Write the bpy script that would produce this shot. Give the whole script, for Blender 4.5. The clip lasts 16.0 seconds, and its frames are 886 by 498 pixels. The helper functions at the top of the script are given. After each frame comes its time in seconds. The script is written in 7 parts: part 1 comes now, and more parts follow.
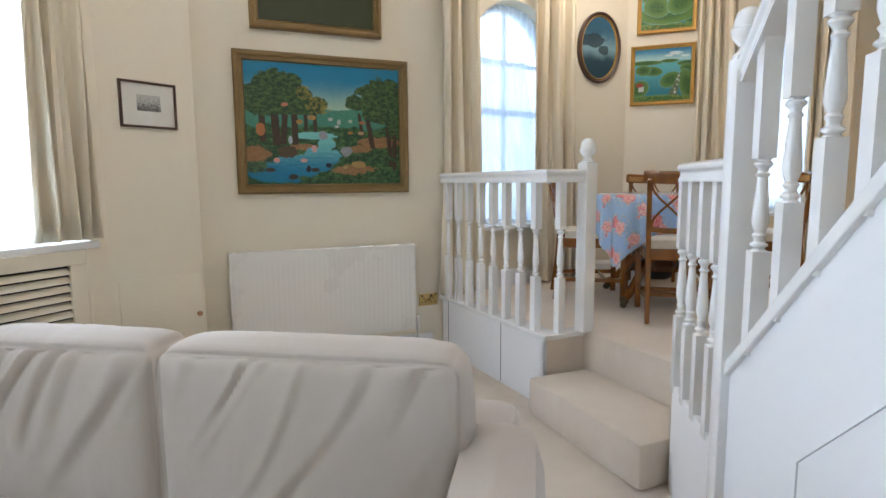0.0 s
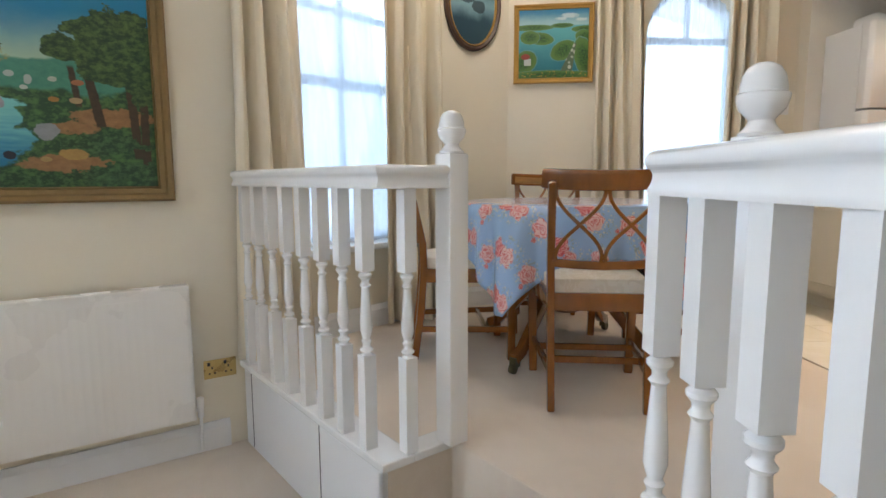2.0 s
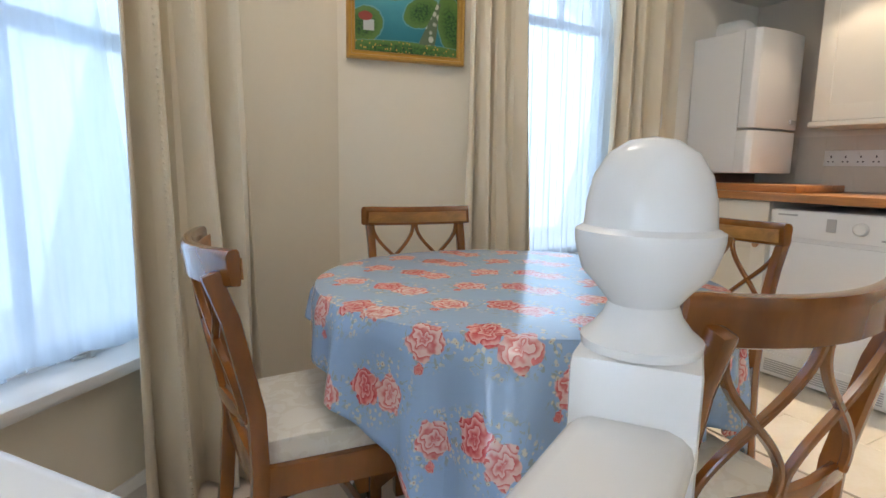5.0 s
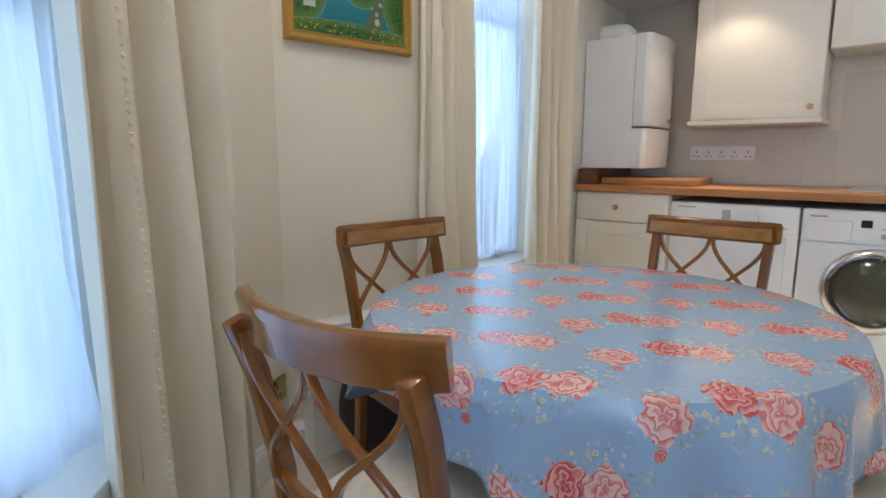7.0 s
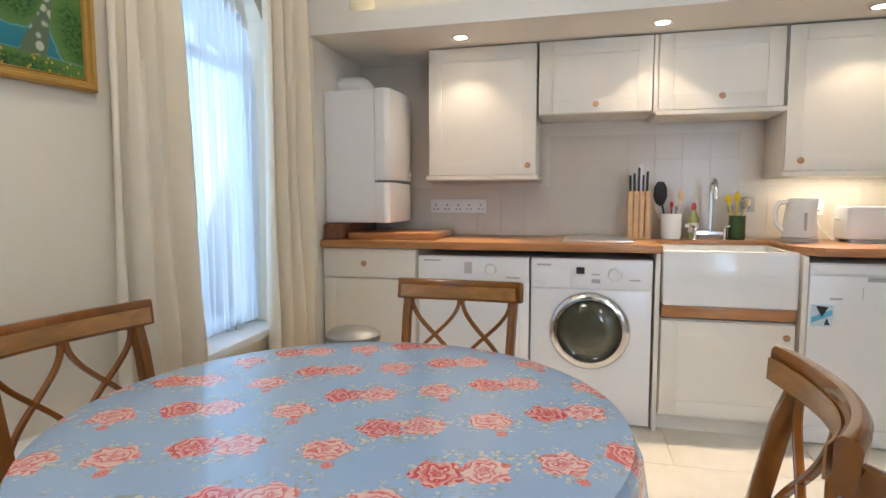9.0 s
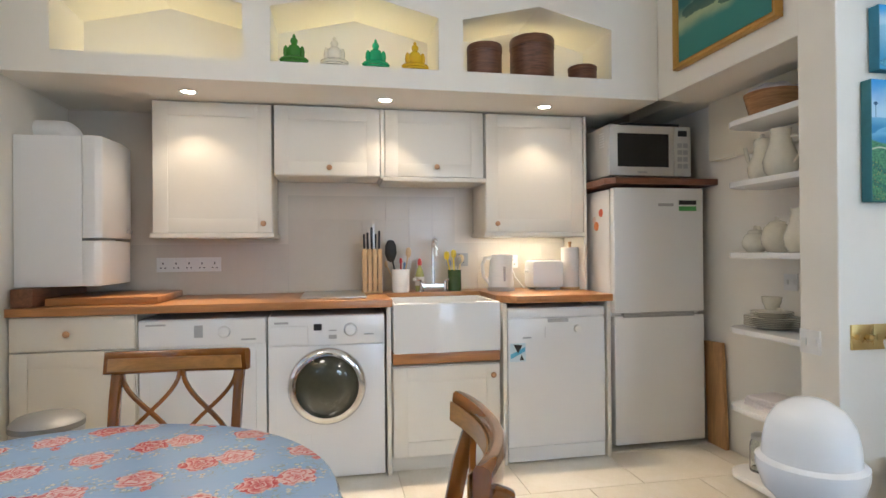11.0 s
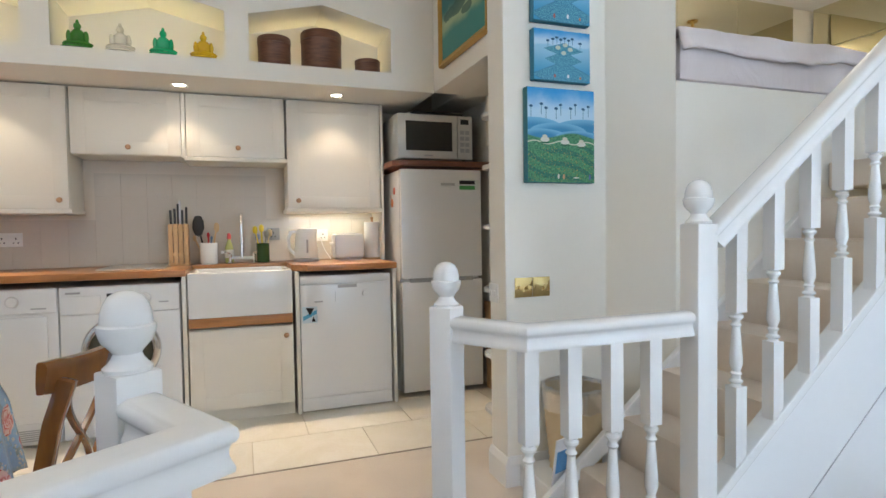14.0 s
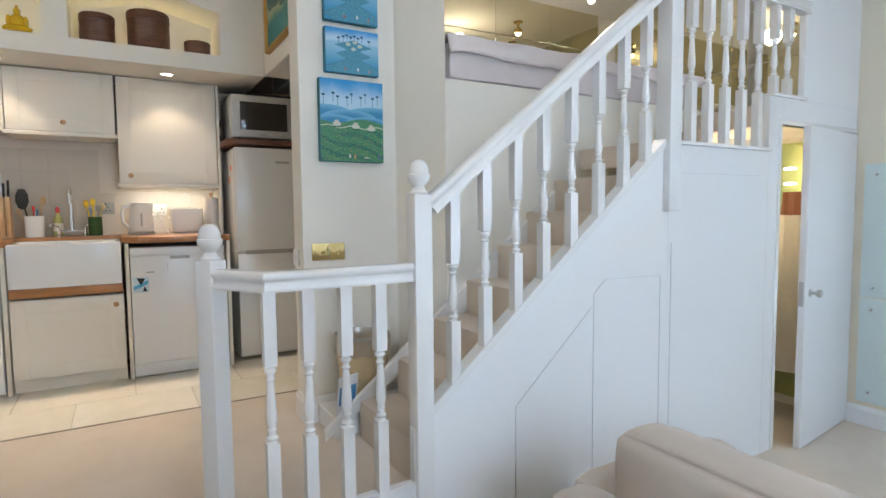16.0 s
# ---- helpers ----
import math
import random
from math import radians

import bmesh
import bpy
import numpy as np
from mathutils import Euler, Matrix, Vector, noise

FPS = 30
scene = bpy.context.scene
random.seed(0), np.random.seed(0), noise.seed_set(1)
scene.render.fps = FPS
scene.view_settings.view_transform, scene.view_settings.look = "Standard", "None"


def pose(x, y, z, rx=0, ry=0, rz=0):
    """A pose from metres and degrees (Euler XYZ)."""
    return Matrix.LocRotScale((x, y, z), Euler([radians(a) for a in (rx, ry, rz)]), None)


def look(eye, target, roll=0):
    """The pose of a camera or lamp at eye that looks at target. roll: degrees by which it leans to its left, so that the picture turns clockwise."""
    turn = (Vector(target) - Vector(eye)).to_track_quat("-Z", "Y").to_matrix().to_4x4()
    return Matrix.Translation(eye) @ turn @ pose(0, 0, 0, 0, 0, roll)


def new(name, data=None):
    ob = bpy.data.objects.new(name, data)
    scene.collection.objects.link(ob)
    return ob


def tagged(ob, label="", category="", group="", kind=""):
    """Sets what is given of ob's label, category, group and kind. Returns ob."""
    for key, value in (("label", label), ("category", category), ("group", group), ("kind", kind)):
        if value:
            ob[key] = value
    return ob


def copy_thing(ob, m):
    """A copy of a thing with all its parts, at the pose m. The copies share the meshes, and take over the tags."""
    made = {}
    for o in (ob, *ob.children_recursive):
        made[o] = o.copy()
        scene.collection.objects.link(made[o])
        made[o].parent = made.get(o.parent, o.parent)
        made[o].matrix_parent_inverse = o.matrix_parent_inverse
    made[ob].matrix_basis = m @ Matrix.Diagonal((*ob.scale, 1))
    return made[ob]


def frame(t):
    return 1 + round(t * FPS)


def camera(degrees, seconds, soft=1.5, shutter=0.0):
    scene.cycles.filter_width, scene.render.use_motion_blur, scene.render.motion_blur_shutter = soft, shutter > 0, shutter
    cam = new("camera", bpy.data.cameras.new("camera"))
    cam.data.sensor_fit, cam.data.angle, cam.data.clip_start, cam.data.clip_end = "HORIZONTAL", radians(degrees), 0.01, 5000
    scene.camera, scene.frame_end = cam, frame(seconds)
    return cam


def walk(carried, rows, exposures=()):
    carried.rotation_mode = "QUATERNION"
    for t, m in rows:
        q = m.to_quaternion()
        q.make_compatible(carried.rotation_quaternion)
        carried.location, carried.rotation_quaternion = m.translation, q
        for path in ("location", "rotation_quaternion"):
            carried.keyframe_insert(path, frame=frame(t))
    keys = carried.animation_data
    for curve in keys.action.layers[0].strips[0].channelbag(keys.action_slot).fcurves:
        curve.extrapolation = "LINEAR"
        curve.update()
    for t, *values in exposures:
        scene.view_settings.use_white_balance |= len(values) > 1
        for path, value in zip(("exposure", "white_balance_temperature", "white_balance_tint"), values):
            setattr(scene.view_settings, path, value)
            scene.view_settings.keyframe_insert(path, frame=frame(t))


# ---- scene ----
cam = camera(77.3, 16.0)
PATH = [
    (0, (0.614, 0.734, 1.216), (0.297, 2.695, 0.979), -0.4),
    (0.5, (0.705, 1.049, 1.223), (0.557, 3.03, 0.99), -0.3),
    (0.7, (0.737, 1.212, 1.218), (0.613, 3.194, 0.981), -0.2),
    (1, (0.754, 1.411, 1.238), (0.706, 3.399, 1.02), -0.1),
    (1.5, (0.784, 1.741, 1.227), (0.767, 3.728, 1.001), -0.1),
    (2, (0.799, 2.096, 1.238), (0.887, 4.079, 0.991), -0.2),
    (2.5, (0.815, 2.425, 1.246), (1.066, 4.389, 0.969), -0.0),
    (3, (0.804, 2.751, 1.265), (1.23, 4.688, 1.008), 0.2),
    (3.2, (0.781, 2.8, 1.282), (1.272, 4.72, 1.02), 0.8),
    (3.5, (0.779, 2.948, 1.309), (1.322, 4.854, 1.038), 0.7),
    (4, (0.795, 3.135, 1.345), (1.492, 4.993, 1.099), 0.7),
    (4.2, (0.78, 3.228, 1.363), (1.534, 5.063, 1.11), 0.8),
    (6.3, (0.375, 4.0, 1.473), (1.686, 5.471, 1.132), 0.4),
    (6.5, (0.357, 4.061, 1.472), (1.718, 5.485, 1.124), 0.3),
    (7, (0.303, 4.206, 1.482), (1.826, 5.46, 1.153), 0.2),
    (7.5, (0.32, 4.275, 1.517), (1.986, 5.346, 1.24), 0.0),
    (8, (0.443, 4.294, 1.52), (2.222, 5.172, 1.269), -0.3),
    (8.5, (0.529, 4.292, 1.521), (2.388, 4.993, 1.294), -0.2),
    (9, (0.552, 4.304, 1.537), (2.484, 4.789, 1.366), -0.1),
    (9.5, (0.561, 4.311, 1.557), (2.541, 4.577, 1.454), -0.4),
    (10, (0.556, 4.289, 1.577), (2.554, 4.348, 1.526), -0.7),
    (10.2, (0.544, 4.273, 1.575), (2.543, 4.241, 1.545), -0.5),
    (12.3, (0.343, 3.995, 1.591), (2.228, 3.328, 1.567), -1.1),
    (12.5, (0.313, 3.936, 1.577), (2.199, 3.272, 1.551), -1.0),
    (13, (0.189, 3.817, 1.563), (2.093, 3.207, 1.51), -1.0),
    (13.5, (0.063, 3.729, 1.551), (1.961, 3.1, 1.489), -0.8),
    (14, (-0.101, 3.624, 1.537), (1.777, 2.94, 1.463), -0.9),
    (14.5, (-0.274, 3.555, 1.526), (1.57, 2.785, 1.451), -0.9),
    (15, (-0.428, 3.46, 1.511), (1.384, 2.618, 1.427), -0.9),
    (15.3, (-0.514, 3.412, 1.501), (1.282, 2.538, 1.406), -0.6),
    (15.5, (-0.576, 3.367, 1.488), (1.217, 2.485, 1.384), -0.9),
    (16, (-0.683, 3.337, 1.48), (1.042, 2.333, 1.339), -0.6),
]
walk(cam, [(t, look(eye, target, roll)) for t, eye, target, roll in PATH], [
    (0, 0.0, 6420, 15), (2.0, -0.04, 6550, 15), (3.5, -0.10, 6900, 15), (6.5, -0.12, 5900, 13), (8.5, 0.02, 6180, 14),
    (10.0, 0.0, 6100, 14), (12.5, -0.05, 6150, 12), (16.0, -0.25, 6260, 13)])

# ---- light ----
def lamp(name, kind, m, power, colour, size=0.1, size_y=None, spot=None):
    d = bpy.data.lights.new(name, kind)
    d.energy, d.color = power, colour
    if kind == "AREA":
        d.size = size
        if size_y:
            d.shape, d.size_y = "RECTANGLE", size_y
    else:
        d.shadow_soft_size = size
    if spot:
        d.spot_size, d.spot_blend = radians(spot), 0.45
    ob = new(name, d)
    ob.matrix_world = m
    return ob


world = bpy.data.worlds.new("world")
scene.world = world
world.use_nodes = True
wn = world.node_tree.nodes
sky = wn.new("ShaderNodeTexSky")
sky.sky_type, sky.sun_disc, sky.sun_elevation, sky.sun_rotation = "NISHITA", False, radians(35), radians(200)
wn["Background"].inputs[1].default_value = 0.15
world.node_tree.links.new(sky.outputs[0], wn["Background"].inputs[0])

DAY = (0.70, 0.85, 1.0)
NEAR = (0.50, 0.74, 1.0)
WARM = (1.0, 0.80, 0.56)
# daylight in the openings of the three windows and of the living room's window behind the camera
lamp("window_light", "AREA", look((0.22, 5.58, 1.75), (0.92, 4.88, 1.40)), 8.2, NEAR, 0.85, 1.8)
lamp("window_light", "AREA", look((2.62, 6.02, 1.85), (2.55, 5.0, 1.45)), 5.4, NEAR, 0.75, 1.7)
lamp("window_light", "AREA", look((-2.15, 2.62, 1.75), (-1.2, 2.4, 1.5)), 74, DAY, 1.1, 1.7)
lamp("window_light", "AREA", look((-2.45, 0.25, 1.75), (-1.2, 0.25, 1.4)), 50, DAY, 1.3, 1.8)
for y in (4.95, 3.94, 3.02):
    lamp("spot_light", "SPOT", look((3.52, y, 2.398), (3.47, y, 1.0)), 9.0, WARM, 0.03, spot=106)
    # the hot middle of each downlight's beam
    lamp("spot_beam", "SPOT", look((3.52, y, 2.397), (2.90, y, 0.4)), 72.0, WARM, 0.03, spot=60)
for y in (5.07, 4.10, 3.13):
    lamp("niche_light", "AREA", look((3.64, y, 2.527), (3.60, y, 3.2)), 0.85, (1.0, 0.82, 0.40), 0.66, 0.03)
lamp("cabinet_light", "AREA", look((3.86, 3.02, 1.655), (3.9, 3.02, 1.3)), 1.6, (1.0, 0.90, 0.66), 0.45, 0.05)
# unseen lamp added overhead to brighten the living room; it has no fitting
lamp("overhead_fill", "POINT", pose(-0.3, 2.4, 3.05), 16, (1.0, 0.93, 0.84), 0.16)
# stands in for the spot lamps over the sleeping platform
lamp("overhead_fill", "POINT", pose(2.45, 0.4, 3.12), 12, (1.0, 0.92, 0.80), 0.08)
# unseen lamp added to brighten the table and the dining walls
lamp("overhead_fill", "POINT", pose(1.15, 4.85, 2.98), 22, (1.0, 0.91, 0.79), 0.2)
lamp("wardrobe_light", "POINT", pose(1.60, -0.35, 1.70), 8, (1.0, 0.82, 0.5), 0.05)


# ---- materials ----
class Graph:
    """A small wrapper to write shader graphs as expressions."""

    def __init__(self, name):
        self.m = bpy.data.materials.new(name)
        self.m.use_nodes = True
        self.t = self.m.node_tree
        self.bsdf = self.t.nodes["Principled BSDF"]

    def put(self, socket, v):
        if isinstance(v, bpy.types.NodeSocket):
            self.t.links.new(v, socket)
        elif v is not None:
            if hasattr(v, "__len__") and len(v) == 3 and socket.type == "RGBA":
                v = (*v, 1)
            socket.default_value = v

    def coord(self, kind="Object"):
        return self.t.nodes.new("ShaderNodeTexCoord").outputs[kind]

    def sep(self, v):
        n = self.t.nodes.new("ShaderNodeSeparateXYZ")
        self.put(n.inputs[0], v)
        return n.outputs[0], n.outputs[1], n.outputs[2]

    def comb(self, x, y, z=0.0):
        n = self.t.nodes.new("ShaderNodeCombineXYZ")
        for i, v in enumerate((x, y, z)):
            self.put(n.inputs[i], v)
        return n.outputs[0]

    def math(self, op, a, b=None, c=None, clamp=False):
        n = self.t.nodes.new("ShaderNodeMath")
        n.operation, n.use_clamp = op, clamp
        for i, v in enumerate((a, b, c)):
            if v is not None:
                self.put(n.inputs[i], v)
        return n.outputs[0]

    def vmath(self, op, a, b):
        n = self.t.nodes.new("ShaderNodeVectorMath")
        n.operation = op
        self.put(n.inputs[0], a)
        self.put(n.inputs[1], b)
        return n.outputs[0]

    def step(self, v, lo, hi, a=0.0, b=1.0):
        n = self.t.nodes.new("ShaderNodeMapRange")
        n.interpolation_type = "SMOOTHSTEP"
        for i, q in enumerate((v, lo, hi, a, b)):
            self.put(n.inputs[i], q)
        return n.outputs[0]

    def mix(self, f, a, b, mode="MIX"):
        n = self.t.nodes.new("ShaderNodeMix")
        n.data_type, n.blend_type = "RGBA", mode
        self.put(n.inputs[0], f)
        self.put(n.inputs[6], a)
        self.put(n.inputs[7], b)
        return n.outputs[2]

    def noise(self, v, scale, detail=3.0, rough=0.55, dist=0.0, colour=False):
        n = self.t.nodes.new("ShaderNodeTexNoise")
        self.put(n.inputs["Vector"], v)
        for k, q in (("Scale", scale), ("Detail", detail), ("Roughness", rough), ("Distortion", dist)):
            n.inputs[k].default_value = q
        return n.outputs[1 if colour else 0]

    def voronoi(self, v, scale, feature="F1", random=1.0):
        n = self.t.nodes.new("ShaderNodeTexVoronoi")
        n.feature = feature
        self.put(n.inputs["Vector"], v)
        n.inputs["Scale"].default_value, n.inputs["Randomness"].default_value = scale, random
        return n.outputs

    def scaled(self, v, s):
        n = self.t.nodes.new("ShaderNodeMapping")
        self.put(n.inputs[0], v)
        n.inputs["Scale"].default_value = s
        return n.outputs[0]

    def bump(self, height, strength=0.2, distance=0.01):
        n = self.t.nodes.new("ShaderNodeBump")
        n.inputs["Strength"].default_value, n.inputs["Distance"].default_value = strength, distance
        self.put(n.inputs["Height"], height)
        self.t.links.new(n.outputs[0], self.bsdf.inputs["Normal"])

    def end(self, colour=None, rough=None, metal=None, **more):
        self.put(self.bsdf.inputs["Base Color"], colour)
        self.put(self.bsdf.inputs["Roughness"], rough)
        self.put(self.bsdf.inputs["Metallic"], metal)
        for k, v in more.items():
            self.put(self.bsdf.inputs[k.replace("_", " ")], v)
        return self.m


def varied(name, colour, rough=0.5, big=1.3, small=60.0, amount=0.06, bump=0.0, bump_scale=200.0, metal=0.0, **more):
    """A surface of one colour with broad stains and fine grain."""
    g = Graph(name)
    c = g.coord()
    a = g.noise(c, big, 4)
    b = g.noise(c, small, 3)
    f = g.math("ADD", g.math("MULTIPLY", a, 0.6), g.math("MULTIPLY", b, 0.4))
    dark = tuple(v * (1 - amount) for v in colour)
    light = tuple(min(1, v * (1 + amount)) for v in colour)
    if bump:
        g.bump(g.noise(c, bump_scale, 3), bump, 0.004)
    return g.end(g.mix(f, dark, light), g.math("MULTIPLY_ADD", a, 0.12, rough - 0.06), metal, **more)


CREAM = varied("cream_wall_paint", (0.81, 0.745, 0.605), 0.6, 0.8, 30, 0.035, 0.10, 90)
CREAM2 = varied("pale_plaster", (0.83, 0.80, 0.72), 0.6, 0.8, 30, 0.03, 0.08, 90)
CEIL = varied("ceiling_paint", (0.84, 0.82, 0.77), 0.7, 0.8, 30, 0.03)
GLOSS = varied("white_gloss_paint", (0.84, 0.84, 0.83), 0.22, 2, 25, 0.03, 0.06, 45)
PANEL = varied("white_satin_paint", (0.84, 0.845, 0.85), 0.38, 1.0, 25, 0.03, 0.05, 40)
CAB = varied("cream_cabinet_paint", (0.81, 0.765, 0.665), 0.33, 1.5, 40, 0.03, 0.04, 60)
WHITE = varied("white_enamel", (0.83, 0.83, 0.82), 0.2, 2, 40, 0.02)
RAD = varied("radiator_enamel", (0.83, 0.81, 0.76), 0.28, 2, 40, 0.02)
PLASTIC = varied("white_plastic", (0.80, 0.80, 0.78), 0.32, 3, 60, 0.02)
GREY = varied("grey_plastic", (0.42, 0.42, 0.42), 0.4, 3, 60, 0.04)
BLACK = varied("black_plastic", (0.02, 0.02, 0.022), 0.35, 3, 60, 0.1)
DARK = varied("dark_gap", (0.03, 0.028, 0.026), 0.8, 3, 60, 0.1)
CHROME = varied("chrome", (0.78, 0.78, 0.79), 0.08, 3, 60, 0.03, metal=1.0)
STEEL = varied("brushed_steel", (0.60, 0.60, 0.59), 0.3, 3, 120, 0.06, metal=1.0)
BRASS = varied("brass", (0.60, 0.44, 0.18), 0.28, 4, 90, 0.12, metal=1.0)
PORCELAIN = varied("sink_porcelain", (0.85, 0.845, 0.82), 0.1, 2, 30, 0.02)


def wood(name, colour, rough=0.3, grain=(1, 14, 14), amount=0.35, coat=0.0):
    g = Graph(name)
    c = g.scaled(g.coord(), grain)
    a = g.noise(c, 2.2, 5, 0.6, 0.8)
    b = g.noise(c, 14.0, 3)
    f = g.math("ADD", g.math("MULTIPLY", a, 0.7), g.math("MULTIPLY", b, 0.3))
    dark = tuple(v * (1 - amount) for v in colour)
    light = tuple(min(1, v * (1 + amount)) for v in colour)
    g.bump(b, 0.05, 0.002)
    return g.end(g.mix(g.step(f, 0.3, 0.7), dark, light), rough, Coat_Weight=coat, Coat_Roughness=0.12)


CHAIR = wood("chair_mahogany", (0.235, 0.079, 0.011), 0.17, (2, 2, 0.6), 0.28, 0.8)
INLAY = wood("satinwood_inlay", (0.42, 0.20, 0.050), 0.28, (2, 12, 12), 0.25, 0.4)
TABLE = wood("table_mahogany", (0.13, 0.050, 0.020), 0.3, (4, 4, 4), 0.35, 0.3)
WORKTOP = wood("iroko_worktop", (0.42, 0.19, 0.066), 0.3, (14, 1.0, 14), 0.25, 0.15)
KNOB = wood("beech_knob", (0.50, 0.28, 0.14), 0.4, (6, 6, 6), 0.2)
BLOCK = wood("beech_block", (0.62, 0.40, 0.20), 0.45, (10, 10, 1.5), 0.15)
DARKWOOD = wood("dark_lacquered_wood", (0.14, 0.058, 0.032), 0.4, (3, 3, 30), 0.45)
PLANKWOOD = wood("pine_plank", (0.48, 0.27, 0.11), 0.5, (10, 10, 1), 0.25)


def carpet():
    g = Graph("beige_carpet")
    c = g.coord()
    pile = g.noise(c, 420, 2)
    tread = g.noise(c, 3.0, 4, 0.6, 0.6)
    f = g.math("ADD", g.math("MULTIPLY", pile, 0.5), g.math("MULTIPLY", tread, 0.5))
    g.bump(pile, 0.5, 0.006)
    return g.end(g.mix(g.step(f, 0.3, 0.72), (0.655, 0.55, 0.445), (0.78, 0.68, 0.565)), 0.95, Sheen_Weight=0.3)


CARPET = carpet()


def limestone():
    g = Graph("limestone_tile")
    c = g.coord()
    info = g.t.nodes.new("ShaderNodeObjectInfo").outputs["Random"]
    v = g.noise(g.vmath("ADD", c, g.comb(g.math("MULTIPLY", info, 37.0), info, 0.0)), 3.0, 6, 0.6, 1.2)
    fine = g.noise(c, 60, 3)
    f = g.math("ADD", g.math("MULTIPLY", v, 0.75), g.math("MULTIPLY", fine, 0.25))
    col = g.mix(g.step(f, 0.3, 0.7), (0.76, 0.70, 0.57), (0.86, 0.82, 0.73))
    return g.end(g.mix(g.math("MULTIPLY", info, 0.25), col, (0.68, 0.59, 0.45)), 0.30)


TILE = limestone()


def fabric(name, colour, weave=300.0, amount=0.06, bump=0.25, rough=0.9, folds=0.0):
    g = Graph(name)
    c = g.coord()
    w = g.noise(g.scaled(c, (1, 1, 0.25)), weave, 2)
    a = g.noise(c, 2.0, 4)
    f = g.math("ADD", g.math("MULTIPLY", w, 0.45), g.math("MULTIPLY", a, 0.55))
    h = w
    if folds:
        h = g.math("ADD", g.math("MULTIPLY", w, 0.04), g.noise(g.scaled(c, (2.6, 1.2, 0.9)), 3.5, 3, 0.5, 1.0))
        g.bump(h, folds, 0.08)
    else:
        g.bump(h, bump, 0.003)
    dark = tuple(v * (1 - amount) for v in colour)
    light = tuple(min(1, v * (1 + amount)) for v in colour)
    return g.end(g.mix(f, dark, light), rough, Sheen_Weight=0.2)


CURTAIN = fabric("cream_curtain_cloth", (0.78, 0.70, 0.545), 260, 0.07)
SOFA = fabric("ivory_sofa_cloth", (0.55, 0.482, 0.42), 420, 0.05, 0.3, folds=0.07)


def damask():
    g = Graph("cream_damask")
    c = g.coord()
    leaf = g.step(g.noise(g.vmath("ADD", c, g.vmath("MULTIPLY", g.noise(c, 14, 2, colour=True), (0.06, 0.06, 0.0))), 17, 2, 0.5, 1.6), 0.49, 0.53)
    g.bump(g.noise(c, 300, 2), 0.2, 0.003)
    return g.end(g.mix(leaf, (0.76, 0.71, 0.60), (0.81, 0.77, 0.67)), g.math("MULTIPLY_ADD", leaf, -0.3, 0.75), Sheen_Weight=0.2)


SEAT = damask()
LINEN = fabric("white_bed_linen", (0.72, 0.66, 0.66), 200, 0.04, folds=0.25)


def sheer():
    g = Graph("sheer_net")
    c = g.coord()
    tr = g.t.nodes.new("ShaderNodeBsdfTransparent")
    tl = g.t.nodes.new("ShaderNodeBsdfTranslucent")
    df = g.t.nodes.new("ShaderNodeBsdfDiffuse")
    for n in (tl, df):
        n.inputs[0].default_value = (0.80, 0.88, 0.97, 1)
    m1, m2 = g.t.nodes.new("ShaderNodeMixShader"), g.t.nodes.new("ShaderNodeMixShader")
    m1.inputs[0].default_value = 0.35
    g.t.links.new(tl.outputs[0], m1.inputs[1])
    g.t.links.new(df.outputs[0], m1.inputs[2])
    w = g.noise(g.scaled(c, (1, 1, 0.1)), 18, 3)
    g.put(m2.inputs[0], g.math("MULTIPLY_ADD", w, 0.28, 0.42))
    g.t.links.new(tr.outputs[0], m2.inputs[1])
    g.t.links.new(m1.outputs[0], m2.inputs[2])
    g.t.links.new(m2.outputs[0], g.t.nodes["Material Output"].inputs[0])
    return g.m


SHEER = sheer()


def clear(name, colour=(1, 1, 1), rough=0.0, ior=1.45):
    g = Graph(name)
    return g.end(colour, rough, Transmission_Weight=1.0, IOR=ior)


GLASS = clear("window_glass", (0.97, 0.99, 1.0), 0.0, 1.1)
TINTED = clear("tinted_glass", (0.06, 0.07, 0.07), 0.02)
GREENGLASS = clear("green_bottle_glass", (0.10, 0.30, 0.12), 0.02)
CLEARGLASS = clear("clear_glass", (0.93, 0.95, 0.93), 0.02)
MIRROR = varied("smoked_mirror", (0.72, 0.67, 0.48), 0.03, 2, 30, 0.03, metal=1.0)


def glow(name, colour, strength):
    g = Graph(name)
    return g.end((0.8, 0.8, 0.8), 0.5, Emission_Color=colour, Emission_Strength=strength)


SPOTGLOW = glow("lamp_glow", (1.0, 0.88, 0.68), 14.0)
OUTSIDE = glow("bright_overcast_distance", (0.64, 0.82, 1.0), 1.2)


# ---- building helpers ----
def box(bm, a, b, m=None):
    xs, ys, zs = zip(a, b)
    v = [bm.verts.new((x, y, z)) for x in xs for y in ys for z in zs]
    for f in ((0, 1, 3, 2), (4, 6, 7, 5), (0, 4, 5, 1), (2, 3, 7, 6), (0, 2, 6, 4), (1, 5, 7, 3)):
        bm.faces.new([v[i] for i in f])
    if m:
        for q in v:
            q.co = m @ q.co
    return v


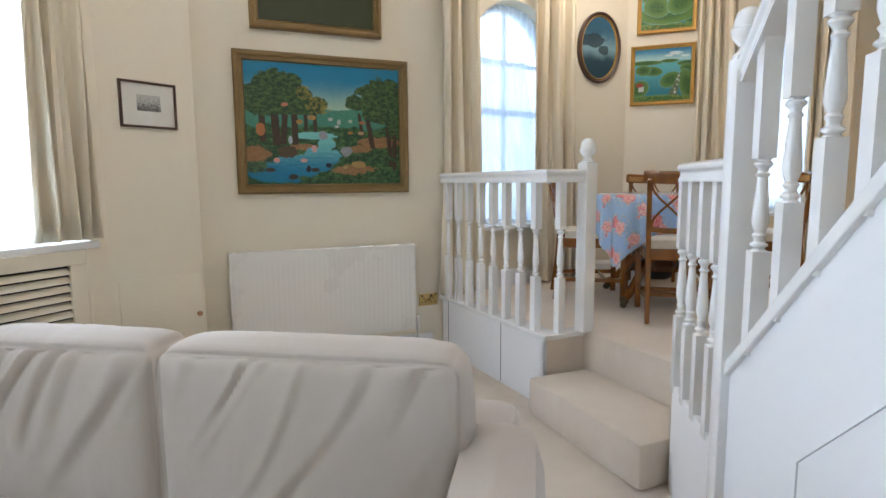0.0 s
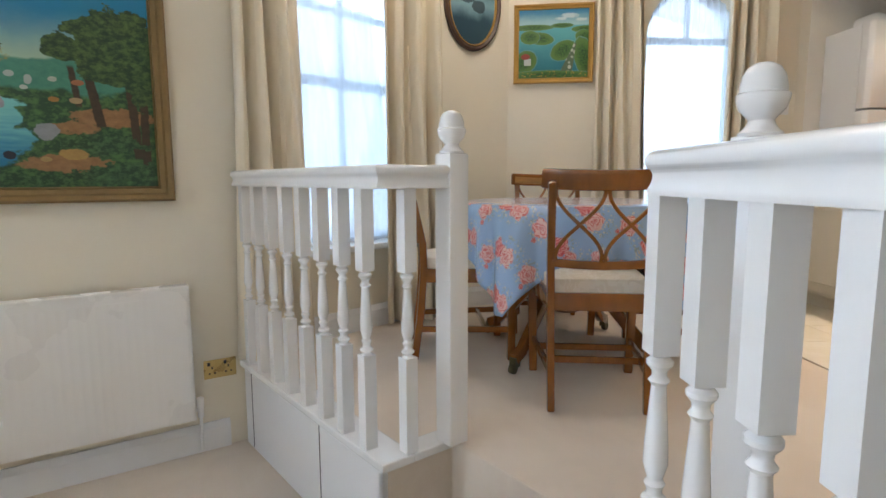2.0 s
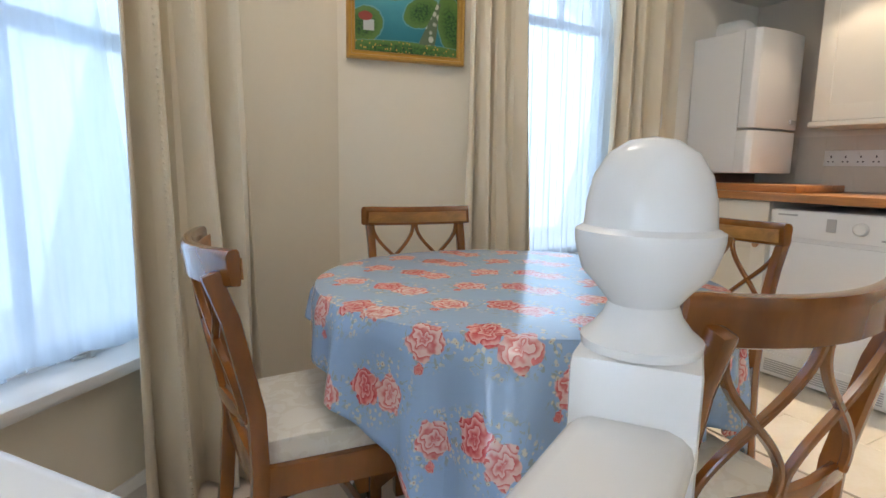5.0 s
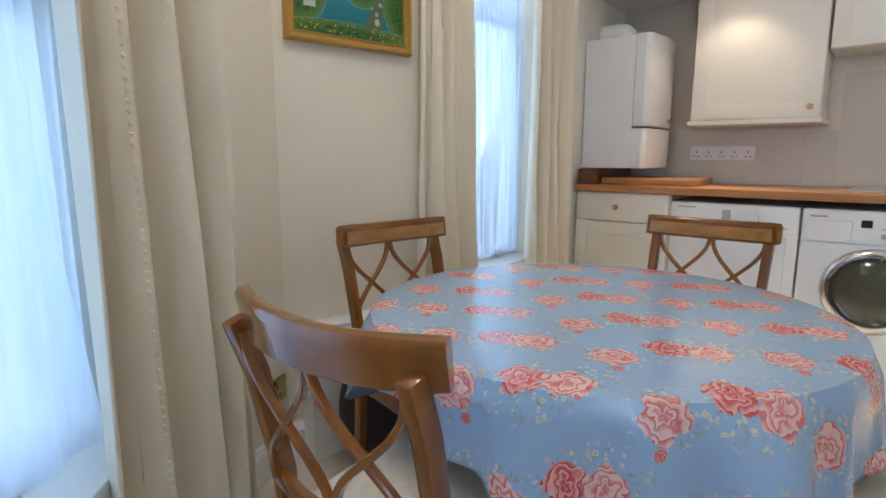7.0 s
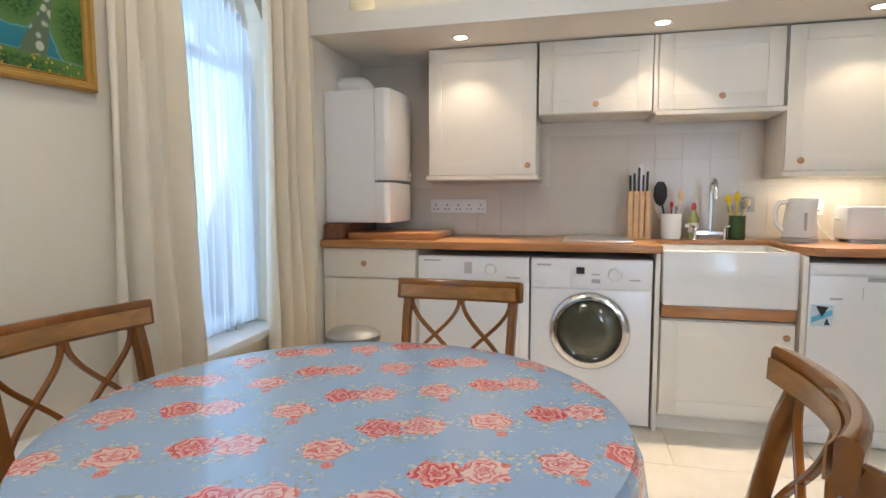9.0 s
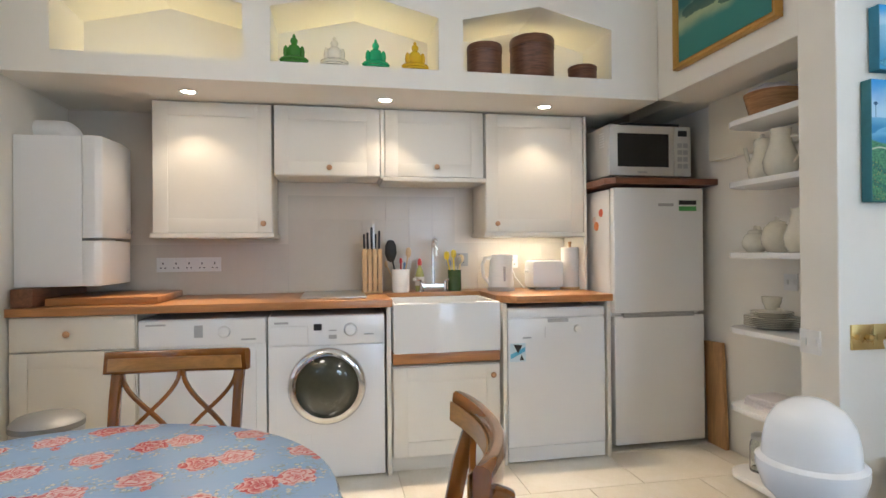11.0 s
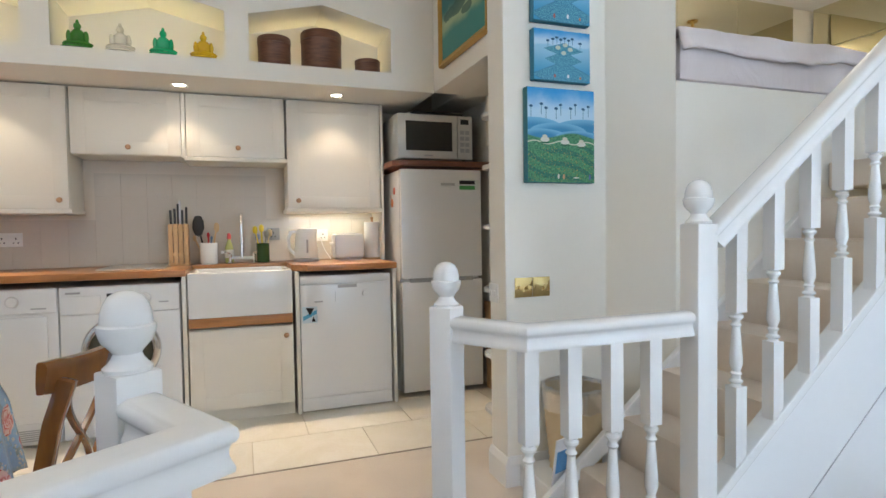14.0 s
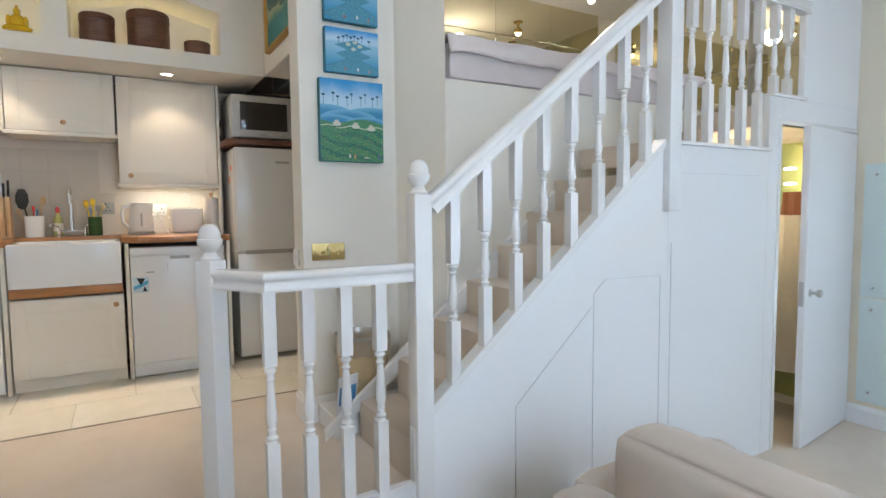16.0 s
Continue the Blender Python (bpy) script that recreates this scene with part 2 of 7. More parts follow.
def prism(bm, pts, lo, hi, axis="z", m=None):
    """A polygon drawn out from lo to hi along an axis; pts are the two other coordinates in order."""
    def at(p, h):
        return {"z": (p[0], p[1], h), "y": (p[0], h, p[1]), "x": (h, p[0], p[1])}[axis]
    a = [bm.verts.new(at(p, lo)) for p in pts]
    b = [bm.verts.new(at(p, hi)) for p in pts]
    n = len(pts)
    bm.faces.new(a)
    bm.faces.new(b[::-1])
    for i in range(n):
        bm.faces.new((a[i], b[i], b[(i + 1) % n], a[(i + 1) % n]))
    if m:
        for q in a + b:
            q.co = m @ q.co
    return a + b


def lathe(bm, prof, n=20, m=None, caps=True):
    """A profile of (radius, height) turned round z."""
    rings = []
    for r, z in prof:
        if r < 1e-5:
            rings.append([bm.verts.new((0, 0, z))])
        else:
            rings.append([bm.verts.new((r * math.cos(k * math.tau / n), r * math.sin(k * math.tau / n), z)) for k in range(n)])
    for a, b in zip(rings, rings[1:]):
        for k in range(n):
            q = [a[k % len(a)], a[(k + 1) % len(a)], b[(k + 1) % len(b)], b[k % len(b)]]
            q = list(dict.fromkeys(q))
            if len(q) > 2:
                bm.faces.new(q)
    for r, up in ((rings[0], False), (rings[-1], True)):
        if len(r) > 1 and caps:
            bm.faces.new(r if up else r[::-1])
    vs = [v for r in rings for v in r]
    if m:
        for q in vs:
            q.co = m @ q.co
    return vs


def sweep(bm, pts, section, up=(0, 0, 1), m=None, closed=True):
    """A section of (side, up) points carried along a line of points."""
    pts = [Vector(p) for p in pts]
    rings = []
    for i, p in enumerate(pts):
        a = (pts[i] - pts[i - 1]).normalized() if i else None
        b = (pts[i + 1] - pts[i]).normalized() if i < len(pts) - 1 else None
        d = ((a or b) + (b or a)).normalized()
        side = d.cross(Vector(up)).normalized()
        top = side.cross(d)
        k = 1 / max(0.4, d.dot(a or b))
        rings.append([bm.verts.new(p + side * s * k + top * u) for s, u in section])
    n = len(section)
    for a, b in zip(rings, rings[1:]):
        for k in range(n):
            bm.faces.new((a[k], a[(k + 1) % n], b[(k + 1) % n], b[k]))
    if closed:
        bm.faces.new(rings[0][::-1])
        bm.faces.new(rings[-1])
    vs = [v for r in rings for v in r]
    if m:
        for q in vs:
            q.co = m @ q.co
    return vs


def circle(r, n=8, ry=None):
    return [(r * math.cos(k * math.tau / n), (ry or r) * math.sin(k * math.tau / n)) for k in range(n)]


def mesh_of(name, bm, material, bevel=0.0, smooth=True, segments=2):
    bmesh.ops.recalc_face_normals(bm, faces=bm.faces)
    if bevel:
        edges = [e for e in bm.edges if len(e.link_faces) == 2 and e.calc_face_angle(0) > 0.5]
        bmesh.ops.bevel(bm, geom=edges, offset=bevel, segments=segments, affect="EDGES", clamp_overlap=True, profile=0.6)
    me = bpy.data.meshes.new(name)
    bm.to_mesh(me)
    bm.free()
    me.materials.append(material)
    if smooth:
        me.polygons.foreach_set("use_smooth", [True] * len(me.polygons))
        me.set_sharp_from_angle(angle=radians(38))
    return me


def part(name, bm, material, parent, label="", bevel=0.0, smooth=True, m=None):
    me = bm if isinstance(bm, bpy.types.Mesh) else mesh_of(name, bm, material, bevel, smooth)
    ob = new(name, me)
    ob.parent = parent
    if m:
        ob.matrix_local = m
    return tagged(ob, label)


def thing(name, label, category, m=None, group="", kind=""):
    ob = tagged(new(name), label, category, group, kind)
    ob.empty_display_size = 0.1
    if m:
        ob.matrix_world = m
    return ob


def single(name, bm, material, label, category="", bevel=0.0, smooth=True, m=None, group="", kind=""):
    ob = new(name, mesh_of(name, bm, material, bevel, smooth))
    if m:
        ob.matrix_world = m
    return tagged(ob, label, category, group, kind)


def setting(name, bm, material, label, bevel=0.0, smooth=False):
    return single(name, bm, material, label, "", bevel, smooth, kind="structure")


def along(p, q, z=0.0):
    """The pose with x from p to q on the plan, y to the left of that way, z up."""
    return pose(p[0], p[1], z, 0, 0, math.degrees(math.atan2(q[1] - p[1], q[0] - p[0])))


def length(p, q):
    return math.hypot(q[0] - p[0], q[1] - p[1])


def arch(s0, s1, spring, rise, n=14):
    """The points of an arch from left to right."""
    c, w = (s0 + s1) / 2, (s1 - s0) / 2
    return [(c - w * math.cos(k * math.pi / n), spring + rise * math.sin(k * math.pi / n)) for k in range(n + 1)]


def wall_with_window(bm, p, q, z0, z1, s0, s1, sill, spring, rise, thick):
    """A wall from p to q, its room face on the line, thick to the left, with one arched opening."""
    m = along(p, q)
    L = length(p, q)
    prism(bm, [(0, z0), (s0, z0), (s0, z1), (0, z1)], 0, thick, "y", m)
    prism(bm, [(s1, z0), (L, z0), (L, z1), (s1, z1)], 0, thick, "y", m)
    prism(bm, [(s0, z0), (s1, z0), (s1, sill), (s0, sill)], 0, thick, "y", m)
    prism(bm, arch(s0, s1, spring, rise) + [(s1, z1), (s0, z1)], 0, thick, "y", m)
    return m

# ---- structure ----
DECK, TOP = 0.40, 3.3
EDGE = Vector((0.587, -0.809))        # the way of the deck's edge
IN = Vector((0.809, 0.587))           # into the deck
CA, CD = (0.695, 3.68), (1.155, 2.93)  # rail corners at the steps
NA, ND = (0.902, 3.80), (1.405, 3.068)  # newels at the top of the steps
NC = (1.172, 2.36)                    # newel at the stair's foot
J0, J1, J2 = (-1.58, 3.31), (-1.33, 3.75), (-1.41, 3.84)
W1A, W1B = (-1.41, 3.84), (0.0, 4.70)
A2, OV, W2B, B2, K1 = (0.945, 5.645), (1.395, 5.818), (2.12, 5.69), (3.30, 5.755), (3.345, 5.722)
KB = 4.02                             # kitchen's back wall

bm = bmesh.new()
box(bm, (-3.0, -1.3, -0.12), (2.3, 5.2, 0.0))
setting("floor", bm, CARPET, "beige carpet over the lower living room floor")

bm = bmesh.new()
wallend = (-0.015, 4.659)
deck = [CA, wallend, W1B, A2, OV, W2B, (2.6, 5.716), (2.6, 1.9), (1.19, 1.9), (1.19, 2.93), CD,
        (ND[0] + 0.0, ND[1]), (NA[0], NA[1])]
prism(bm, deck, 0.02, DECK)
setting("floor_deck", bm, CARPET, "raised dining deck covered in beige carpet", 0.012)
bm = bmesh.new()
box(bm, (2.6, 1.75, 0.2), (KB + 0.1, 5.8, DECK - 0.006))
setting("floor_kitchen", bm, varied("grout", (0.60, 0.53, 0.41), 0.8), "pale grout bed of the kitchen floor")

# steps up to the deck
steps = thing("steps", "two carpeted steps up to the raised deck", "steps", kind="structure")
bm = bmesh.new()
p0, p1 = Vector(CA) - IN * 0.13, Vector(CD) - IN * 0.13
prism(bm, [tuple(p0 + EDGE * 0.02), tuple(p1 - EDGE * 0.02), tuple(Vector(ND) - EDGE * 0.03), tuple(Vector(NA) + EDGE * 0.03)], 0.0, 0.20)
part("tread", bm, CARPET, steps, bevel=0.028)

# deck's front
bm = bmesh.new()
m = along(wallend, CA)
L = length(wallend, CA)
box(bm, (0, -0.012, 0.0), (L, 0.05, 0.375), m)
box(bm, (L - 0.03, -0.012, 0.0), (L, 0.28, 0.375), m)
setting("deck_panel", bm, PANEL, "white painted panelling under the deck's edge", 0.003)
bm = bmesh.new()
box(bm, (-0.01, -0.03, 0.377), (L + 0.03, 0.09, 0.405), m)
box(bm, (L - 0.06, 0.09, 0.377), (L + 0.03, 0.30, 0.405), m)
setting("deck_trim", bm, GLOSS, "white gloss painted capping along the deck's edge", 0.006)
for s in (0.78, 0.09):
    bm = bmesh.new()
    box(bm, (s, -0.0135, 0.01), (s + 0.004, -0.010, 0.37), m)
    setting("trim_gap", bm, DARK, "dark joint between two deck panels")


# outer walls
def plain_wall(name, p, q, z0, z1, thick, material, label):
    b = bmesh.new()
    prism(b, [(0, 0), (length(p, q), 0), (length(p, q), thick), (0, thick)], z0, z1, "z", along(p, q))
    return setting(name, b, material, label)


plain_wall("wall_picture", W1A, W1B, 0, TOP, 0.25, CREAM, "cream painted wall with the large landscape painting")
bm = bmesh.new()
wall_with_window(bm, W1B, A2, DECK - 0.1, TOP, 0.24, 1.13, 0.88, 2.17, 0.42, 0.24)
setting("wall_window_dining", bm, CREAM, "cream wall with an arched sash window above the deck")
plain_wall("wall_oval", A2, OV, DECK - 0.1, TOP, 0.25, CREAM, "cream wall strip behind the oval painting")
plain_wall("wall_dining", OV, W2B, DECK - 0.1, TOP, 0.25, CREAM, "cream wall with two small landscape paintings")
bm = bmesh.new()
wall_with_window(bm, W2B, B2, DECK - 0.1, TOP, 0.14, 0.83, 0.95, 2.13, 0.36, 0.24)
setting("wall_window_kitchen", bm, CREAM, "cream wall with an arched window beside the kitchen")
plain_wall("wall_corner", B2, K1, DECK - 0.1, TOP, 0.2, CREAM, "narrow cream wall strip at the kitchen's end")
plain_wall("wall_kitchen_end", K1, (KB + 0.1, 5.72), DECK - 0.1, TOP, 0.25, CREAM2, "pale wall at the boiler's side")
KGREY = varied("stone_grey_splash_paint", (0.66, 0.595, 0.505), 0.42, 1.2, 40, 0.04)
bm = bmesh.new()
box(bm, (KB, 1.6, DECK - 0.1), (KB + 0.2, 5.9, TOP))
setting("wall_kitchen", bm, KGREY, "stone grey wall behind the kitchen units")
# print panel, window side and the closing walls of the living room
plain_wall("wall_print", J0, J1, 0, TOP, 0.3, CREAM, "cream boxed-in panel with a framed print")
plain_wall("wall_jog", J1, J2, 0, TOP, 0.2, CREAM, "narrow return beside the picture wall")
L0 = (-1.95, 1.90)
bm = bmesh.new()
wall_with_window(bm, L0, J0, 0, TOP, 0.16, 1.36, 0.93, 2.1, 0.35, 0.24)
setting("wall_window_living", bm, CREAM, "cream wall with a wide window and low radiator cover")
bm = bmesh.new()
wall_with_window(bm, (-2.1, -0.95), L0, 0, TOP, 0.5, 1.9, 0.9, 2.1, 0.35, 0.24)
setting("wall_west", bm, CREAM, "plain cream wall of the living room")
bm = bmesh.new()
box(bm, (-2.5, -1.2, 0), (3.6, -0.95, TOP))
setting("wall_south", bm, CREAM, "plain cream back wall of the living room")
bm = bmesh.new()
box(bm, (-3, -1.6, TOP), (4.4, 6.6, TOP + 0.15))
setting("ceiling", bm, CEIL, "high white painted ceiling")
bm = bmesh.new()
box(bm, (3.25, -1.2, DECK), (3.45, 1.75, TOP))
setting("wall_mezzanine", bm, CREAM, "plain cream wall behind the sleeping platform")

# kitchen bulkhead with three lit niches
bm = bmesh.new()
XF, XB = 3.30, 3.66
box(bm, (XF, 2.43, 2.41), (KB, 5.72, 2.515))
box(bm, (XB, 2.43, 2.515), (KB, 5.72, TOP))
NICHES = ((5.49, 4.65), (4.52, 3.68), (3.55, 2.71))
ys = [5.72] + [v for n in NICHES for v in n] + [2.43]
for a, b in zip(ys[::2], ys[1::2]):
    box(bm, (XF, b, 2.515), (XB, a, TOP))
for a, b in NICHES:
    c = (a + b) / 2
    prism(bm, [(a, 2.785), (c, 2.885), (b, 2.785), (b, TOP), (a, TOP)], XF, XB, "x")
setting("bulkhead", bm, CREAM2, "pale plaster bulkhead with three gable-topped lit niches")
bm = bmesh.new()
box(bm, (2.22, 2.20, 2.41), (XF, 2.43, TOP))
box(bm, (2.22, 1.75, 2.45), (KB, 2.20, TOP))
setting("bulkhead_side", bm, CREAM2, "pale plaster bulkhead over the crockery shelves", 0.006)
bm = bmesh.new()
box(bm, (2.22, 1.72, DECK - 0.1), (KB, 1.95, 2.45))
setting("wall_shelves", bm, CREAM2, "pale wall behind the crockery shelves")

# pillar and stair wall
bm = bmesh.new()
prism(bm, [(2.06, 2.55), (2.22, 2.55), (2.22, 1.90), (1.80, 1.872), (1.78, 1.88), (2.06, 2.03)], DECK - 0.2, TOP)
setting("wall_pillar", bm, CREAM2, "pale plaster pillar with three small canvases", 0.006)
bm = bmesh.new()
box(bm, (1.78, -0.95, DECK), (1.90, 1.88, 2.147))
box(bm, (1.78, -0.95, 2.147), (1.90, -0.90, TOP))
setting("wall_stairs", bm, CREAM2, "pale plaster wall beside the stairs")

# stairs: eight rises from the deck to the landing
stairs = thing("stairs", "straight flight of beige carpeted stairs with a white string", "stairs", kind="structure")
RISE, GO, Y0 = 0.178, 0.2025, 2.385
for k in range(7):
    bm = bmesh.new()
    y, z = Y0 - GO * k, DECK + RISE * (k + 1)
    box(bm, (1.20, y - GO - 0.02, max(DECK - 0.02, z - RISE - 0.05)), (1.775, y, z))
    part("step", bm, CARPET, stairs, bevel=0.022)

# under-stair panelling, landing and sleeping platform
def string_z(y):
    return 0.698 + (2.333 - y) * 0.825


def rail_z(y):
    return 1.538 + (2.309 - y) * 0.80


bm = bmesh.new()
prism(bm, [(2.93, 0), (2.93, 0.43), (2.40, 0.43), (2.40, string_z(2.40)), (0.95, string_z(0.95)), (0.95, 0)], 1.16, 1.20, "x")
box(bm, (1.16, 0.08, 0), (1.20, 0.95, 1.797))
box(bm, (1.16, -0.05, 0), (1.20, 0.08, 2.115))
box(bm, (1.16, -0.95, 1.96), (1.20, -0.05, 2.115))
box(bm, (1.16, -0.95, 2.115), (1.20, -0.28, TOP))
setting("wall_under_stairs", bm, PANEL, "white painted panelling under the stairs", 0.003)


def joint(pts, w=0.0010):
    """A thin dark gap round a flush cupboard door in the panelling."""
    b = bmesh.new()
    sweep(b, [(1.1585, y, z) for y, z in pts], [(-w / 2, -0.002), (w / 2, -0.002), (w / 2, 0.002), (-w / 2, 0.002)], up=(1, 0, 0))
    setting("trim_gap", b, varied("shadow_gap", (0.60, 0.60, 0.61), 0.8), "thin dark joint of a flush cupboard door")


joint([(1.464, 0.02), (1.464, 1.085), (1.39, 1.148), (1.005, 1.142), (1.005, 0.02)])
joint([(0.925, 0.02), (0.925, 1.30)])
joint([(1.915, 0.02), (1.915, 0.64), (1.47, 1.03)])
joint([(0.88, 1.655), (0.14, 1.655)])
bm = bmesh.new()
sweep(bm, [(1.18, 2.36, string_z(2.36)), (1.18, 0.96, string_z(0.96))], [(-0.035, -0.02), (0.035, -0.02), (0.035, 0.012), (-0.035, 0.012)])
box(bm, (1.135, 0.08, 1.797), (1.215, 0.95, 1.815))
box(bm, (1.135, -0.28, 2.115), (1.215, 0.08, 2.133))
setting("trim_string", bm, GLOSS, "white gloss capping on the stair string", 0.005)
# wall string
bm = bmesh.new()
prism(bm, [(2.56, 0.41), (2.56, 0.46), (1.05, 1.68), (1.05, 1.45)], 1.752, 1.782, "x")
setting("trim_wall_string", bm, GLOSS, "white painted string against the stair wall", 0.004)
bm = bmesh.new()
box(bm, (1.205, -0.06, 1.70), (1.775, 0.966, 1.824))
box(bm, (1.205, -0.94, 1.97), (1.775, -0.06, 2.10))
setting("floor_landing", bm, CARPET, "beige carpeted landing at the top of the stairs", 0.01)
bm = bmesh.new()
box(bm, (1.805, -0.90, 2.05), (3.25, 1.865, 2.15))
box(bm, (1.60, -0.05, 1.825), (1.775, 0.10, 1.98))
setting("floor_platform", bm, CARPET, "carpeted sleeping platform above the stairs", 0.01)
bm = bmesh.new()
prism(bm, [(1.84, 1.872), (3.45, 1.872), (3.45, 2.0), (2.10, 2.0)], 2.10, TOP)
setting("wall_platform", bm, CREAM, "plain cream end wall of the sleeping platform")


# mirror tiles behind the bed
mirror_wall = thing("mirror_wall", "wall of smoked mirror tiles behind the bed", "mirror", kind="structure")
tile = bmesh.new()
box(tile, (0, -0.298, 0.0), (0.006, 0.298, 0.398))
me = mesh_of("mirror_tile", tile, MIRROR, 0.003, False)
for i in range(4):
    for k in range(3):
        part("mirror_tile", me, None, mirror_wall, m=pose(3.242, 1.42 - 0.60 * i, 2.16 + 0.40 * k, 0, 0, 180))
tile = bmesh.new()
box(tile, (-0.298, 0, 0.0), (0.298, 0.006, 0.398))
me = mesh_of("mirror_tile", tile, MIRROR, 0.003, False)
for i in range(3):
    for k in range(3):
        part("mirror_tile", me, None, mirror_wall, m=pose(2.93 - 0.60 * i, -0.906, 2.16 + 0.40 * k))

# bed
bed = thing("bed", "low double bed with rumpled white linen on the platform", "bed", pose(2.50, 0.78, 2.151))
bm = bmesh.new()
box(bm, (-0.712, -0.95, 0), (0.66, 1.07, 0.20))
part("mattress", bm, LINEN, bed, bevel=0.05)
bm = bmesh.new()
n = 56
rows = []
for i in range(19):
    # the first rows are the ragged hem that hangs over the mattress's edge
    row = []
    for k in range(n + 1):
        y = -0.98 + 2.06 * k / n
        hem = 0.075 + 0.030 * noise.noise(Vector((y * 3.1, 0.4, 2))) + 0.018 * noise.noise(Vector((y * 9, 0.4, 5)))
        if i < 4:
            x, z = -0.734 + 0.006 * math.sin(11 * y + i) - 0.004 * (3 - i), 0.212 - hem * (1 - i / 4)
        else:
            u = (i - 4) / 14
            x, z = -0.715 + 1.37 * u, 0.228 + 0.014 * noise.noise(Vector((u * 5, y * 3, 3))) + 0.010 * noise.noise(Vector((u * 14, y * 8, 9)))
        row.append(bm.verts.new((x, y, z)))
    rows.append(row)
for a, b in zip(rows, rows[1:]):
    for k in range(n):
        bm.faces.new((a[k], a[k + 1], b[k + 1], b[k]))
q = part("duvet", bm, LINEN, bed)
q.modifiers.new("thick", "SOLIDIFY").thickness = 0.014
for y in (-0.62, 0.05):
    bm = bmesh.new()
    bmesh.ops.create_uvsphere(bm, u_segments=20, v_segments=12, radius=1)
    for v in bm.verts:
        v.co = Vector((0.36 + 0.20 * v.co.x, y + 0.30 * v.co.y, 0.29 + 0.075 * v.co.z))
    part("pillow", bm, LINEN, bed)


# ---- turned balusters, newels and rails ----
def turned(h, low=0.30, high=0.26):
    """A square baluster with a turned waist, h high; low and high are its square blocks."""
    b = bmesh.new()
    w = 0.021
    box(b, (-w, -w, 0), (w, w, low))
    box(b, (-w, -w, h - high), (w, w, h))
    z0, z1 = low, h - high
    L = z1 - z0
    prof = [(0.020, 0), (0.014, 0.02), (0.013, 0.03), (0.020, 0.055), (0.020, 0.075), (0.013, 0.10), (0.012, 0.13), (0.017, 0.17), (0.012, 0.20),
            (0.0195, 0.30), (0.0185, 0.42), (0.013, 0.72), (0.0115, 0.80), (0.017, 0.83), (0.0115, 0.86), (0.012, 0.89), (0.0205, 0.93), (0.0205, 0.955), (0.014, 0.98), (0.020, 1.0)]
    lathe(b, [(r, z0 + L * q) for r, q in prof], 14)
    return mesh_of("baluster", b, GLOSS, 0.0)


def newel(parent, p, z0, z1, w=0.037, finial=True):
    b = bmesh.new()
    box(b, (-w, -w, z0), (w, w, z1))
    ob = part("newel", b, GLOSS, parent, bevel=0.006, m=pose(p[0], p[1], 0, 0, 0, math.degrees(math.atan2(EDGE.y, EDGE.x)) if p in (NA, ND) else 0))
    if finial:
        b = bmesh.new()
        lathe(b, [(0.036, 0), (0.037, 0.006), (0.030, 0.012), (0.024, 0.020), (0.021, 0.028), (0.027, 0.036), (0.038, 0.048), (0.0425, 0.062), (0.0435, 0.068),
                  (0.0435, 0.073), (0.0385, 0.076), (0.0375, 0.090), (0.034, 0.106), (0.026, 0.119), (0.014, 0.1265), (0, 0.129)], 24, pose(0, 0, z1))
        part("finial", b, GLOSS, ob)
    return ob


HALF = [(0.031, -0.034), (0.032, -0.028), (0.031, -0.024), (0.028, -0.018), (0.0255, -0.010), (0.0255, -0.002), (0.028, 0.004), (0.033, 0.008), (0.0355, 0.013), (0.036, 0.019), (0.034, 0.026), (0.029, 0.031), (0.021, 0.034)]
RAIL = [(-s, u) for s, u in HALF] + [(s, u) for s, u in reversed(HALF)]
RZ = 1.248
full = turned(0.812, 0.30, 0.25)
# rail along the deck's edge
rail_a = thing("balustrade", "white painted balustrade with turned balusters on the deck's edge", "balustrade", group="balustrades")
a0 = Vector(CA) - EDGE * 1.20
sweep_bm = bmesh.new()
sweep(sweep_bm, [(*a0, RZ), (*CA, RZ), (*(Vector(NA) - IN * 0.03), RZ)], RAIL)
part("handrail", sweep_bm, GLOSS, rail_a)
turn = math.degrees(math.atan2(EDGE.y, EDGE.x))
for s in (-1.13, -0.985, -0.835, -0.685, -0.535, -0.39, -0.245, -0.10):
    p = Vector(CA) + EDGE * s
    part("baluster", full, None, rail_a, m=pose(p.x, p.y, 0.405, 0, 0, turn))
p = Vector(CA) + IN * 0.085 - EDGE * 0.0
part("baluster", full, None, rail_a, m=pose(p.x, p.y, 0.405, 0, 0, turn))
newel(rail_a, NA, DECK, 1.318)
# rail between the steps and the stairs
rail_d = thing("balustrade", "short white balustrade between the steps and the stairs", "balustrade", group="balustrades")
bm = bmesh.new()
sweep(bm, [(*(Vector(ND) - IN * 0.03), RZ), (1.184, 2.925, RZ), (1.180, NC[1] + 0.03, RZ)], RAIL)
part("handrail", bm, GLOSS, rail_d)
for y in (2.926, 2.796, 2.661, 2.528):
    part("baluster", full, None, rail_d, m=pose(1.178, y, 0.405))
newel(rail_d, ND, DECK, 1.312)
# stair rail
rail_s = thing("balustrade", "white stair balustrade rising with the flight", "balustrade", group="balustrades")
newel(rail_s, NC, 0.0, 1.540)
bm = bmesh.new()
sweep(bm, [(1.170, 2.32, rail_z(2.32) - 0.035), (1.165, 0.99, rail_z(0.99) - 0.035)], RAIL)
part("handrail", bm, GLOSS, rail_s)
sloped = turned(0.80, 0.27, 0.30)
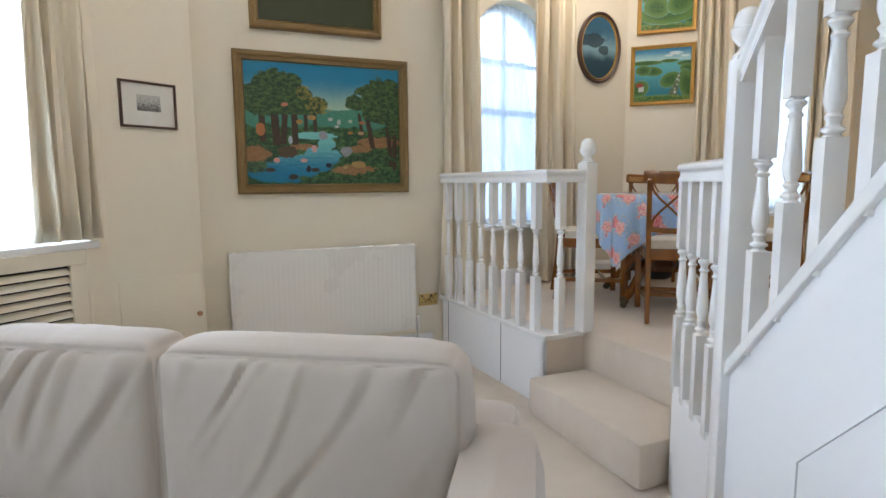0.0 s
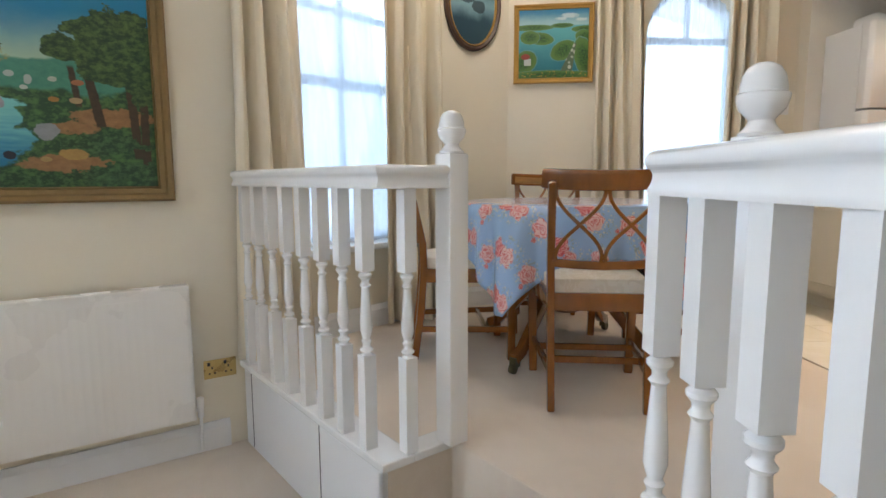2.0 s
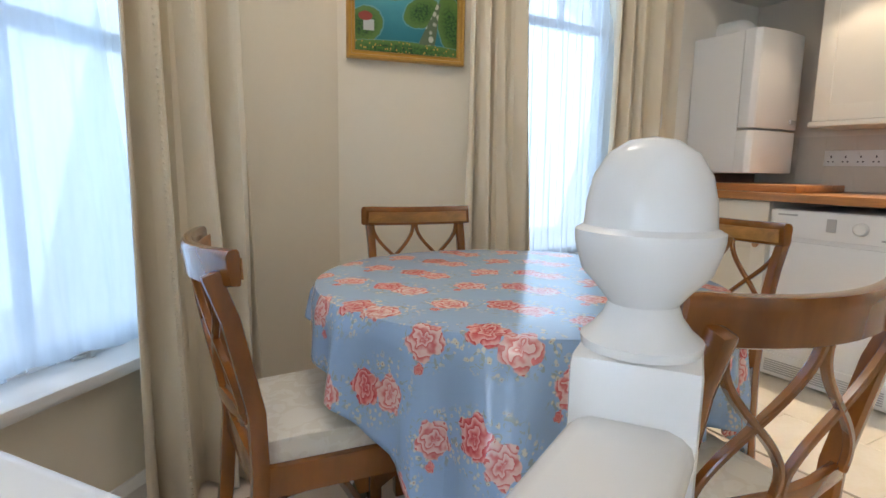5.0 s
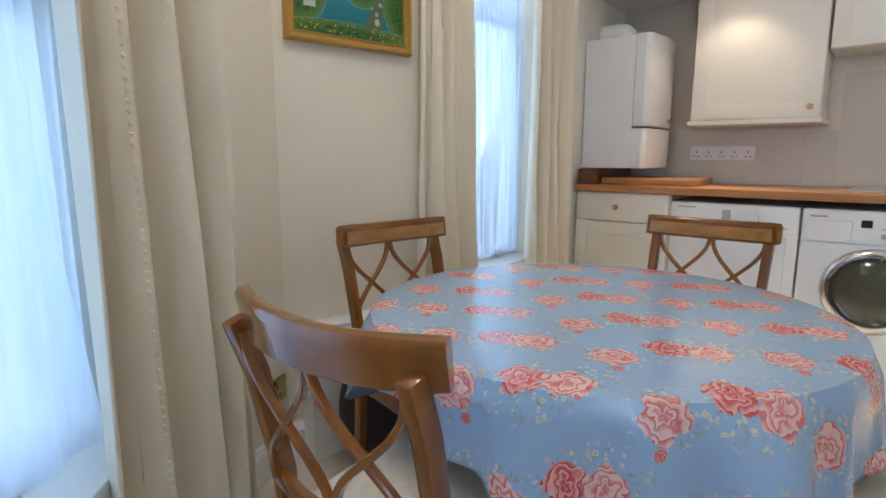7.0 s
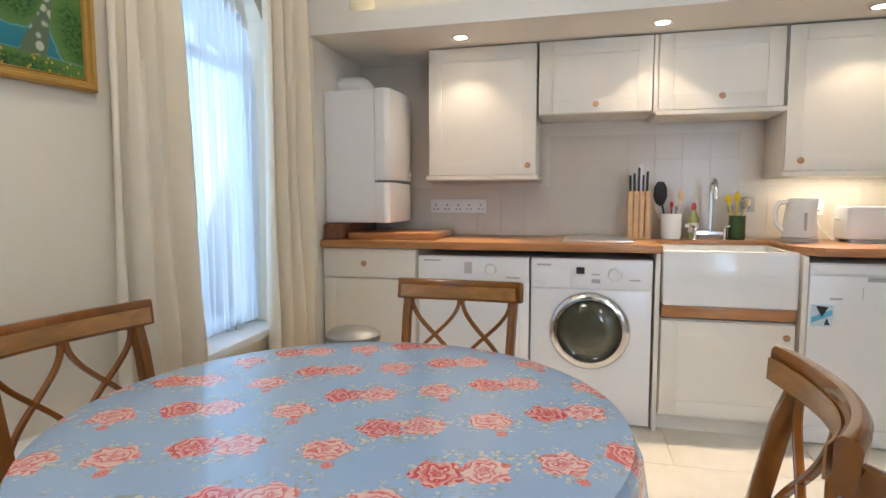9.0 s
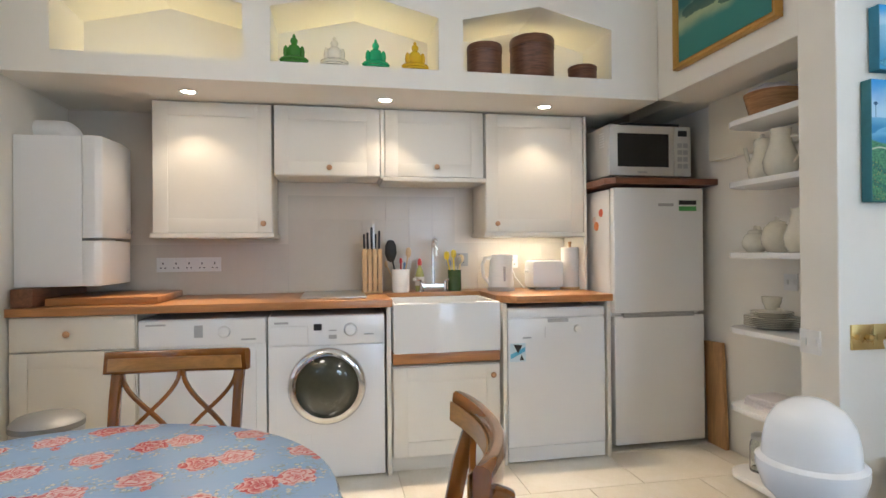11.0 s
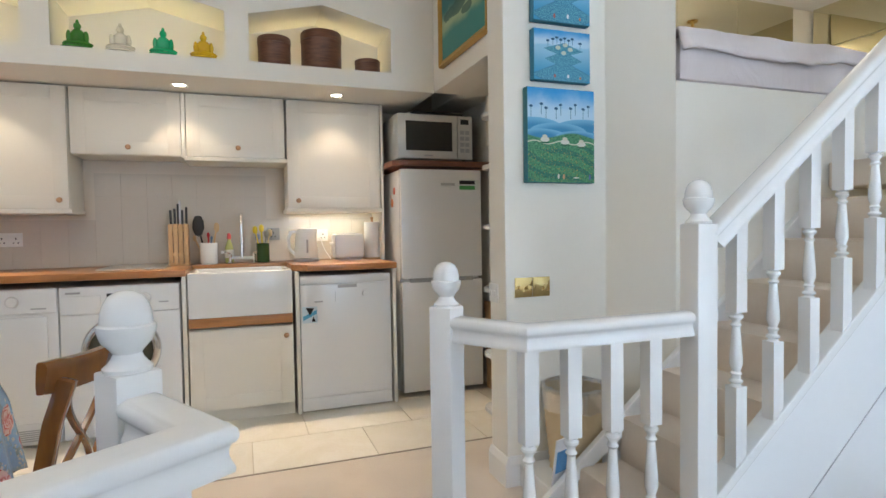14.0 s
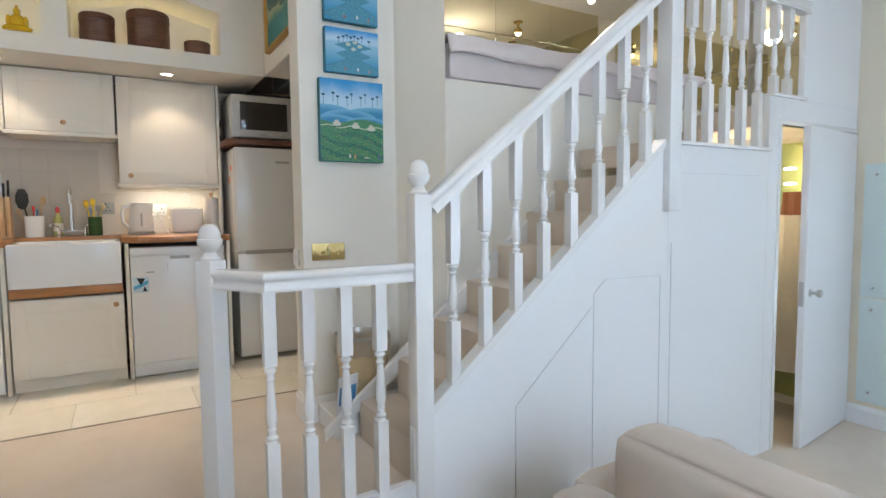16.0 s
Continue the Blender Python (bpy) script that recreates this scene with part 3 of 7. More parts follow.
for y in (2.213, 2.06, 1.903, 1.752, 1.592, 1.426, 1.265, 1.114):
    z = string_z(y)
    part("baluster", sloped, None, rail_s, m=pose(1.172, y, z - 0.02) @ Matrix.Diagonal((1, 1, (rail_z(y) - 0.05 - z + 0.02) / 0.80, 1)))
newel(rail_s, (1.165, 0.95), 1.462, 2.95, 0.044, False)
# gallery rail
rail_g = thing("balustrade", "white gallery balustrade at the landing", "balustrade", group="balustrades")
bm = bmesh.new()
sweep(bm, [(1.165, 0.90, 2.66), (1.165, -0.285, 2.66)], RAIL)
part("handrail", bm, GLOSS, rail_g)
for y in (0.778, 0.639, 0.493, 0.345, 0.19):
    part("baluster", full, None, rail_g, m=pose(1.170, y, 1.812) @ Matrix.Diagonal((1, 1, 1.03, 1)))
short = turned(0.51, 0.10, 0.20)
for y in (0.036, -0.105):
    part("baluster", short, None, rail_g, m=pose(1.170, y, 2.13))

# ---- skirting, sills, doors of the living room ----
SKIRT = [(0.0, 0), (0.018, 0), (0.018, 0.10), (0.012, 0.115), (0.006, 0.13), (0, 0.13)]


def skirting(p, q, z=0.0):
    b = bmesh.new()
    prism(b, [(-s, h) for s, h in SKIRT], 0, length(p, q), "x")
    ob = setting("baseboard", b, GLOSS, "white painted skirting board")
    ob.matrix_world = along(p, q, z)
    return ob


for p, q, z in ((W1A, (-0.10, 4.639), 0), (W1B, A2, DECK), (A2, OV, DECK), (OV, W2B, DECK), (W2B, B2, DECK), ((2.06, 2.55), (2.06, 2.03), DECK),
                ((2.22, 2.55), (2.042, 2.55), DECK), (J0, J1, 0), ((1.15, -0.95), (-2.0, -0.95), 0), ((-2.1, -0.95), L0, 0), (L0, J0, 0)):
    skirting(p, q, z)
# plinth for the basket
bm = bmesh.new()
prism(bm, [(1.79, 1.9), (1.79, 2.50), (2.04, 2.50), (2.04, 2.03)], DECK, 0.50)
setting("plinth", bm, GLOSS, "low white painted plinth between the stairs and the pillar", 0.006)

door = thing("door_1", "white painted flush door standing ajar", "door", pose(1.19, -0.935, 0, 0, 0, 7), kind="structure")
bm = bmesh.new()
box(bm, (-0.04, 0.0, 0.012), (0.0, 0.785, 1.95))
part("leaf", bm, PANEL, door, bevel=0.003)
bm = bmesh.new()
lathe(bm, [(0.024, 0), (0.024, 0.005), (0.010, 0.008), (0.009, 0.03), (0.019, 0.036), (0.026, 0.05), (0.022, 0.062), (0, 0.066)], 18, pose(-0.04, 0.715, 0.96, 0, -90, 0))
part("door_handle", bm, STEEL, door, "dull steel door knob")
bm = bmesh.new()
box(bm, (-0.032, 0.784, 0.88), (-0.006, 0.788, 1.03))
part("lock_plate", bm, STEEL, door, bevel=0.001)
bm = bmesh.new()
box(bm, (1.155, -0.05, 0.0), (1.215, -0.02, 1.99))
box(bm, (1.155, -0.95, 1.96), (1.215, -0.05, 1.99))
setting("door_frame", bm, GLOSS, "white painted frame of the open door", 0.003)
# what shows behind the door
bm = bmesh.new()
box(bm, (1.21, -0.948, 0.06), (1.755, -0.942, 1.94))
setting("wardrobe_mirror", bm, varied("green_tinted_mirror", (0.48, 0.56, 0.28), 0.06, metal=1.0), "greenish mirrored wall behind the open door")
# lamp reflections in the mirror, built as glowing bars; no lamps hang here
for z in (1.645, 1.755):
    wl = thing("wall_lamp", "short glowing bar standing in for a lamp's reflection in the mirror", "lamp", pose(1.572, -0.941, z), group="strip lamps")
    bm = bmesh.new()
    box(bm, (-0.036, 0.0, -0.006), (0.036, 0.012, 0.006))
    part("glint_back", bm, CHROME, wl, bevel=0.002)
    bm = bmesh.new()
    lathe(bm, [(0, -0.034), (0.009, -0.032), (0.009, 0.032), (0, 0.034)], 12, pose(0, 0.022, 0, 0, 90, 0))
    part("glint_bar", bm, SPOTGLOW, wl, "glowing bar that imitates the reflection")
for name, y, col, z0, z1, lab in (("dressing_gown", -0.63, (0.75, 0.70, 0.60), 0.34, 1.42, "long cream dressing gown hanging behind the door"),
                                  ("dress", -0.75, (0.17, 0.06, 0.03), 0.69, 1.58, "dark rust patterned garment hanging behind the door")):
    bm = bmesh.new()
    rings = []
    for k in range(9):
        u = k / 8
        z = z1 + (z0 - z1) * u
        r = 0.05 + 0.05 * u
        rings.append([bm.verts.new((1.42 + (r * 1.8 + 0.012 * math.sin(j * 2.1 + k)) * math.cos(j * math.tau / 20), y + (0.5 * r + 0.012 * math.sin(5 * j * math.tau / 20)) * math.sin(j * math.tau / 20), z)) for j in range(20)])
    for a, b in zip(rings, rings[1:]):
        for j in range(20):
            bm.faces.new((a[j], a[(j + 1) % 20], b[(j + 1) % 20], b[j]))
    bm.faces.new(rings[0])
    single(name, bm, fabric(name + "_cloth", col, 200, 0.2), lab, "clothing")

# glass panels on the back wall
PALEGLASS = varied("back_painted_glass", (0.70, 0.80, 0.79), 0.06, 1, 20, 0.02)
for z0, z1 in ((0.16, 0.86), (0.868, 1.75)):
    pane = thing("glass_screen", "pale blue-green glass sheet fixed to the wall with studs", "glass screen", group="glass screens")
    bm = bmesh.new()
    box(bm, (0.05, -0.945, z0), (1.10, -0.938, z1))
    part("pane", bm, PALEGLASS, pane, bevel=0.002)
    for x in (0.12, 1.03):
        for z in (z0 + 0.07, z1 - 0.07):
            bm = bmesh.new()
            lathe(bm, [(0.010, 0), (0.010, 0.006), (0.006, 0.009), (0, 0.010)], 12, pose(x, -0.938, z, 90, 0, 0) @ pose(0, 0, 0, 180))
            for v in bm.verts:
                v.co.y = -0.938 + abs(v.co.y + 0.938)
            part("stud", bm, CHROME, pane)

# ---- windows ----
def window(name, p, q, s0, s1, sill, spring, rise, label, deep=0.13, sashes=True):
    """An arched sash window with its sill, bars and panes, in the wall from p to q."""
    m = along(p, q)
    w = thing(name, label, "window", m, kind="structure")
    c = (s0 + s1) / 2
    fr = 0.05
    b = bmesh.new()
    outer = [(s0, sill)] + arch(s0, s1, spring, rise) + [(s1, sill)]
    inner = [(s0 + fr, sill + fr)] + arch(s0 + fr, s1 - fr, spring, rise - fr) + [(s1 - fr, sill + fr)]
    vs = [[b.verts.new((x, y, z)) for x, z in ring] for ring in (outer, inner) for y in (deep, deep + 0.06)]
    n = len(outer)
    for i in range(n):
        j = (i + 1) % n
        o0, o1, i0, i1 = vs
        b.faces.new((o0[i], o0[j], i0[j], i0[i]))
        b.faces.new((o1[i], i1[i], i1[j], o1[j]))
        b.faces.new((i0[i], i0[j], i1[j], i1[i]))
        b.faces.new((o0[i], o1[i], o1[j], o0[j]))
    frame_ob = part("window_frame", b, GLOSS, w)
    mid = sill + (spring + rise - sill) * (0.53 if name != "window_1" else 0.52)
    # the kitchen's window has one transom over its casement, the others a meeting rail as well
    for z, hgt in ((spring + 0.02, 0.042),) if name == "window_2" else ((mid, 0.05), (spring - 0.02, 0.030)):
        b = bmesh.new()
        box(b, (s0 + fr, deep + 0.005, z - hgt / 2), (s1 - fr, deep + 0.045, z + hgt / 2))
        part("sash_bar", b, GLOSS, w, bevel=0.004)
    b = bmesh.new()
    box(b, (c - 0.014, deep + 0.008, spring if name == "window_2" else sill + fr), (c + 0.014, deep + 0.042, spring + rise - fr))
    part("sash_bar", b, GLOSS, w, bevel=0.004)
    b = bmesh.new()
    prism(b, [(s0 + fr, sill + fr)] + arch(s0 + fr, s1 - fr, spring, rise - fr) + [(s1 - fr, sill + fr)], deep + 0.022, deep + 0.026, "y")
    g = part("pane", b, GLASS, w, smooth=False)
    g.visible_shadow = False
    b = bmesh.new()
    box(b, (s0 - 0.03, -0.035, sill - 0.03), (s1 + 0.03, deep + 0.02, sill + 0.006))
    part("window_sill", b, GLOSS, w, bevel=0.008)
    b = bmesh.new()
    box(b, (c + 0.08, deep - 0.03, sill + 0.006), (c + 0.20, deep - 0.015, sill + 0.016))
    box(b, (c + 0.12, deep - 0.045, sill + 0.006), (c + 0.135, deep, sill + 0.05))
    part("window_catch", b, STEEL, w, "steel casement catch", bevel=0.002)
    # net curtain on a wire
    b = bmesh.new()
    n, top = 90, spring + rise - 0.02
    rows = []
    for k, z in enumerate((sill + 0.03, sill + 0.25, sill + 0.6, sill + 0.95, mid + 0.3, spring)):
        rows.append([b.verts.new((s0 + 0.03 + (s1 - s0 - 0.06) * i / n, deep - 0.045 + 0.014 * math.sin(i * 0.95 + 0.25 * k) + 0.008 * math.sin(i * 0.37 + k), z)) for i in range(n + 1)])
    rows.append([b.verts.new((s0 + 0.03 + (s1 - s0 - 0.06) * i / n, deep - 0.045 + 0.010 * math.sin(i * 0.95 + 1.2),
                              spring + (rise - 0.02) * math.sqrt(max(0.0, 1 - (2 * i / n - 1) ** 2)))) for i in range(n + 1)])
    for r, t in zip(rows, rows[1:]):
        for i in range(n):
            b.faces.new((r[i], r[i + 1], t[i + 1], t[i]))
    net = single("net_curtain", b, SHEER, "thin white net curtain hanging before the window", "curtain", group="net curtains")
    net.matrix_world = m
    if name == "window_1":
        # a second length of net hangs askew over the first
        b = bmesh.new()
        rows = []
        for k in range(9):
            t = k / 8
            wide = (s1 - s0 - 0.06) * (0.92 - 0.24 * t)
            rows.append([b.verts.new((s0 + 0.03 + wide * i / 60, deep - 0.082 + 0.012 * math.sin(i * 0.52 + 0.3 * k) + 0.006 * math.sin(i * 0.21 + k * 0.5),
                                      sill + 0.02 + 0.05 * (1 - i / 60) * (1 - t) + (spring - sill - 0.04) * t)) for i in range(61)])
        for r, t in zip(rows, rows[1:]):
            for i in range(60):
                b.faces.new((r[i], r[i + 1], t[i + 1], t[i]))
        net = single("net_curtain", b, SHEER, "second thin net curtain pulled askew over the window", "curtain", group="net curtains")
        net.matrix_world = m
    return w


window("window_1", W1B, A2, 0.24, 1.13, 0.88, 2.17, 0.42, "white arched sash window with small panes")
window("window_2", W2B, B2, 0.14, 0.83, 0.95, 2.13, 0.36, "white arched casement window beside the kitchen")
window("window_3", L0, J0, 0.16, 1.36, 0.93, 2.1, 0.35, "wide white arched sash window of the living room")
window("window_4", (-2.1, -0.95), L0, 0.5, 1.9, 0.9, 2.1, 0.35, "wide white arched sash window by the sofa")
# bright distance outside
bm = bmesh.new()
for p, q in (((-9, -6), (-9, 16)), ((-9, 16), (14, 16))):
    prism(bm, [(0, -4), (length(p, q), -4), (length(p, q), 12), (0, 12)], 0, 0.1, "y", along(p, q))
setting("backdrop", bm, OUTSIDE, "bright overcast distance outside the windows")


def curtain(p, q, z0, z1, folds, label, depth=0.045, sway=0.0, seed=0, off=0.06, trims=(), flare=0.0):
    """A hanging curtain between two plan points, with soft folds; sway shifts its foot along the wall."""
    b = bmesh.new()
    L = length(p, q)
    n = folds * 12
    rng = random.Random(seed)
    ph = [rng.uniform(-0.5, 0.5) for _ in range(folds + 2)]
    amp = [rng.uniform(0.6, 1.25) for _ in range(folds + 2)]
    rows = []
    for k in range(13):
        v = k / 12
        row = []
        for i in range(n + 1):
            u = i / n
            f = u * folds
            j = int(f)
            w = f - j
            a = amp[j] * (1 - w) + amp[j + 1] * w
            h = ph[j] * (1 - w) + ph[j + 1] * w
            y = -off - depth * a * math.sin(math.tau * (f + 0.25 * h + 0.10 * math.sin(3 * v + j))) * (0.75 + 0.25 * v) - 0.012 * math.sin(9 * f + 4 * v)
            row.append(b.verts.new((u * L * (1 + flare * v) + sway * v * v + 0.012 * math.sin(4 * v + 2 * j), y, z1 + (z0 - z1) * v)))
        rows.append(row)
    for r, t in zip(rows, rows[1:]):
        for i in range(n):
            b.faces.new((r[i], r[i + 1], t[i + 1], t[i]))
    cols = [[tuple(r[i].co) for r in rows] for i in range(n + 1)]
    ob = single("curtain", b, CURTAIN, label, "curtain", group="curtains")
    ob.matrix_world = along(p, q)
    ob.modifiers.new("thick", "SOLIDIFY").thickness = 0.006
    for u in trims:
        # a row of little beads sewn along an edge
        b = bmesh.new()
        i = round(u * n)
        line = [Vector(c) for c in cols[i]]
        for a, c in zip(line, line[1:]):
            for k in range(12):
                p = a.lerp(c, k / 12) + Vector((0, -0.006, 0))
                bmesh.ops.create_icosphere(b, subdivisions=1, radius=0.0045, matrix=Matrix.Translation(p))
        tagged(part("bead_trim", b, CURTAIN, ob, "narrow beaded edging"), kind="stuff")
    return ob


LAB = "full-length cream lined curtain drawn to the window's side"
curtain((-0.05, 4.65), (0.17, 4.87), DECK + 0.02, 3.1, 3, LAB, seed=1, depth=0.06, flare=0.32)
curtain((0.585, 5.262), (0.935, 5.395), DECK + 0.02, 3.1, 4, LAB, sway=0.03, seed=2, off=0.02, depth=0.055, trims=(0.30, 0.56))
curtain((1.925, 5.735), (2.20, 5.705), DECK + 0.02, 3.1, 4, LAB, seed=3, depth=0.055, flare=0.33)
curtain((2.775, 5.745), (3.10, 5.685), DECK + 0.02, 3.1, 4, LAB, sway=0.02, seed=4, depth=0.050)
curtain((-1.705, 2.97), (-1.615, 3.24), 0.95, 3.1, 4, "cream lined curtain ending at the window sill", seed=5)
curtain((-1.97, 1.95), (-1.88, 2.25), 0.95, 3.1, 4, "cream lined curtain ending at the window sill", seed=6)

# spot lamps on the ceiling over the sleeping platform
for x, y in ((2.45, 0.75), (2.75, -0.1), (2.2, -0.45)):
    sl = thing("spot_lamp", "small brass ceiling spot lamp with a bare bulb", "lamp", pose(x, y, TOP), group="ceiling spot lamps")
    bm = bmesh.new()
    lathe(bm, [(0, -0.002), (0.045, -0.002), (0.045, -0.015), (0.012, -0.02), (0.012, -0.06), (0.034, -0.07), (0.040, -0.11), (0.034, -0.11), (0.02, -0.075)], 20)
    part("fitting", bm, BRASS, sl)
    bm = bmesh.new()
    lathe(bm, [(0, -0.075), (0.02, -0.08), (0.030, -0.105), (0.022, -0.130), (0, -0.138)], 16)
    part("bulb", bm, SPOTGLOW, sl, "glowing bulb")

# ---- dining chairs ----
def slab(b, pts, w, d, up=(0, 0, 1), m=None):
    sweep(b, pts, [(-w / 2, -d / 2), (w / 2, -d / 2), (w / 2, d / 2), (-w / 2, d / 2)], up, m)


def dining_chair(m):
    c = thing("dining_chair", "polished mahogany dining chair with crossed back and cream seat", "chair", m, group="chairs round the table")
    for s in (-1, 1):
        b = bmesh.new()
        pts = [(s * 0.170, -0.245, 0), (s * 0.172, -0.215, 0.22), (s * 0.174, -0.20, 0.42), (s * 0.177, -0.205, 0.55), (s * 0.181, -0.246, 0.74), (s * 0.184, -0.279, 0.834)]
        slab(b, pts, 0.029, 0.036, (0, 1, 0))
        part("back_leg", b, CHAIR, c, bevel=0.009)
        b = bmesh.new()
        slab(b, [(s * 0.205, 0.205, 0), (s * 0.215, 0.205, 0.44)], 0.036, 0.036, (0, 1, 0))
        part("front_leg", b, CHAIR, c, bevel=0.005)
        b = bmesh.new()
        slab(b, [(s * 0.173, -0.20, 0.40), (s * 0.212, 0.20, 0.40)], 0.022, 0.065)
        part("seat_rail", b, CHAIR, c, bevel=0.003)
        b = bmesh.new()
        slab(b, [(s * 0.172, -0.21, 0.145), (s * 0.206, 0.20, 0.145)], 0.018, 0.028)
        part("stretcher", b, CHAIR, c, bevel=0.003)
    for y, w in ((-0.20, 0.173), (0.205, 0.215)):
        b = bmesh.new()
        slab(b, [(-w, y, 0.40), (w, y, 0.40)], 0.022, 0.065)
        part("seat_rail", b, CHAIR, c, bevel=0.003)
    for y, w in ((-0.08, 0.178), (0.09, 0.19)):
        b = bmesh.new()
        slab(b, [(-w, y, 0.145), (w, y, 0.145)], 0.018, 0.026)
        part("stretcher", b, CHAIR, c, bevel=0.003)
    # crest rail, bowed backwards, with a rolled top and turned-down ends
    b = bmesh.new()
    n = 16
    pts = []
    for k in range(n + 1):
        u = 2 * k / n - 1
        pts.append((0.212 * u, -0.290 + 0.050 * u * u, 0.834 + 0.008 * u * u))
    sweep(b, pts, [(-0.010, -0.034), (-0.006, -0.037), (0.006, -0.037), (0.010, -0.034), (0.0125, -0.010), (0.016, 0.018), (0.0165, 0.028), (0.012, 0.036), (0.004, 0.039), (-0.006, 0.038), (-0.011, 0.032), (-0.012, 0.020), (-0.0115, -0.010)])
    for v in b.verts:
        k = max(0.0, (abs(v.co.x) - 0.196) / 0.016)
        v.co.z = 0.840 + (v.co.z - 0.840) * (0.94 - 0.06 * k * k)
    crest = part("crest_rail", b, CHAIR, c)
    b = bmesh.new()
    sweep(b, [(x * 0.92, y + 0.0155, z - 0.004) for x, y, z in pts], [(-0.0015, -0.020), (0.0015, -0.020), (0.0015, 0.020), (-0.0015, 0.020)])
    part("inlay", b, INLAY, crest, "lighter inlaid banding on the crest rail")
    # lower cross rail
    b = bmesh.new()
    slab(b, [(-0.175, -0.215, 0.545), (-0.09, -0.232, 0.54), (0, -0.238, 0.538), (0.09, -0.232, 0.54), (0.175, -0.215, 0.545)], 0.018, 0.03)
    part("cross_rail", b, CHAIR, c, bevel=0.003)
    # curved splats
    def splat(x0, x1):
        q = []
        for k in range(23):
            t = k / 22
            c_ = 0.5 - 0.5 * math.cos(math.pi * t)
            x = x0 + (x1 - x0) * (c_ + 0.42 * (c_ - t))
            q.append((x, -0.222 - 0.048 * t - 0.018 * (1 - (x / 0.2) ** 2), 0.552 + 0.265 * t))
        bb = bmesh.new()
        sweep(bb, q, [(-0.0062, -0.005), (-0.0035, -0.0075), (0.0035, -0.0075), (0.0062, -0.005), (0.0062, 0.005), (0.0035, 0.0075), (-0.0035, 0.0075), (-0.0062, 0.005)], (0, 1, 0))
        part("splat", bb, CHAIR, c)
    for s in (-1, 1):
        splat(s * 0.008, s * 0.168)
        splat(s * 0.162, s * 0.008)
    # loose seat pad
    b = bmesh.new()
    ring = [(-0.168, -0.185), (0.168, -0.185), (0.208, 0.215), (-0.208, 0.215)]
    prism(b, ring, 0.425, 0.475)
    bmesh.ops.subdivide_edges(b, edges=b.edges[:], cuts=5, use_grid_fill=True)
    for v in b.verts:
        r = max(abs(v.co.x) / 0.2, abs(v.co.y) / 0.2)
        if v.co.z > 0.45:
            v.co.z += 0.022 * (1 - min(1, r) ** 4)
    part("seat", b, SEAT, c, "cream damask drop-in seat", bevel=0.008)
    return c


SEATS = ((1.44, 3.965, -8), (2.355, 4.70, 87.5), (1.588, 5.48, 172), (0.757, 4.80, -89))
chair = None
for x, y, rz in SEATS:
    m = pose(x, y, DECK, 0, 0, rz) @ pose(0, 0.262, 0)
    chair = copy_thing(chair, m) if chair else dining_chair(m)

# ---- table and its cloth ----
TC = (1.52, 4.74)
table = thing("round_table", "round mahogany pedestal table on splayed legs with castors", "table", pose(*TC, DECK))
bm = bmesh.new()
lathe(bm, [(0, 0.70), (0.49, 0.70), (0.51, 0.71), (0.515, 0.722), (0.505, 0.73), (0, 0.73)], 48)
part("tabletop", bm, TABLE, table)
bm = bmesh.new()
lathe(bm, [(0.06, 0.20), (0.075, 0.24), (0.05, 0.30), (0.06, 0.36), (0.075, 0.44), (0.055, 0.52), (0.045, 0.60), (0.07, 0.66), (0.12, 0.70)], 24)
part("pedestal", bm, TABLE, table)
for k in range(4):
    a = math.radians(47 + 90 * k)
    bm = bmesh.new()
    pts = [(r * math.cos(a), r * math.sin(a), z) for r, z in ((0.03, 0.30), (0.12, 0.315), (0.22, 0.27), (0.32, 0.17), (0.40, 0.09), (0.46, 0.065))]
    slab(bm, pts, 0.035, 0.05)
    leg = part("leg", bm, CHAIR, table, bevel=0.006)
    bm = bmesh.new()
    lathe(bm, [(0, -0.012), (0.021, -0.012), (0.023, 0), (0.021, 0.012), (0, 0.012)], 14, pose(0.465 * math.cos(a), 0.465 * math.sin(a), 0.024, 90, 0, math.degrees(a)))
    box(bm, (-0.02, -0.016, 0.03), (0.02, 0.016, 0.075), pose(0.45 * math.cos(a), 0.45 * math.sin(a), 0, 0, 0, math.degrees(a)))
    part("castor", bm, varied("tarnished_brass", (0.10, 0.085, 0.04), 0.4, metal=0.8), leg, "tarnished brass castor")


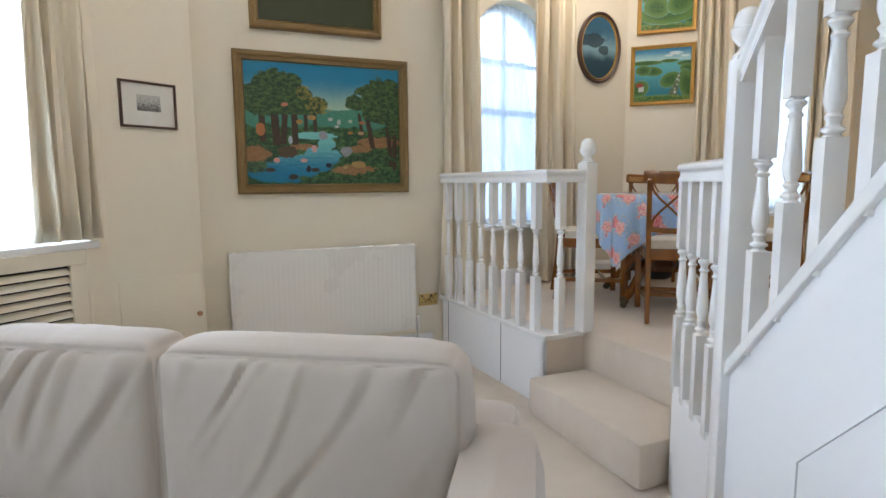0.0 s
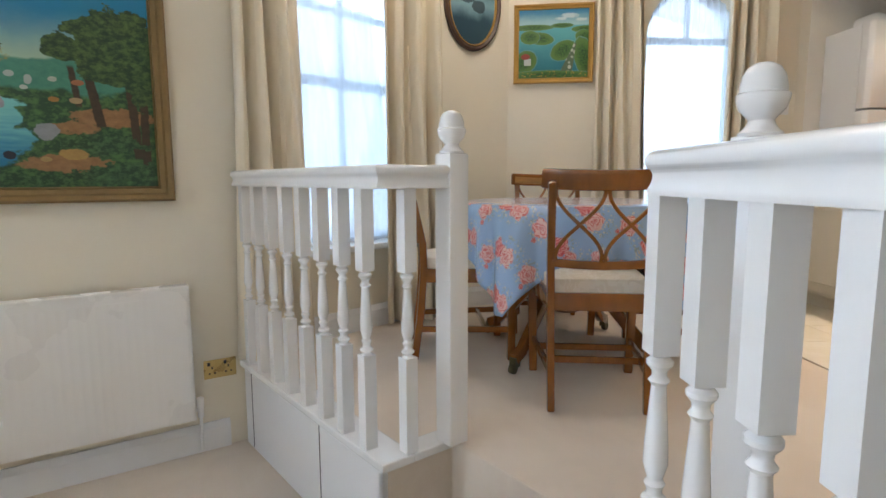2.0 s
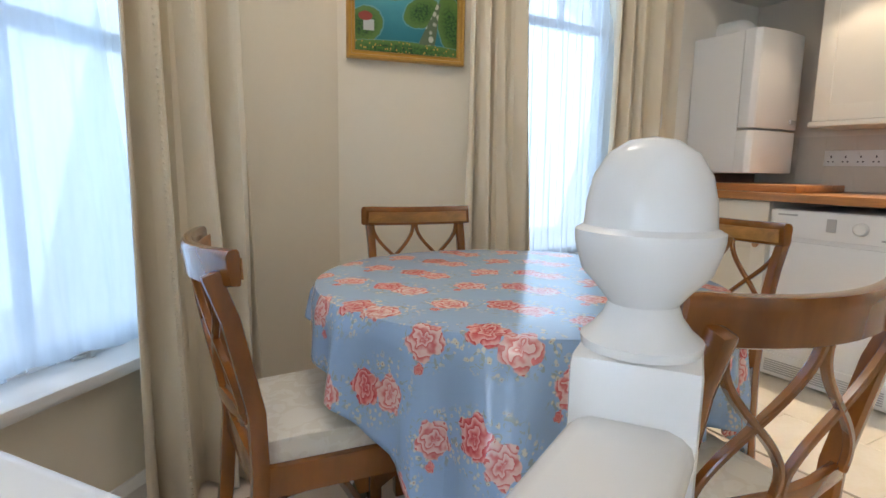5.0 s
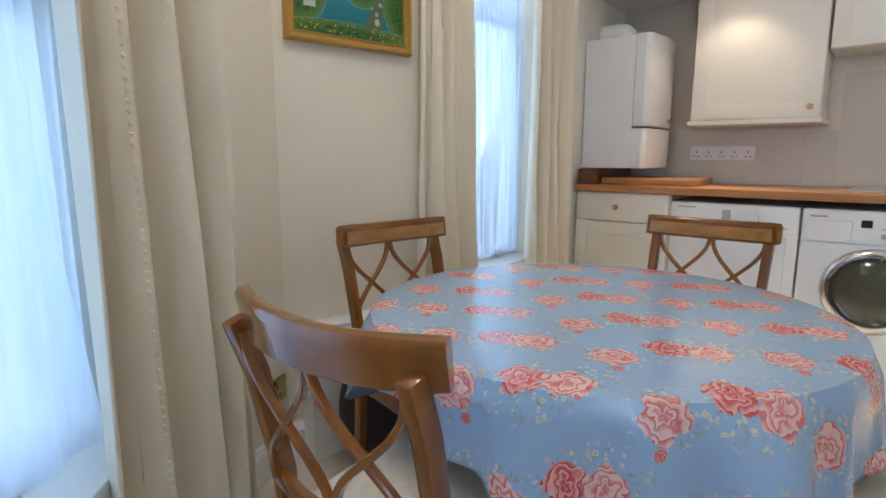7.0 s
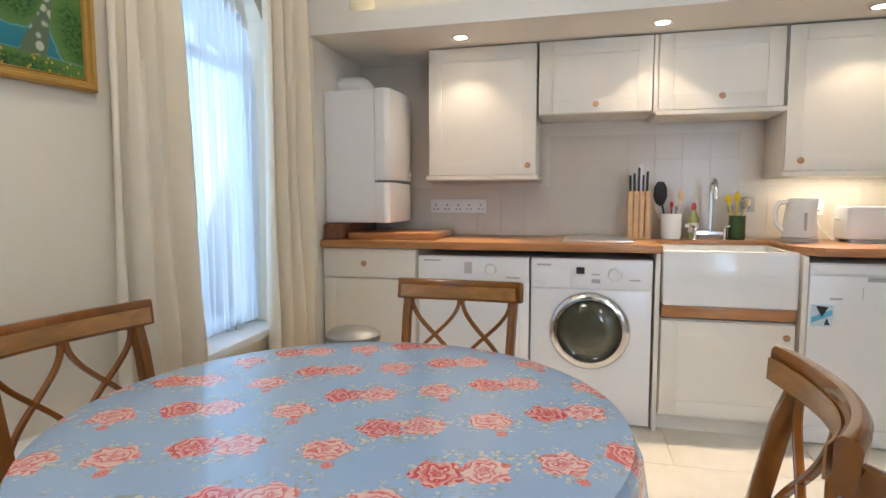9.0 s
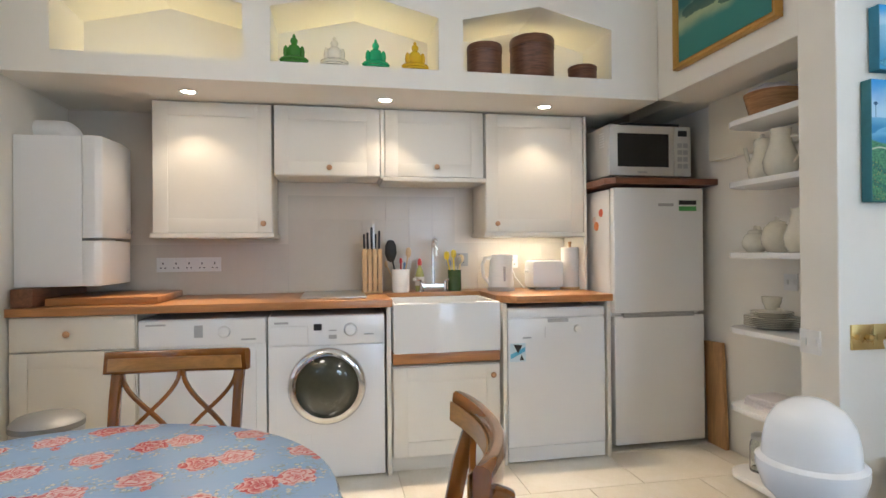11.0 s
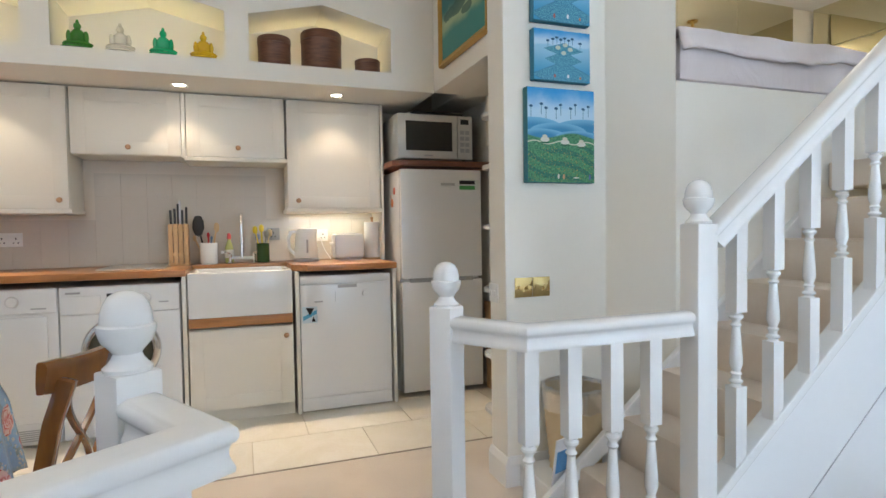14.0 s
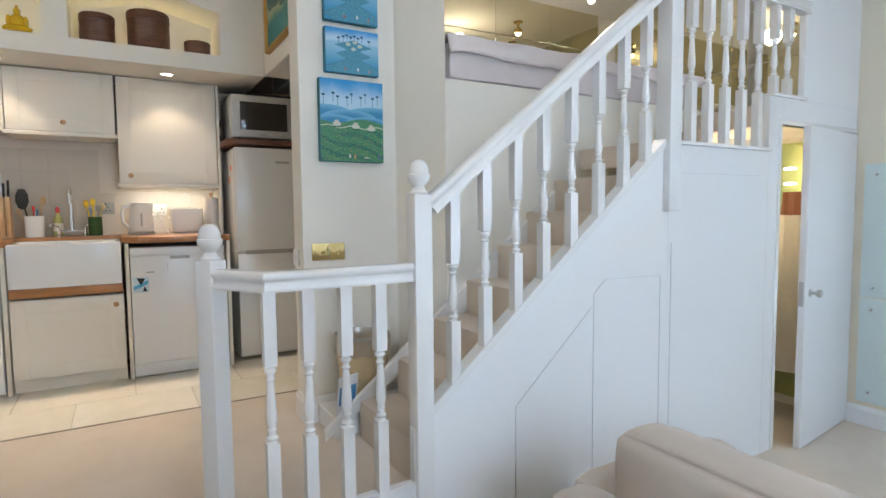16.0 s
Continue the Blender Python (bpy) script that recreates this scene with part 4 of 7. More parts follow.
def oilcloth():
    g = Graph("rose_oilcloth")
    uv = g.coord("UV")
    warp = g.vmath("ADD", uv, g.vmath("MULTIPLY", g.vmath("SUBTRACT", g.noise(uv, 60, 2, colour=True), (0.5, 0.5, 0.5)), (0.012, 0.012, 0.0)))
    base = g.mix(g.noise(uv, 7, 3), (0.335, 0.50, 0.755), (0.37, 0.545, 0.79))

    # the print runs slantwise over the table: columns of paired roses with single ones between
    x, y, _ = g.sep(warp)
    along_ = g.math("MULTIPLY", g.math("ADD", x, y), 0.7071)
    across = g.math("MULTIPLY", g.math("SUBTRACT", x, y), 0.7071)

    def lattice(b0, a0, stagger):
        p = g.math("DIVIDE", g.math("SUBTRACT", across, b0), 0.295)
        col_ = g.math("FLOOR", g.math("ADD", p, 0.5))
        fb = g.math("MULTIPLY", g.math("SUBTRACT", p, col_), 0.295)
        odd = g.math("ABSOLUTE", g.math("MODULO", col_, 2.0))
        q = g.math("DIVIDE", g.math("SUBTRACT", along_, g.math("MULTIPLY_ADD", odd, stagger, a0)), 0.1925)
        row = g.math("FLOOR", g.math("ADD", q, 0.5))
        return fb, g.math("MULTIPLY", g.math("SUBTRACT", q, row), 0.1925)

    soft = g.math("SUBTRACT", g.noise(uv, 48, 1.0), 0.5)

    def rose(col, fx, fy, dx, dy, r, hue, ph):
        x = g.math("SUBTRACT", fx, dx)
        y = g.math("SUBTRACT", fy, dy)
        d = g.math("SQRT", g.math("ADD", g.math("MULTIPLY", x, x), g.math("MULTIPLY", y, y)))
        ang = g.math("ARCTAN2", y, x)
        lobes = g.math("SINE", g.math("MULTIPLY_ADD", ang, 5.0, ph))
        edge = g.math("MULTIPLY_ADD", lobes, r * 0.10, g.math("MULTIPLY_ADD", soft, r * 0.55, r))
        mask = g.math("SUBTRACT", 1.0, g.step(d, g.math("MULTIPLY", edge, 0.95), edge))
        # rings of overlapping petals: coral at the root, paling to a white rim
        q = g.math("MULTIPLY_ADD", d, 2.5 / r, g.math("MULTIPLY", g.math("SINE", g.math("MULTIPLY_ADD", ang, 2.0, g.math("MULTIPLY_ADD", d, 70.0, ph))), 0.34))
        q = g.math("MULTIPLY_ADD", g.math("SINE", g.math("MULTIPLY_ADD", ang, 5.0, g.math("MULTIPLY", d, -110.0))), 0.20, q)
        saw = g.math("FRACT", g.math("MULTIPLY_ADD", soft, 2.3, g.math("ADD", q, 4.0)))
        pet = g.mix(g.step(saw, 0.05, 0.70), hue[0], hue[1])
        pet = g.mix(g.math("MULTIPLY", g.step(saw, 0.50, 0.95), 0.50), pet, (0.90, 0.70, 0.67))
        pet = g.mix(g.math("MULTIPLY", g.step(d, 0.0, r * 0.35, 1.0, 0.0), 0.6), pet, hue[0])
        return g.mix(mask, col, pet)

    deep, pale = ((0.60, 0.06, 0.07), (0.80, 0.28, 0.27)), ((0.70, 0.17, 0.17), (0.87, 0.55, 0.52))
    fx, fy = lattice(0.05, 0.055, 0.09)
    gx, gy = lattice(0.20, -0.005, 0.045)
    # sprigs of small white blossom and khaki leaves round the roses
    dd = g.math("SQRT", g.math("ADD", g.math("MULTIPLY", g.math("MULTIPLY", fx, 0.62), g.math("MULTIPLY", fx, 0.62)), g.math("MULTIPLY", fy, fy)))
    ee = g.math("SQRT", g.math("ADD", g.math("MULTIPLY", gx, gx), g.math("MULTIPLY", gy, gy)))
    near = g.math("MAXIMUM", g.math("SUBTRACT", 1.0, g.step(dd, 0.058, 0.085)), g.math("SUBTRACT", 1.0, g.step(ee, 0.050, 0.072)))
    v = g.voronoi(warp, 78)
    keep = g.math("GREATER_THAN", g.noise(uv, 26, 2), 0.47)
    dots = g.math("MULTIPLY", g.math("MULTIPLY", near, keep), g.math("SUBTRACT", 1.0, g.step(v["Distance"], 0.30, 0.38)))
    fl = g.mix(g.step(v["Distance"], 0.08, 0.14), (0.42, 0.22, 0.12), (0.74, 0.71, 0.62))
    green = g.math("MULTIPLY", near, g.step(g.noise(warp, 44, 2, 0.5, 2.0), 0.57, 0.62))
    col = g.mix(g.math("MULTIPLY", green, 0.6), base, (0.36, 0.36, 0.24))
    col = g.mix(g.math("MULTIPLY", dots, 0.9), col, fl)
    col = rose(col, fx, fy, -0.032, 0.016, 0.040, deep, 0.7)
    col = rose(col, fx, fy, 0.034, -0.014, 0.041, pale, 2.1)
    col = rose(col, gx, gy, 0.0, 0.0, 0.040, pale, 4.0)
    col = rose(col, gx, gy, -0.016, -0.054, 0.011, deep, 1.0)
    g.bump(g.noise(uv, 24, 3), 0.06, 0.01)
    return g.end(col, 0.22, Coat_Weight=0.45, Coat_Roughness=0.12)


bm = bmesh.new()
uvl = bm.loops.layers.uv.new("UVMap")
R, SIDE, NT = 0.528, 0.735, 192
spin = math.radians(2)
place, rings = {}, []
for k in range(NT):
    th = k * math.tau / NT
    a = th - spin
    rmax = min(SIDE / max(abs(math.cos(a)), abs(math.sin(a))), 0.98)
    # one corner is caught up on the chair seat beside it
    rmax = R + (rmax - R) * (1 - 0.68 * math.exp(-((math.degrees(th) - 150) / 30) ** 2))
    col = []
    for i in range(30):
        if i < 12:
            r = R * i / 11
            rad, z = r, 0.738
            if i == 11:
                z = 0.733
        else:
            t = (i - 11) / 18
            r = R + (rmax - R) * t
            drop = r - R
            corner = abs(math.sin(2 * a)) ** 2
            fold = 0.030 * math.sin(8 * a + 0.6) * (0.4 + 0.6 * corner) + 0.018 * math.sin(19 * a + 1.0) + 0.010 * math.sin(31 * a)
            rad = R + 0.012 * min(1, drop * 30) + (fold + 0.02 * corner) * min(1, drop / 0.22) + 0.03 * drop
            z = 0.733 - drop * 0.985
        if i == 0 and k:
            v = rings[0][0]
        else:
            v = bm.verts.new((rad * math.cos(th), rad * math.sin(th), z))
        place[v, k] = (r * math.cos(th), r * math.sin(th))
        col.append(v)
    rings.append(col)
for k in range(NT):
    a, b = rings[k], rings[(k + 1) % NT]
    for i in range(29):
        q = [(a[i], k), (a[i + 1], k), (b[i + 1], (k + 1) % NT), (b[i], (k + 1) % NT)]
        if i == 0:
            q = q[:3]
        f = bm.faces.new([v for v, _ in q])
        for lp, key in zip(f.loops, q):
            lp[uvl].uv = place[key]
cloth = single("tablecloth", bm, oilcloth(), "glossy blue oilcloth with pink roses draped over the table", "tablecloth", m=pose(*TC, DECK))
cloth.modifiers.new("thick", "SOLIDIFY").thickness = 0.0025

# ---- sofa ----
sofa = thing("sofa", "ivory cloth sofa with loose wrinkled back cushions", "sofa", pose(-0.45, 1.62, 0))


def cushion(name, a, b, bulge=0.03, label="", wrinkle=0.012, seed=0, cuts=40):
    """A soft upholstered block; creases run slantwise down from its top seam."""
    bb = bmesh.new()
    box(bb, a, b)
    bmesh.ops.subdivide_edges(bb, edges=bb.edges[:], cuts=cuts, use_grid_fill=True)
    c = (Vector(a) + Vector(b)) / 2
    hs = (Vector(b) - Vector(a)) / 2
    r = min(hs) * 0.42
    rng = random.Random(seed)
    # creases: where each leaves the top seam, how far it runs, its width and height
    pulls = [(a[0] + (b[0] - a[0]) * (0.16 + 0.13 * k + rng.uniform(-0.05, 0.05)), rng.uniform(0.12, 0.48), rng.uniform(0.010, 0.022), rng.uniform(0.3, 1.0)) for k in range(8)]
    for v in bb.verts:
        u = Vector([(v.co[i] - c[i]) / hs[i] for i in range(3)])
        # rounded box: draw the point to the nearest place on a core, then push out by the radius
        d = v.co - c
        core = Vector([max(-(hs[i] - r), min(hs[i] - r, d[i])) for i in range(3)])
        n = (d - core).normalized()
        p = core + n * r
        swell = (1 - u.x ** 4) * (1 - u.z ** 4) if abs(n.y) > 0.5 else ((1 - u.y * u.y) * (1 - u.z ** 4) if abs(n.x) > 0.5 else (1 - u.y * u.y) * (1 - u.x ** 6))
        drop = b[2] - v.co.z
        q = v.co.x + 0.42 * drop + 0.5 * drop * drop
        soft = noise.noise(Vector((v.co.x * 4, v.co.z * 4, seed)))
        w = 0.45 * soft
        if wrinkle > 0.01:
            for xs, long_, wide, tall in pulls:
                k = max(0.0, 1 - drop / long_)
                e = (q - xs - 0.02 * math.sin(9 * drop + xs * 20)) / (wide * (1 + 1.2 * drop))
                w += tall * math.sqrt(k) * (math.exp(-e * e) - 0.75 * math.exp(-(e - 1.5) ** 2))
        w *= 1 - u.x ** 6
        if abs(n.z) > 0.7:
            w *= 0.15
        elif n.y < -0.7:
            w *= 1.3
        elif n.y > 0.5:
            w *= 0.1
        v.co = c + p + n * (bulge * swell + wrinkle * w)
    for _ in range(2):
        bmesh.ops.smooth_vert(bb, verts=bb.verts[:], factor=0.5, use_axis_x=True, use_axis_y=True, use_axis_z=True)
    return part(name, bb, SOFA, sofa, label)


bm = bmesh.new()
box(bm, (-1.12, -0.20, 0.06), (0.95, 0.58, 0.30))
part("base", bm, SOFA, sofa, bevel=0.03)
bm = bmesh.new()
box(bm, (-1.20, 0.44, 0.06), (1.04, 0.63, 0.62))
part("back", bm, SOFA, sofa, bevel=0.06)
for k, (x0, x1) in enumerate(((-1.0, -0.43), (-0.43, 0.155), (0.155, 0.885))):
    cushion("seat_cushion", (x0, -0.22, 0.27), (x1, 0.32, 0.41), 0.012, wrinkle=0.005, seed=k, cuts=24)
    q = cushion("back_cushion", (x0 + 0.004, 0.285, 0.36), (x1 + (0.022 if k == 2 else -0.004), 0.475, 0.815), 0.028, "ivory back cushion with slanting creases", 0.017, seed=5 + k, cuts=84)
    bm = bmesh.new()
    sweep(bm, [(x0 + 0.04 + (x1 - x0 - 0.08) * i / 16, 0.292 - 0.006 * math.sin(math.pi * i / 16), 0.782 + 0.003 * math.sin(i * 0.9)) for i in range(17)], circle(0.0035, 6))
    part("seam", bm, SOFA, q)
for x0, x1 in ((0.885, 1.10), (-1.26, -1.0)):
    bm = bmesh.new()
    box(bm, (x0, -0.22, 0.05), (x1, 0.50, 0.63))
    part("arm", bm, SOFA, sofa, bevel=0.10)
for x in (-1.05, 0.90):
    for y in (-0.15, 0.52):
        bm = bmesh.new()
        box(bm, (x - 0.025, y - 0.025, 0), (x + 0.025, y + 0.025, 0.07))
        part("foot", bm, TABLE, sofa, bevel=0.004)

# ---- radiator ----
def on_wall(p, q, s, z, off=0.0):
    return along(p, q) @ pose(s, -off, z)


rad = thing("radiator", "white panel radiator hung below the large painting", "radiator", on_wall(W1A, W1B, 0.165, 0.19))
RW, RH = 1.212, 0.605
bm = bmesh.new()
box(bm, (0, -0.095, 0.0), (RW, -0.085, RH - 0.012))
# pressed face with shallow flutes, in one sheet
face = [(0.014, -0.090)]
for k in range(36):
    x, w = 0.018 + (RW - 0.036) * k / 36, (RW - 0.036) / 36
    face += [(x, -0.0961), (x + w * 0.15, -0.0966), (x + w * 0.85, -0.0966)]
face += [(RW - 0.018, -0.0961), (RW - 0.014, -0.090)]
prism(bm, face, 0.03, RH - 0.045)
part("front_panel", bm, RAD, rad, bevel=0.0)
bm = bmesh.new()
box(bm, (0, -0.0955, RH - 0.014), (RW, -0.035, RH))
part("top_grille", bm, RAD, rad, bevel=0.004)
for x in (0, RW - 0.004):
    bm = bmesh.new()
    box(bm, (x, -0.095, 0.02), (x + 0.004, -0.035, RH - 0.012))
    part("side_panel", bm, RAD, rad)
bm = bmesh.new()
box(bm, (0.01, -0.045, 0.0), (RW - 0.01, -0.037, RH - 0.02))
box(bm, (0.2, -0.037, 0.3), (0.24, 0.0, 0.5))
box(bm, (1.0, -0.037, 0.3), (1.04, 0.0, 0.5))
part("rear_panel", bm, RAD, rad)
for x, s in ((RW + 0.022, 1), (-0.022, -1)):
    bm = bmesh.new()
    lathe(bm, [(0.007, -0.15), (0.007, 0.0), (0.013, 0.0), (0.013, 0.05), (0.016, 0.05), (0.016, 0.085), (0.012, 0.09), (0, 0.09)], 12, pose(x, -0.066, 0.0))
    lathe(bm, [(0.008, 0), (0.008, 0.028)], 10, pose(x, -0.066, 0.035, 0, -90 * s, 0))
    part("valve", bm, CHROME if s < 0 else PLASTIC, rad, "radiator valve")


def plate(name, w, h, m, material, kind, label, cat):
    t = thing(name, label, cat, m)
    b = bmesh.new()
    box(b, (0, -0.008, 0), (w, 0, h))
    part("plate", b, material, t, bevel=0.002)
    if kind == "socket":
        for k in range(max(1, round(w / 0.072))):
            x = w * (k + 0.5) / max(1, round(w / 0.072))
            b = bmesh.new()
            box(b, (x - 0.003, -0.0095, h * 0.52), (x + 0.003, -0.0075, h * 0.66))
            box(b, (x - 0.016, -0.0095, h * 0.24), (x - 0.008, -0.0075, h * 0.32))
            box(b, (x + 0.008, -0.0095, h * 0.24), (x + 0.016, -0.0075, h * 0.32))
            part("pin_holes", b, BLACK, t)
            b = bmesh.new()
            box(b, (x - 0.020, -0.012, h * 0.72), (x - 0.008, -0.007, h * 0.9))
            part("rocker", b, material if material is PLASTIC else BLACK, t, bevel=0.001)
    else:
        for k in range(2):
            x = w * (k + 0.5) / 2
            b = bmesh.new()
            if kind == "dimmer":
                lathe(b, [(0.011, 0), (0.010, 0.014), (0, 0.015)], 14, pose(x, -0.008, h / 2, 90))
            else:
                box(b, (x - 0.010, -0.012, h * 0.35), (x + 0.010, -0.007, h * 0.65))
            part("dimmer_knob" if kind == "dimmer" else "rocker", b, material, t, bevel=0.0 if kind == "dimmer" else 0.001)
    return t


plate("wall_socket", 0.142, 0.086, on_wall(W1A, W1B, 1.432, 0.335), BRASS, "socket", "brass double wall socket beside the radiator", "socket")
plate("wall_socket", 0.10, 0.086, on_wall(A2, OV, 0.36, 0.645), BRASS, "socket", "brass double wall socket behind the dining table", "socket")
side = pose(2.06, 2.507, 1.23, 0, 0, -90)
plate("light_switch", 0.084, 0.086, side, BRASS, "dimmer", "brass dimmer switch plate on the pillar", "switch")
plate("light_switch", 0.084, 0.086, side @ pose(0.088, 0, 0), BRASS, "rocker", "brass rocker switch plate on the pillar", "switch")

# print panel: low cupboard door with a knob
cup = thing("cupboard_door", "cream painted low cupboard door with a wooden knob", "door", along(J0, J1))
bm = bmesh.new()
box(bm, (0.03, -0.008, 0.14), (0.485, 0.0, 0.70))
part("leaf", bm, CREAM, cup, bevel=0.003)
KN = [(0.008, 0), (0.008, 0.012), (0.014, 0.016), (0.016, 0.024), (0.012, 0.031), (0, 0.033)]
bm = bmesh.new()
lathe(bm, KN, 16, pose(0.455, -0.008, 0.455, 90))
part("knob", bm, KNOB, cup, "turned wooden knob")

# louvred radiator cover under the living room window
cover = thing("radiator_cover", "cream painted radiator cover with horizontal louvres", "radiator cover", along(L0, J0))
bm = bmesh.new()
for a, b in (((0.1, -0.05, 0.0), (1.30, -0.03, 0.10)), ((0.1, -0.05, 0.83), (1.30, -0.03, 0.90)), ((0.1, -0.05, 0.10), (0.17, -0.03, 0.83)), ((1.22, -0.05, 0.10), (1.30, -0.03, 0.83))):
    box(bm, a, b)
box(bm, (1.30, -0.05, 0.0), (1.32, 0.0, 0.9))
part("frame", bm, CREAM, cover, bevel=0.003)
for k in range(17):
    bm = bmesh.new()
    z = 0.115 + 0.042 * k
    prism(bm, [(-0.048, z), (-0.044, z), (-0.020, z + 0.030), (-0.024, z + 0.030)], 0.17, 1.22, "x")
    part("slat", bm, CREAM, cover)
# near-black sheet that puts the shade between the louvres into colour
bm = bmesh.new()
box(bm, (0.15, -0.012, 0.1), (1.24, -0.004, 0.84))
part("slat_shadow", bm, DARK, cover)

# ---- kitchen units ----
XK = 3.39  # the line of the fronts


def shaker(name, y0, y1, z0, z1, parent, rail=0.075):
    """A framed cabinet door that looks along -x: a sunk panel with stiles and rails."""
    b = bmesh.new()
    box(b, (0.0055, y0 + 0.01, z0 + 0.01), (0.0205, y1 - 0.01, z1 - 0.01))
    d = part(name, b, CAB, parent)
    for kind, a, c in (("stile", (y0, z0), (y0 + rail, z1)), ("stile", (y1 - rail, z0), (y1, z1)), ("rail", (y0 + rail, z0), (y1 - rail, z0 + rail)), ("rail", (y0 + rail, z1 - rail), (y1 - rail, z1))):
        b = bmesh.new()
        box(b, (0, a[0], a[1]), (0.02, c[0], c[1]))
        part(kind, b, CAB, d, bevel=0.0015)
    return d


def knob(parent, y, z, x=0.0):
    b = bmesh.new()
    lathe(b, KN, 16, pose(x, y, z, 0, -90, 0))
    part("knob", b, KNOB, parent, "turned wooden knob")


def base_unit(y0, y1, label, drawer=True, top=0.885):
    w = y1 - y0
    u = thing("base_cabinet", label, "cabinet", pose(XK, y0, DECK), group="kitchen base cabinets")
    b = bmesh.new()
    box(b, (0.022, 0, 0.08), (0.60, w, top))
    part("body", b, CAB, u, bevel=0.002)
    b = bmesh.new()
    box(b, (0.05, 0.0, 0.0), (0.07, w, 0.08))
    part("plinth", b, CAB, u)
    if drawer:
        b = bmesh.new()
        box(b, (0, 0.004, top - 0.165), (0.02, w - 0.004, top - 0.005))
        d = part("drawer_front", b, CAB, u, bevel=0.003)
        knob(d, w / 2 + 0.02, top - 0.085)
    d = shaker("door", 0.004, w - 0.004, 0.09, top - (0.172 if drawer else 0.005), u)
    knob(d, 0.045, top - 0.22 if drawer else top - 0.06)
    return u


base_unit(5.165, 5.712, "cream base cabinet with a drawer over a door")
base_unit(3.335, 3.925, "cream sink cabinet with a single panelled door", drawer=False, top=0.565)
# uprights beside the appliances
for y in (3.942, 3.308, 2.694):
    bm = bmesh.new()
    box(bm, (XK, y - 0.011, DECK), (XK + 0.59, y + 0.011, 1.284))
    single("end_panel", bm, CAB, "narrow cream upright between the kitchen appliances", "panel", 0.002, group="end panels")
bm = bmesh.new()
box(bm, (3.70, 2.675, 1.326), (KB - 0.002, 2.693, 2.405))
single("end_panel", bm, CAB, "tall cream end panel beside the fridge", "panel", 0.002, group="end panels")


def bars(parent, items, x=-0.0025, material=None):
    """Plain bars where small writing stands: (y0, y1, z0, z1)."""
    for y0, y1, z0, z1 in items:
        b = bmesh.new()
        box(b, (x, y0, z0), (x + 0.002, y1, z1))
        part("label_bar", b, material or GREY, parent)


def appliance(name, y0, y1, top, label, cat):
    w = y1 - y0
    a = thing(name, label, cat, pose(XK, y0, DECK), group="")
    b = bmesh.new()
    box(b, (0.012, 0.002, 0.012), (0.58, w - 0.002, top))
    part("body", b, WHITE, a, bevel=0.006)
    return a, w


# tumble dryer
dry, w = appliance("tumble_dryer", 4.56, 5.158, 0.85, "white front-loading tumble dryer under the worktop", "dryer")
bm = bmesh.new()
box(bm, (0, 0.004, 0.72), (0.014, w - 0.004, 0.846))
p = part("control_panel", bm, WHITE, dry, bevel=0.004)
bars(p, [(0.47, 0.56, 0.822, 0.830), (0.30, 0.34, 0.76, 0.82), (0.05, 0.12, 0.74, 0.748)])
bm = bmesh.new()
lathe(bm, [(0.030, 0), (0.028, 0.016), (0.024, 0.020), (0, 0.021)], 24, pose(0, 0.20, 0.785, 0, -90, 0))
part("dial", bm, PLASTIC, p)
bm = bmesh.new()
box(bm, (0, 0.05, 0.17), (0.014, w - 0.05, 0.70))
part("door", bm, WHITE, dry, bevel=0.012)
bm = bmesh.new()
box(bm, (0.003, 0.004, 0.015), (0.014, w - 0.004, 0.13))
g_ = part("plinth_panel", bm, WHITE, dry, bevel=0.003)
for k in range(6):
    bm = bmesh.new()
    box(bm, (0.001, 0.04, 0.035 + 0.011 * k), (0.004, w - 0.04, 0.041 + 0.011 * k))
    part("grille_slot", bm, GREY, g_)

# washing machine
wash, w = appliance("washing_machine", 3.962, 4.556, 0.85, "white front-loading washing machine with a chrome porthole", "washing machine")
bm = bmesh.new()
box(bm, (0, 0.004, 0.70), (0.014, w - 0.004, 0.846))
p = part("control_panel", bm, WHITE, wash, bevel=0.004)
bm = bmesh.new()
box(bm, (-0.004, 0.395, 0.705), (0.008, 0.585, 0.80))
part("soap_drawer", bm, WHITE, p, bevel=0.004)
bars(p, [(0.49, 0.56, 0.812, 0.822), (0.42, 0.57, 0.712, 0.722), (0.25, 0.29, 0.73, 0.75), (0.06, 0.11, 0.745, 0.752), (0.25, 0.29, 0.77, 0.776)], -0.003)
bm = bmesh.new()
box(bm, (-0.003, 0.325, 0.775), (0.002, 0.365, 0.808))
part("display", bm, BLACK, p)
bm = bmesh.new()
lathe(bm, [(0.034, 0), (0.031, 0.016), (0.026, 0.021), (0, 0.022)], 24, pose(0, 0.18, 0.775, 0, -90, 0))
part("dial", bm, PLASTIC, p)
bm = bmesh.new()
box(bm, (0.004, 0.004, 0.10), (0.014, w - 0.004, 0.695))
part("front_panel", bm, WHITE, wash, bevel=0.004)
pc = pose(0, 4.26 - 3.962, 0.49, 0, -90, 0)
bm = bmesh.new()
lathe(bm, [(0.196, 0.0), (0.198, 0.012), (0.194, 0.024), (0.176, 0.036), (0.158, 0.036), (0.150, 0.022), (0.146, -0.01)], 48, pc)
bmesh.ops.delete(bm, geom=[f for f in bm.faces if len(f.verts) > 4], context="FACES_ONLY")
ring = part("porthole_ring", bm, CHROME, wash, "polished chrome porthole ring")
bm = bmesh.new()
lathe(bm, [(0, -0.002), (0.150, -0.002), (0.148, 0.010), (0.115, 0.030), (0.075, 0.038), (0, 0.040)], 40, pc)
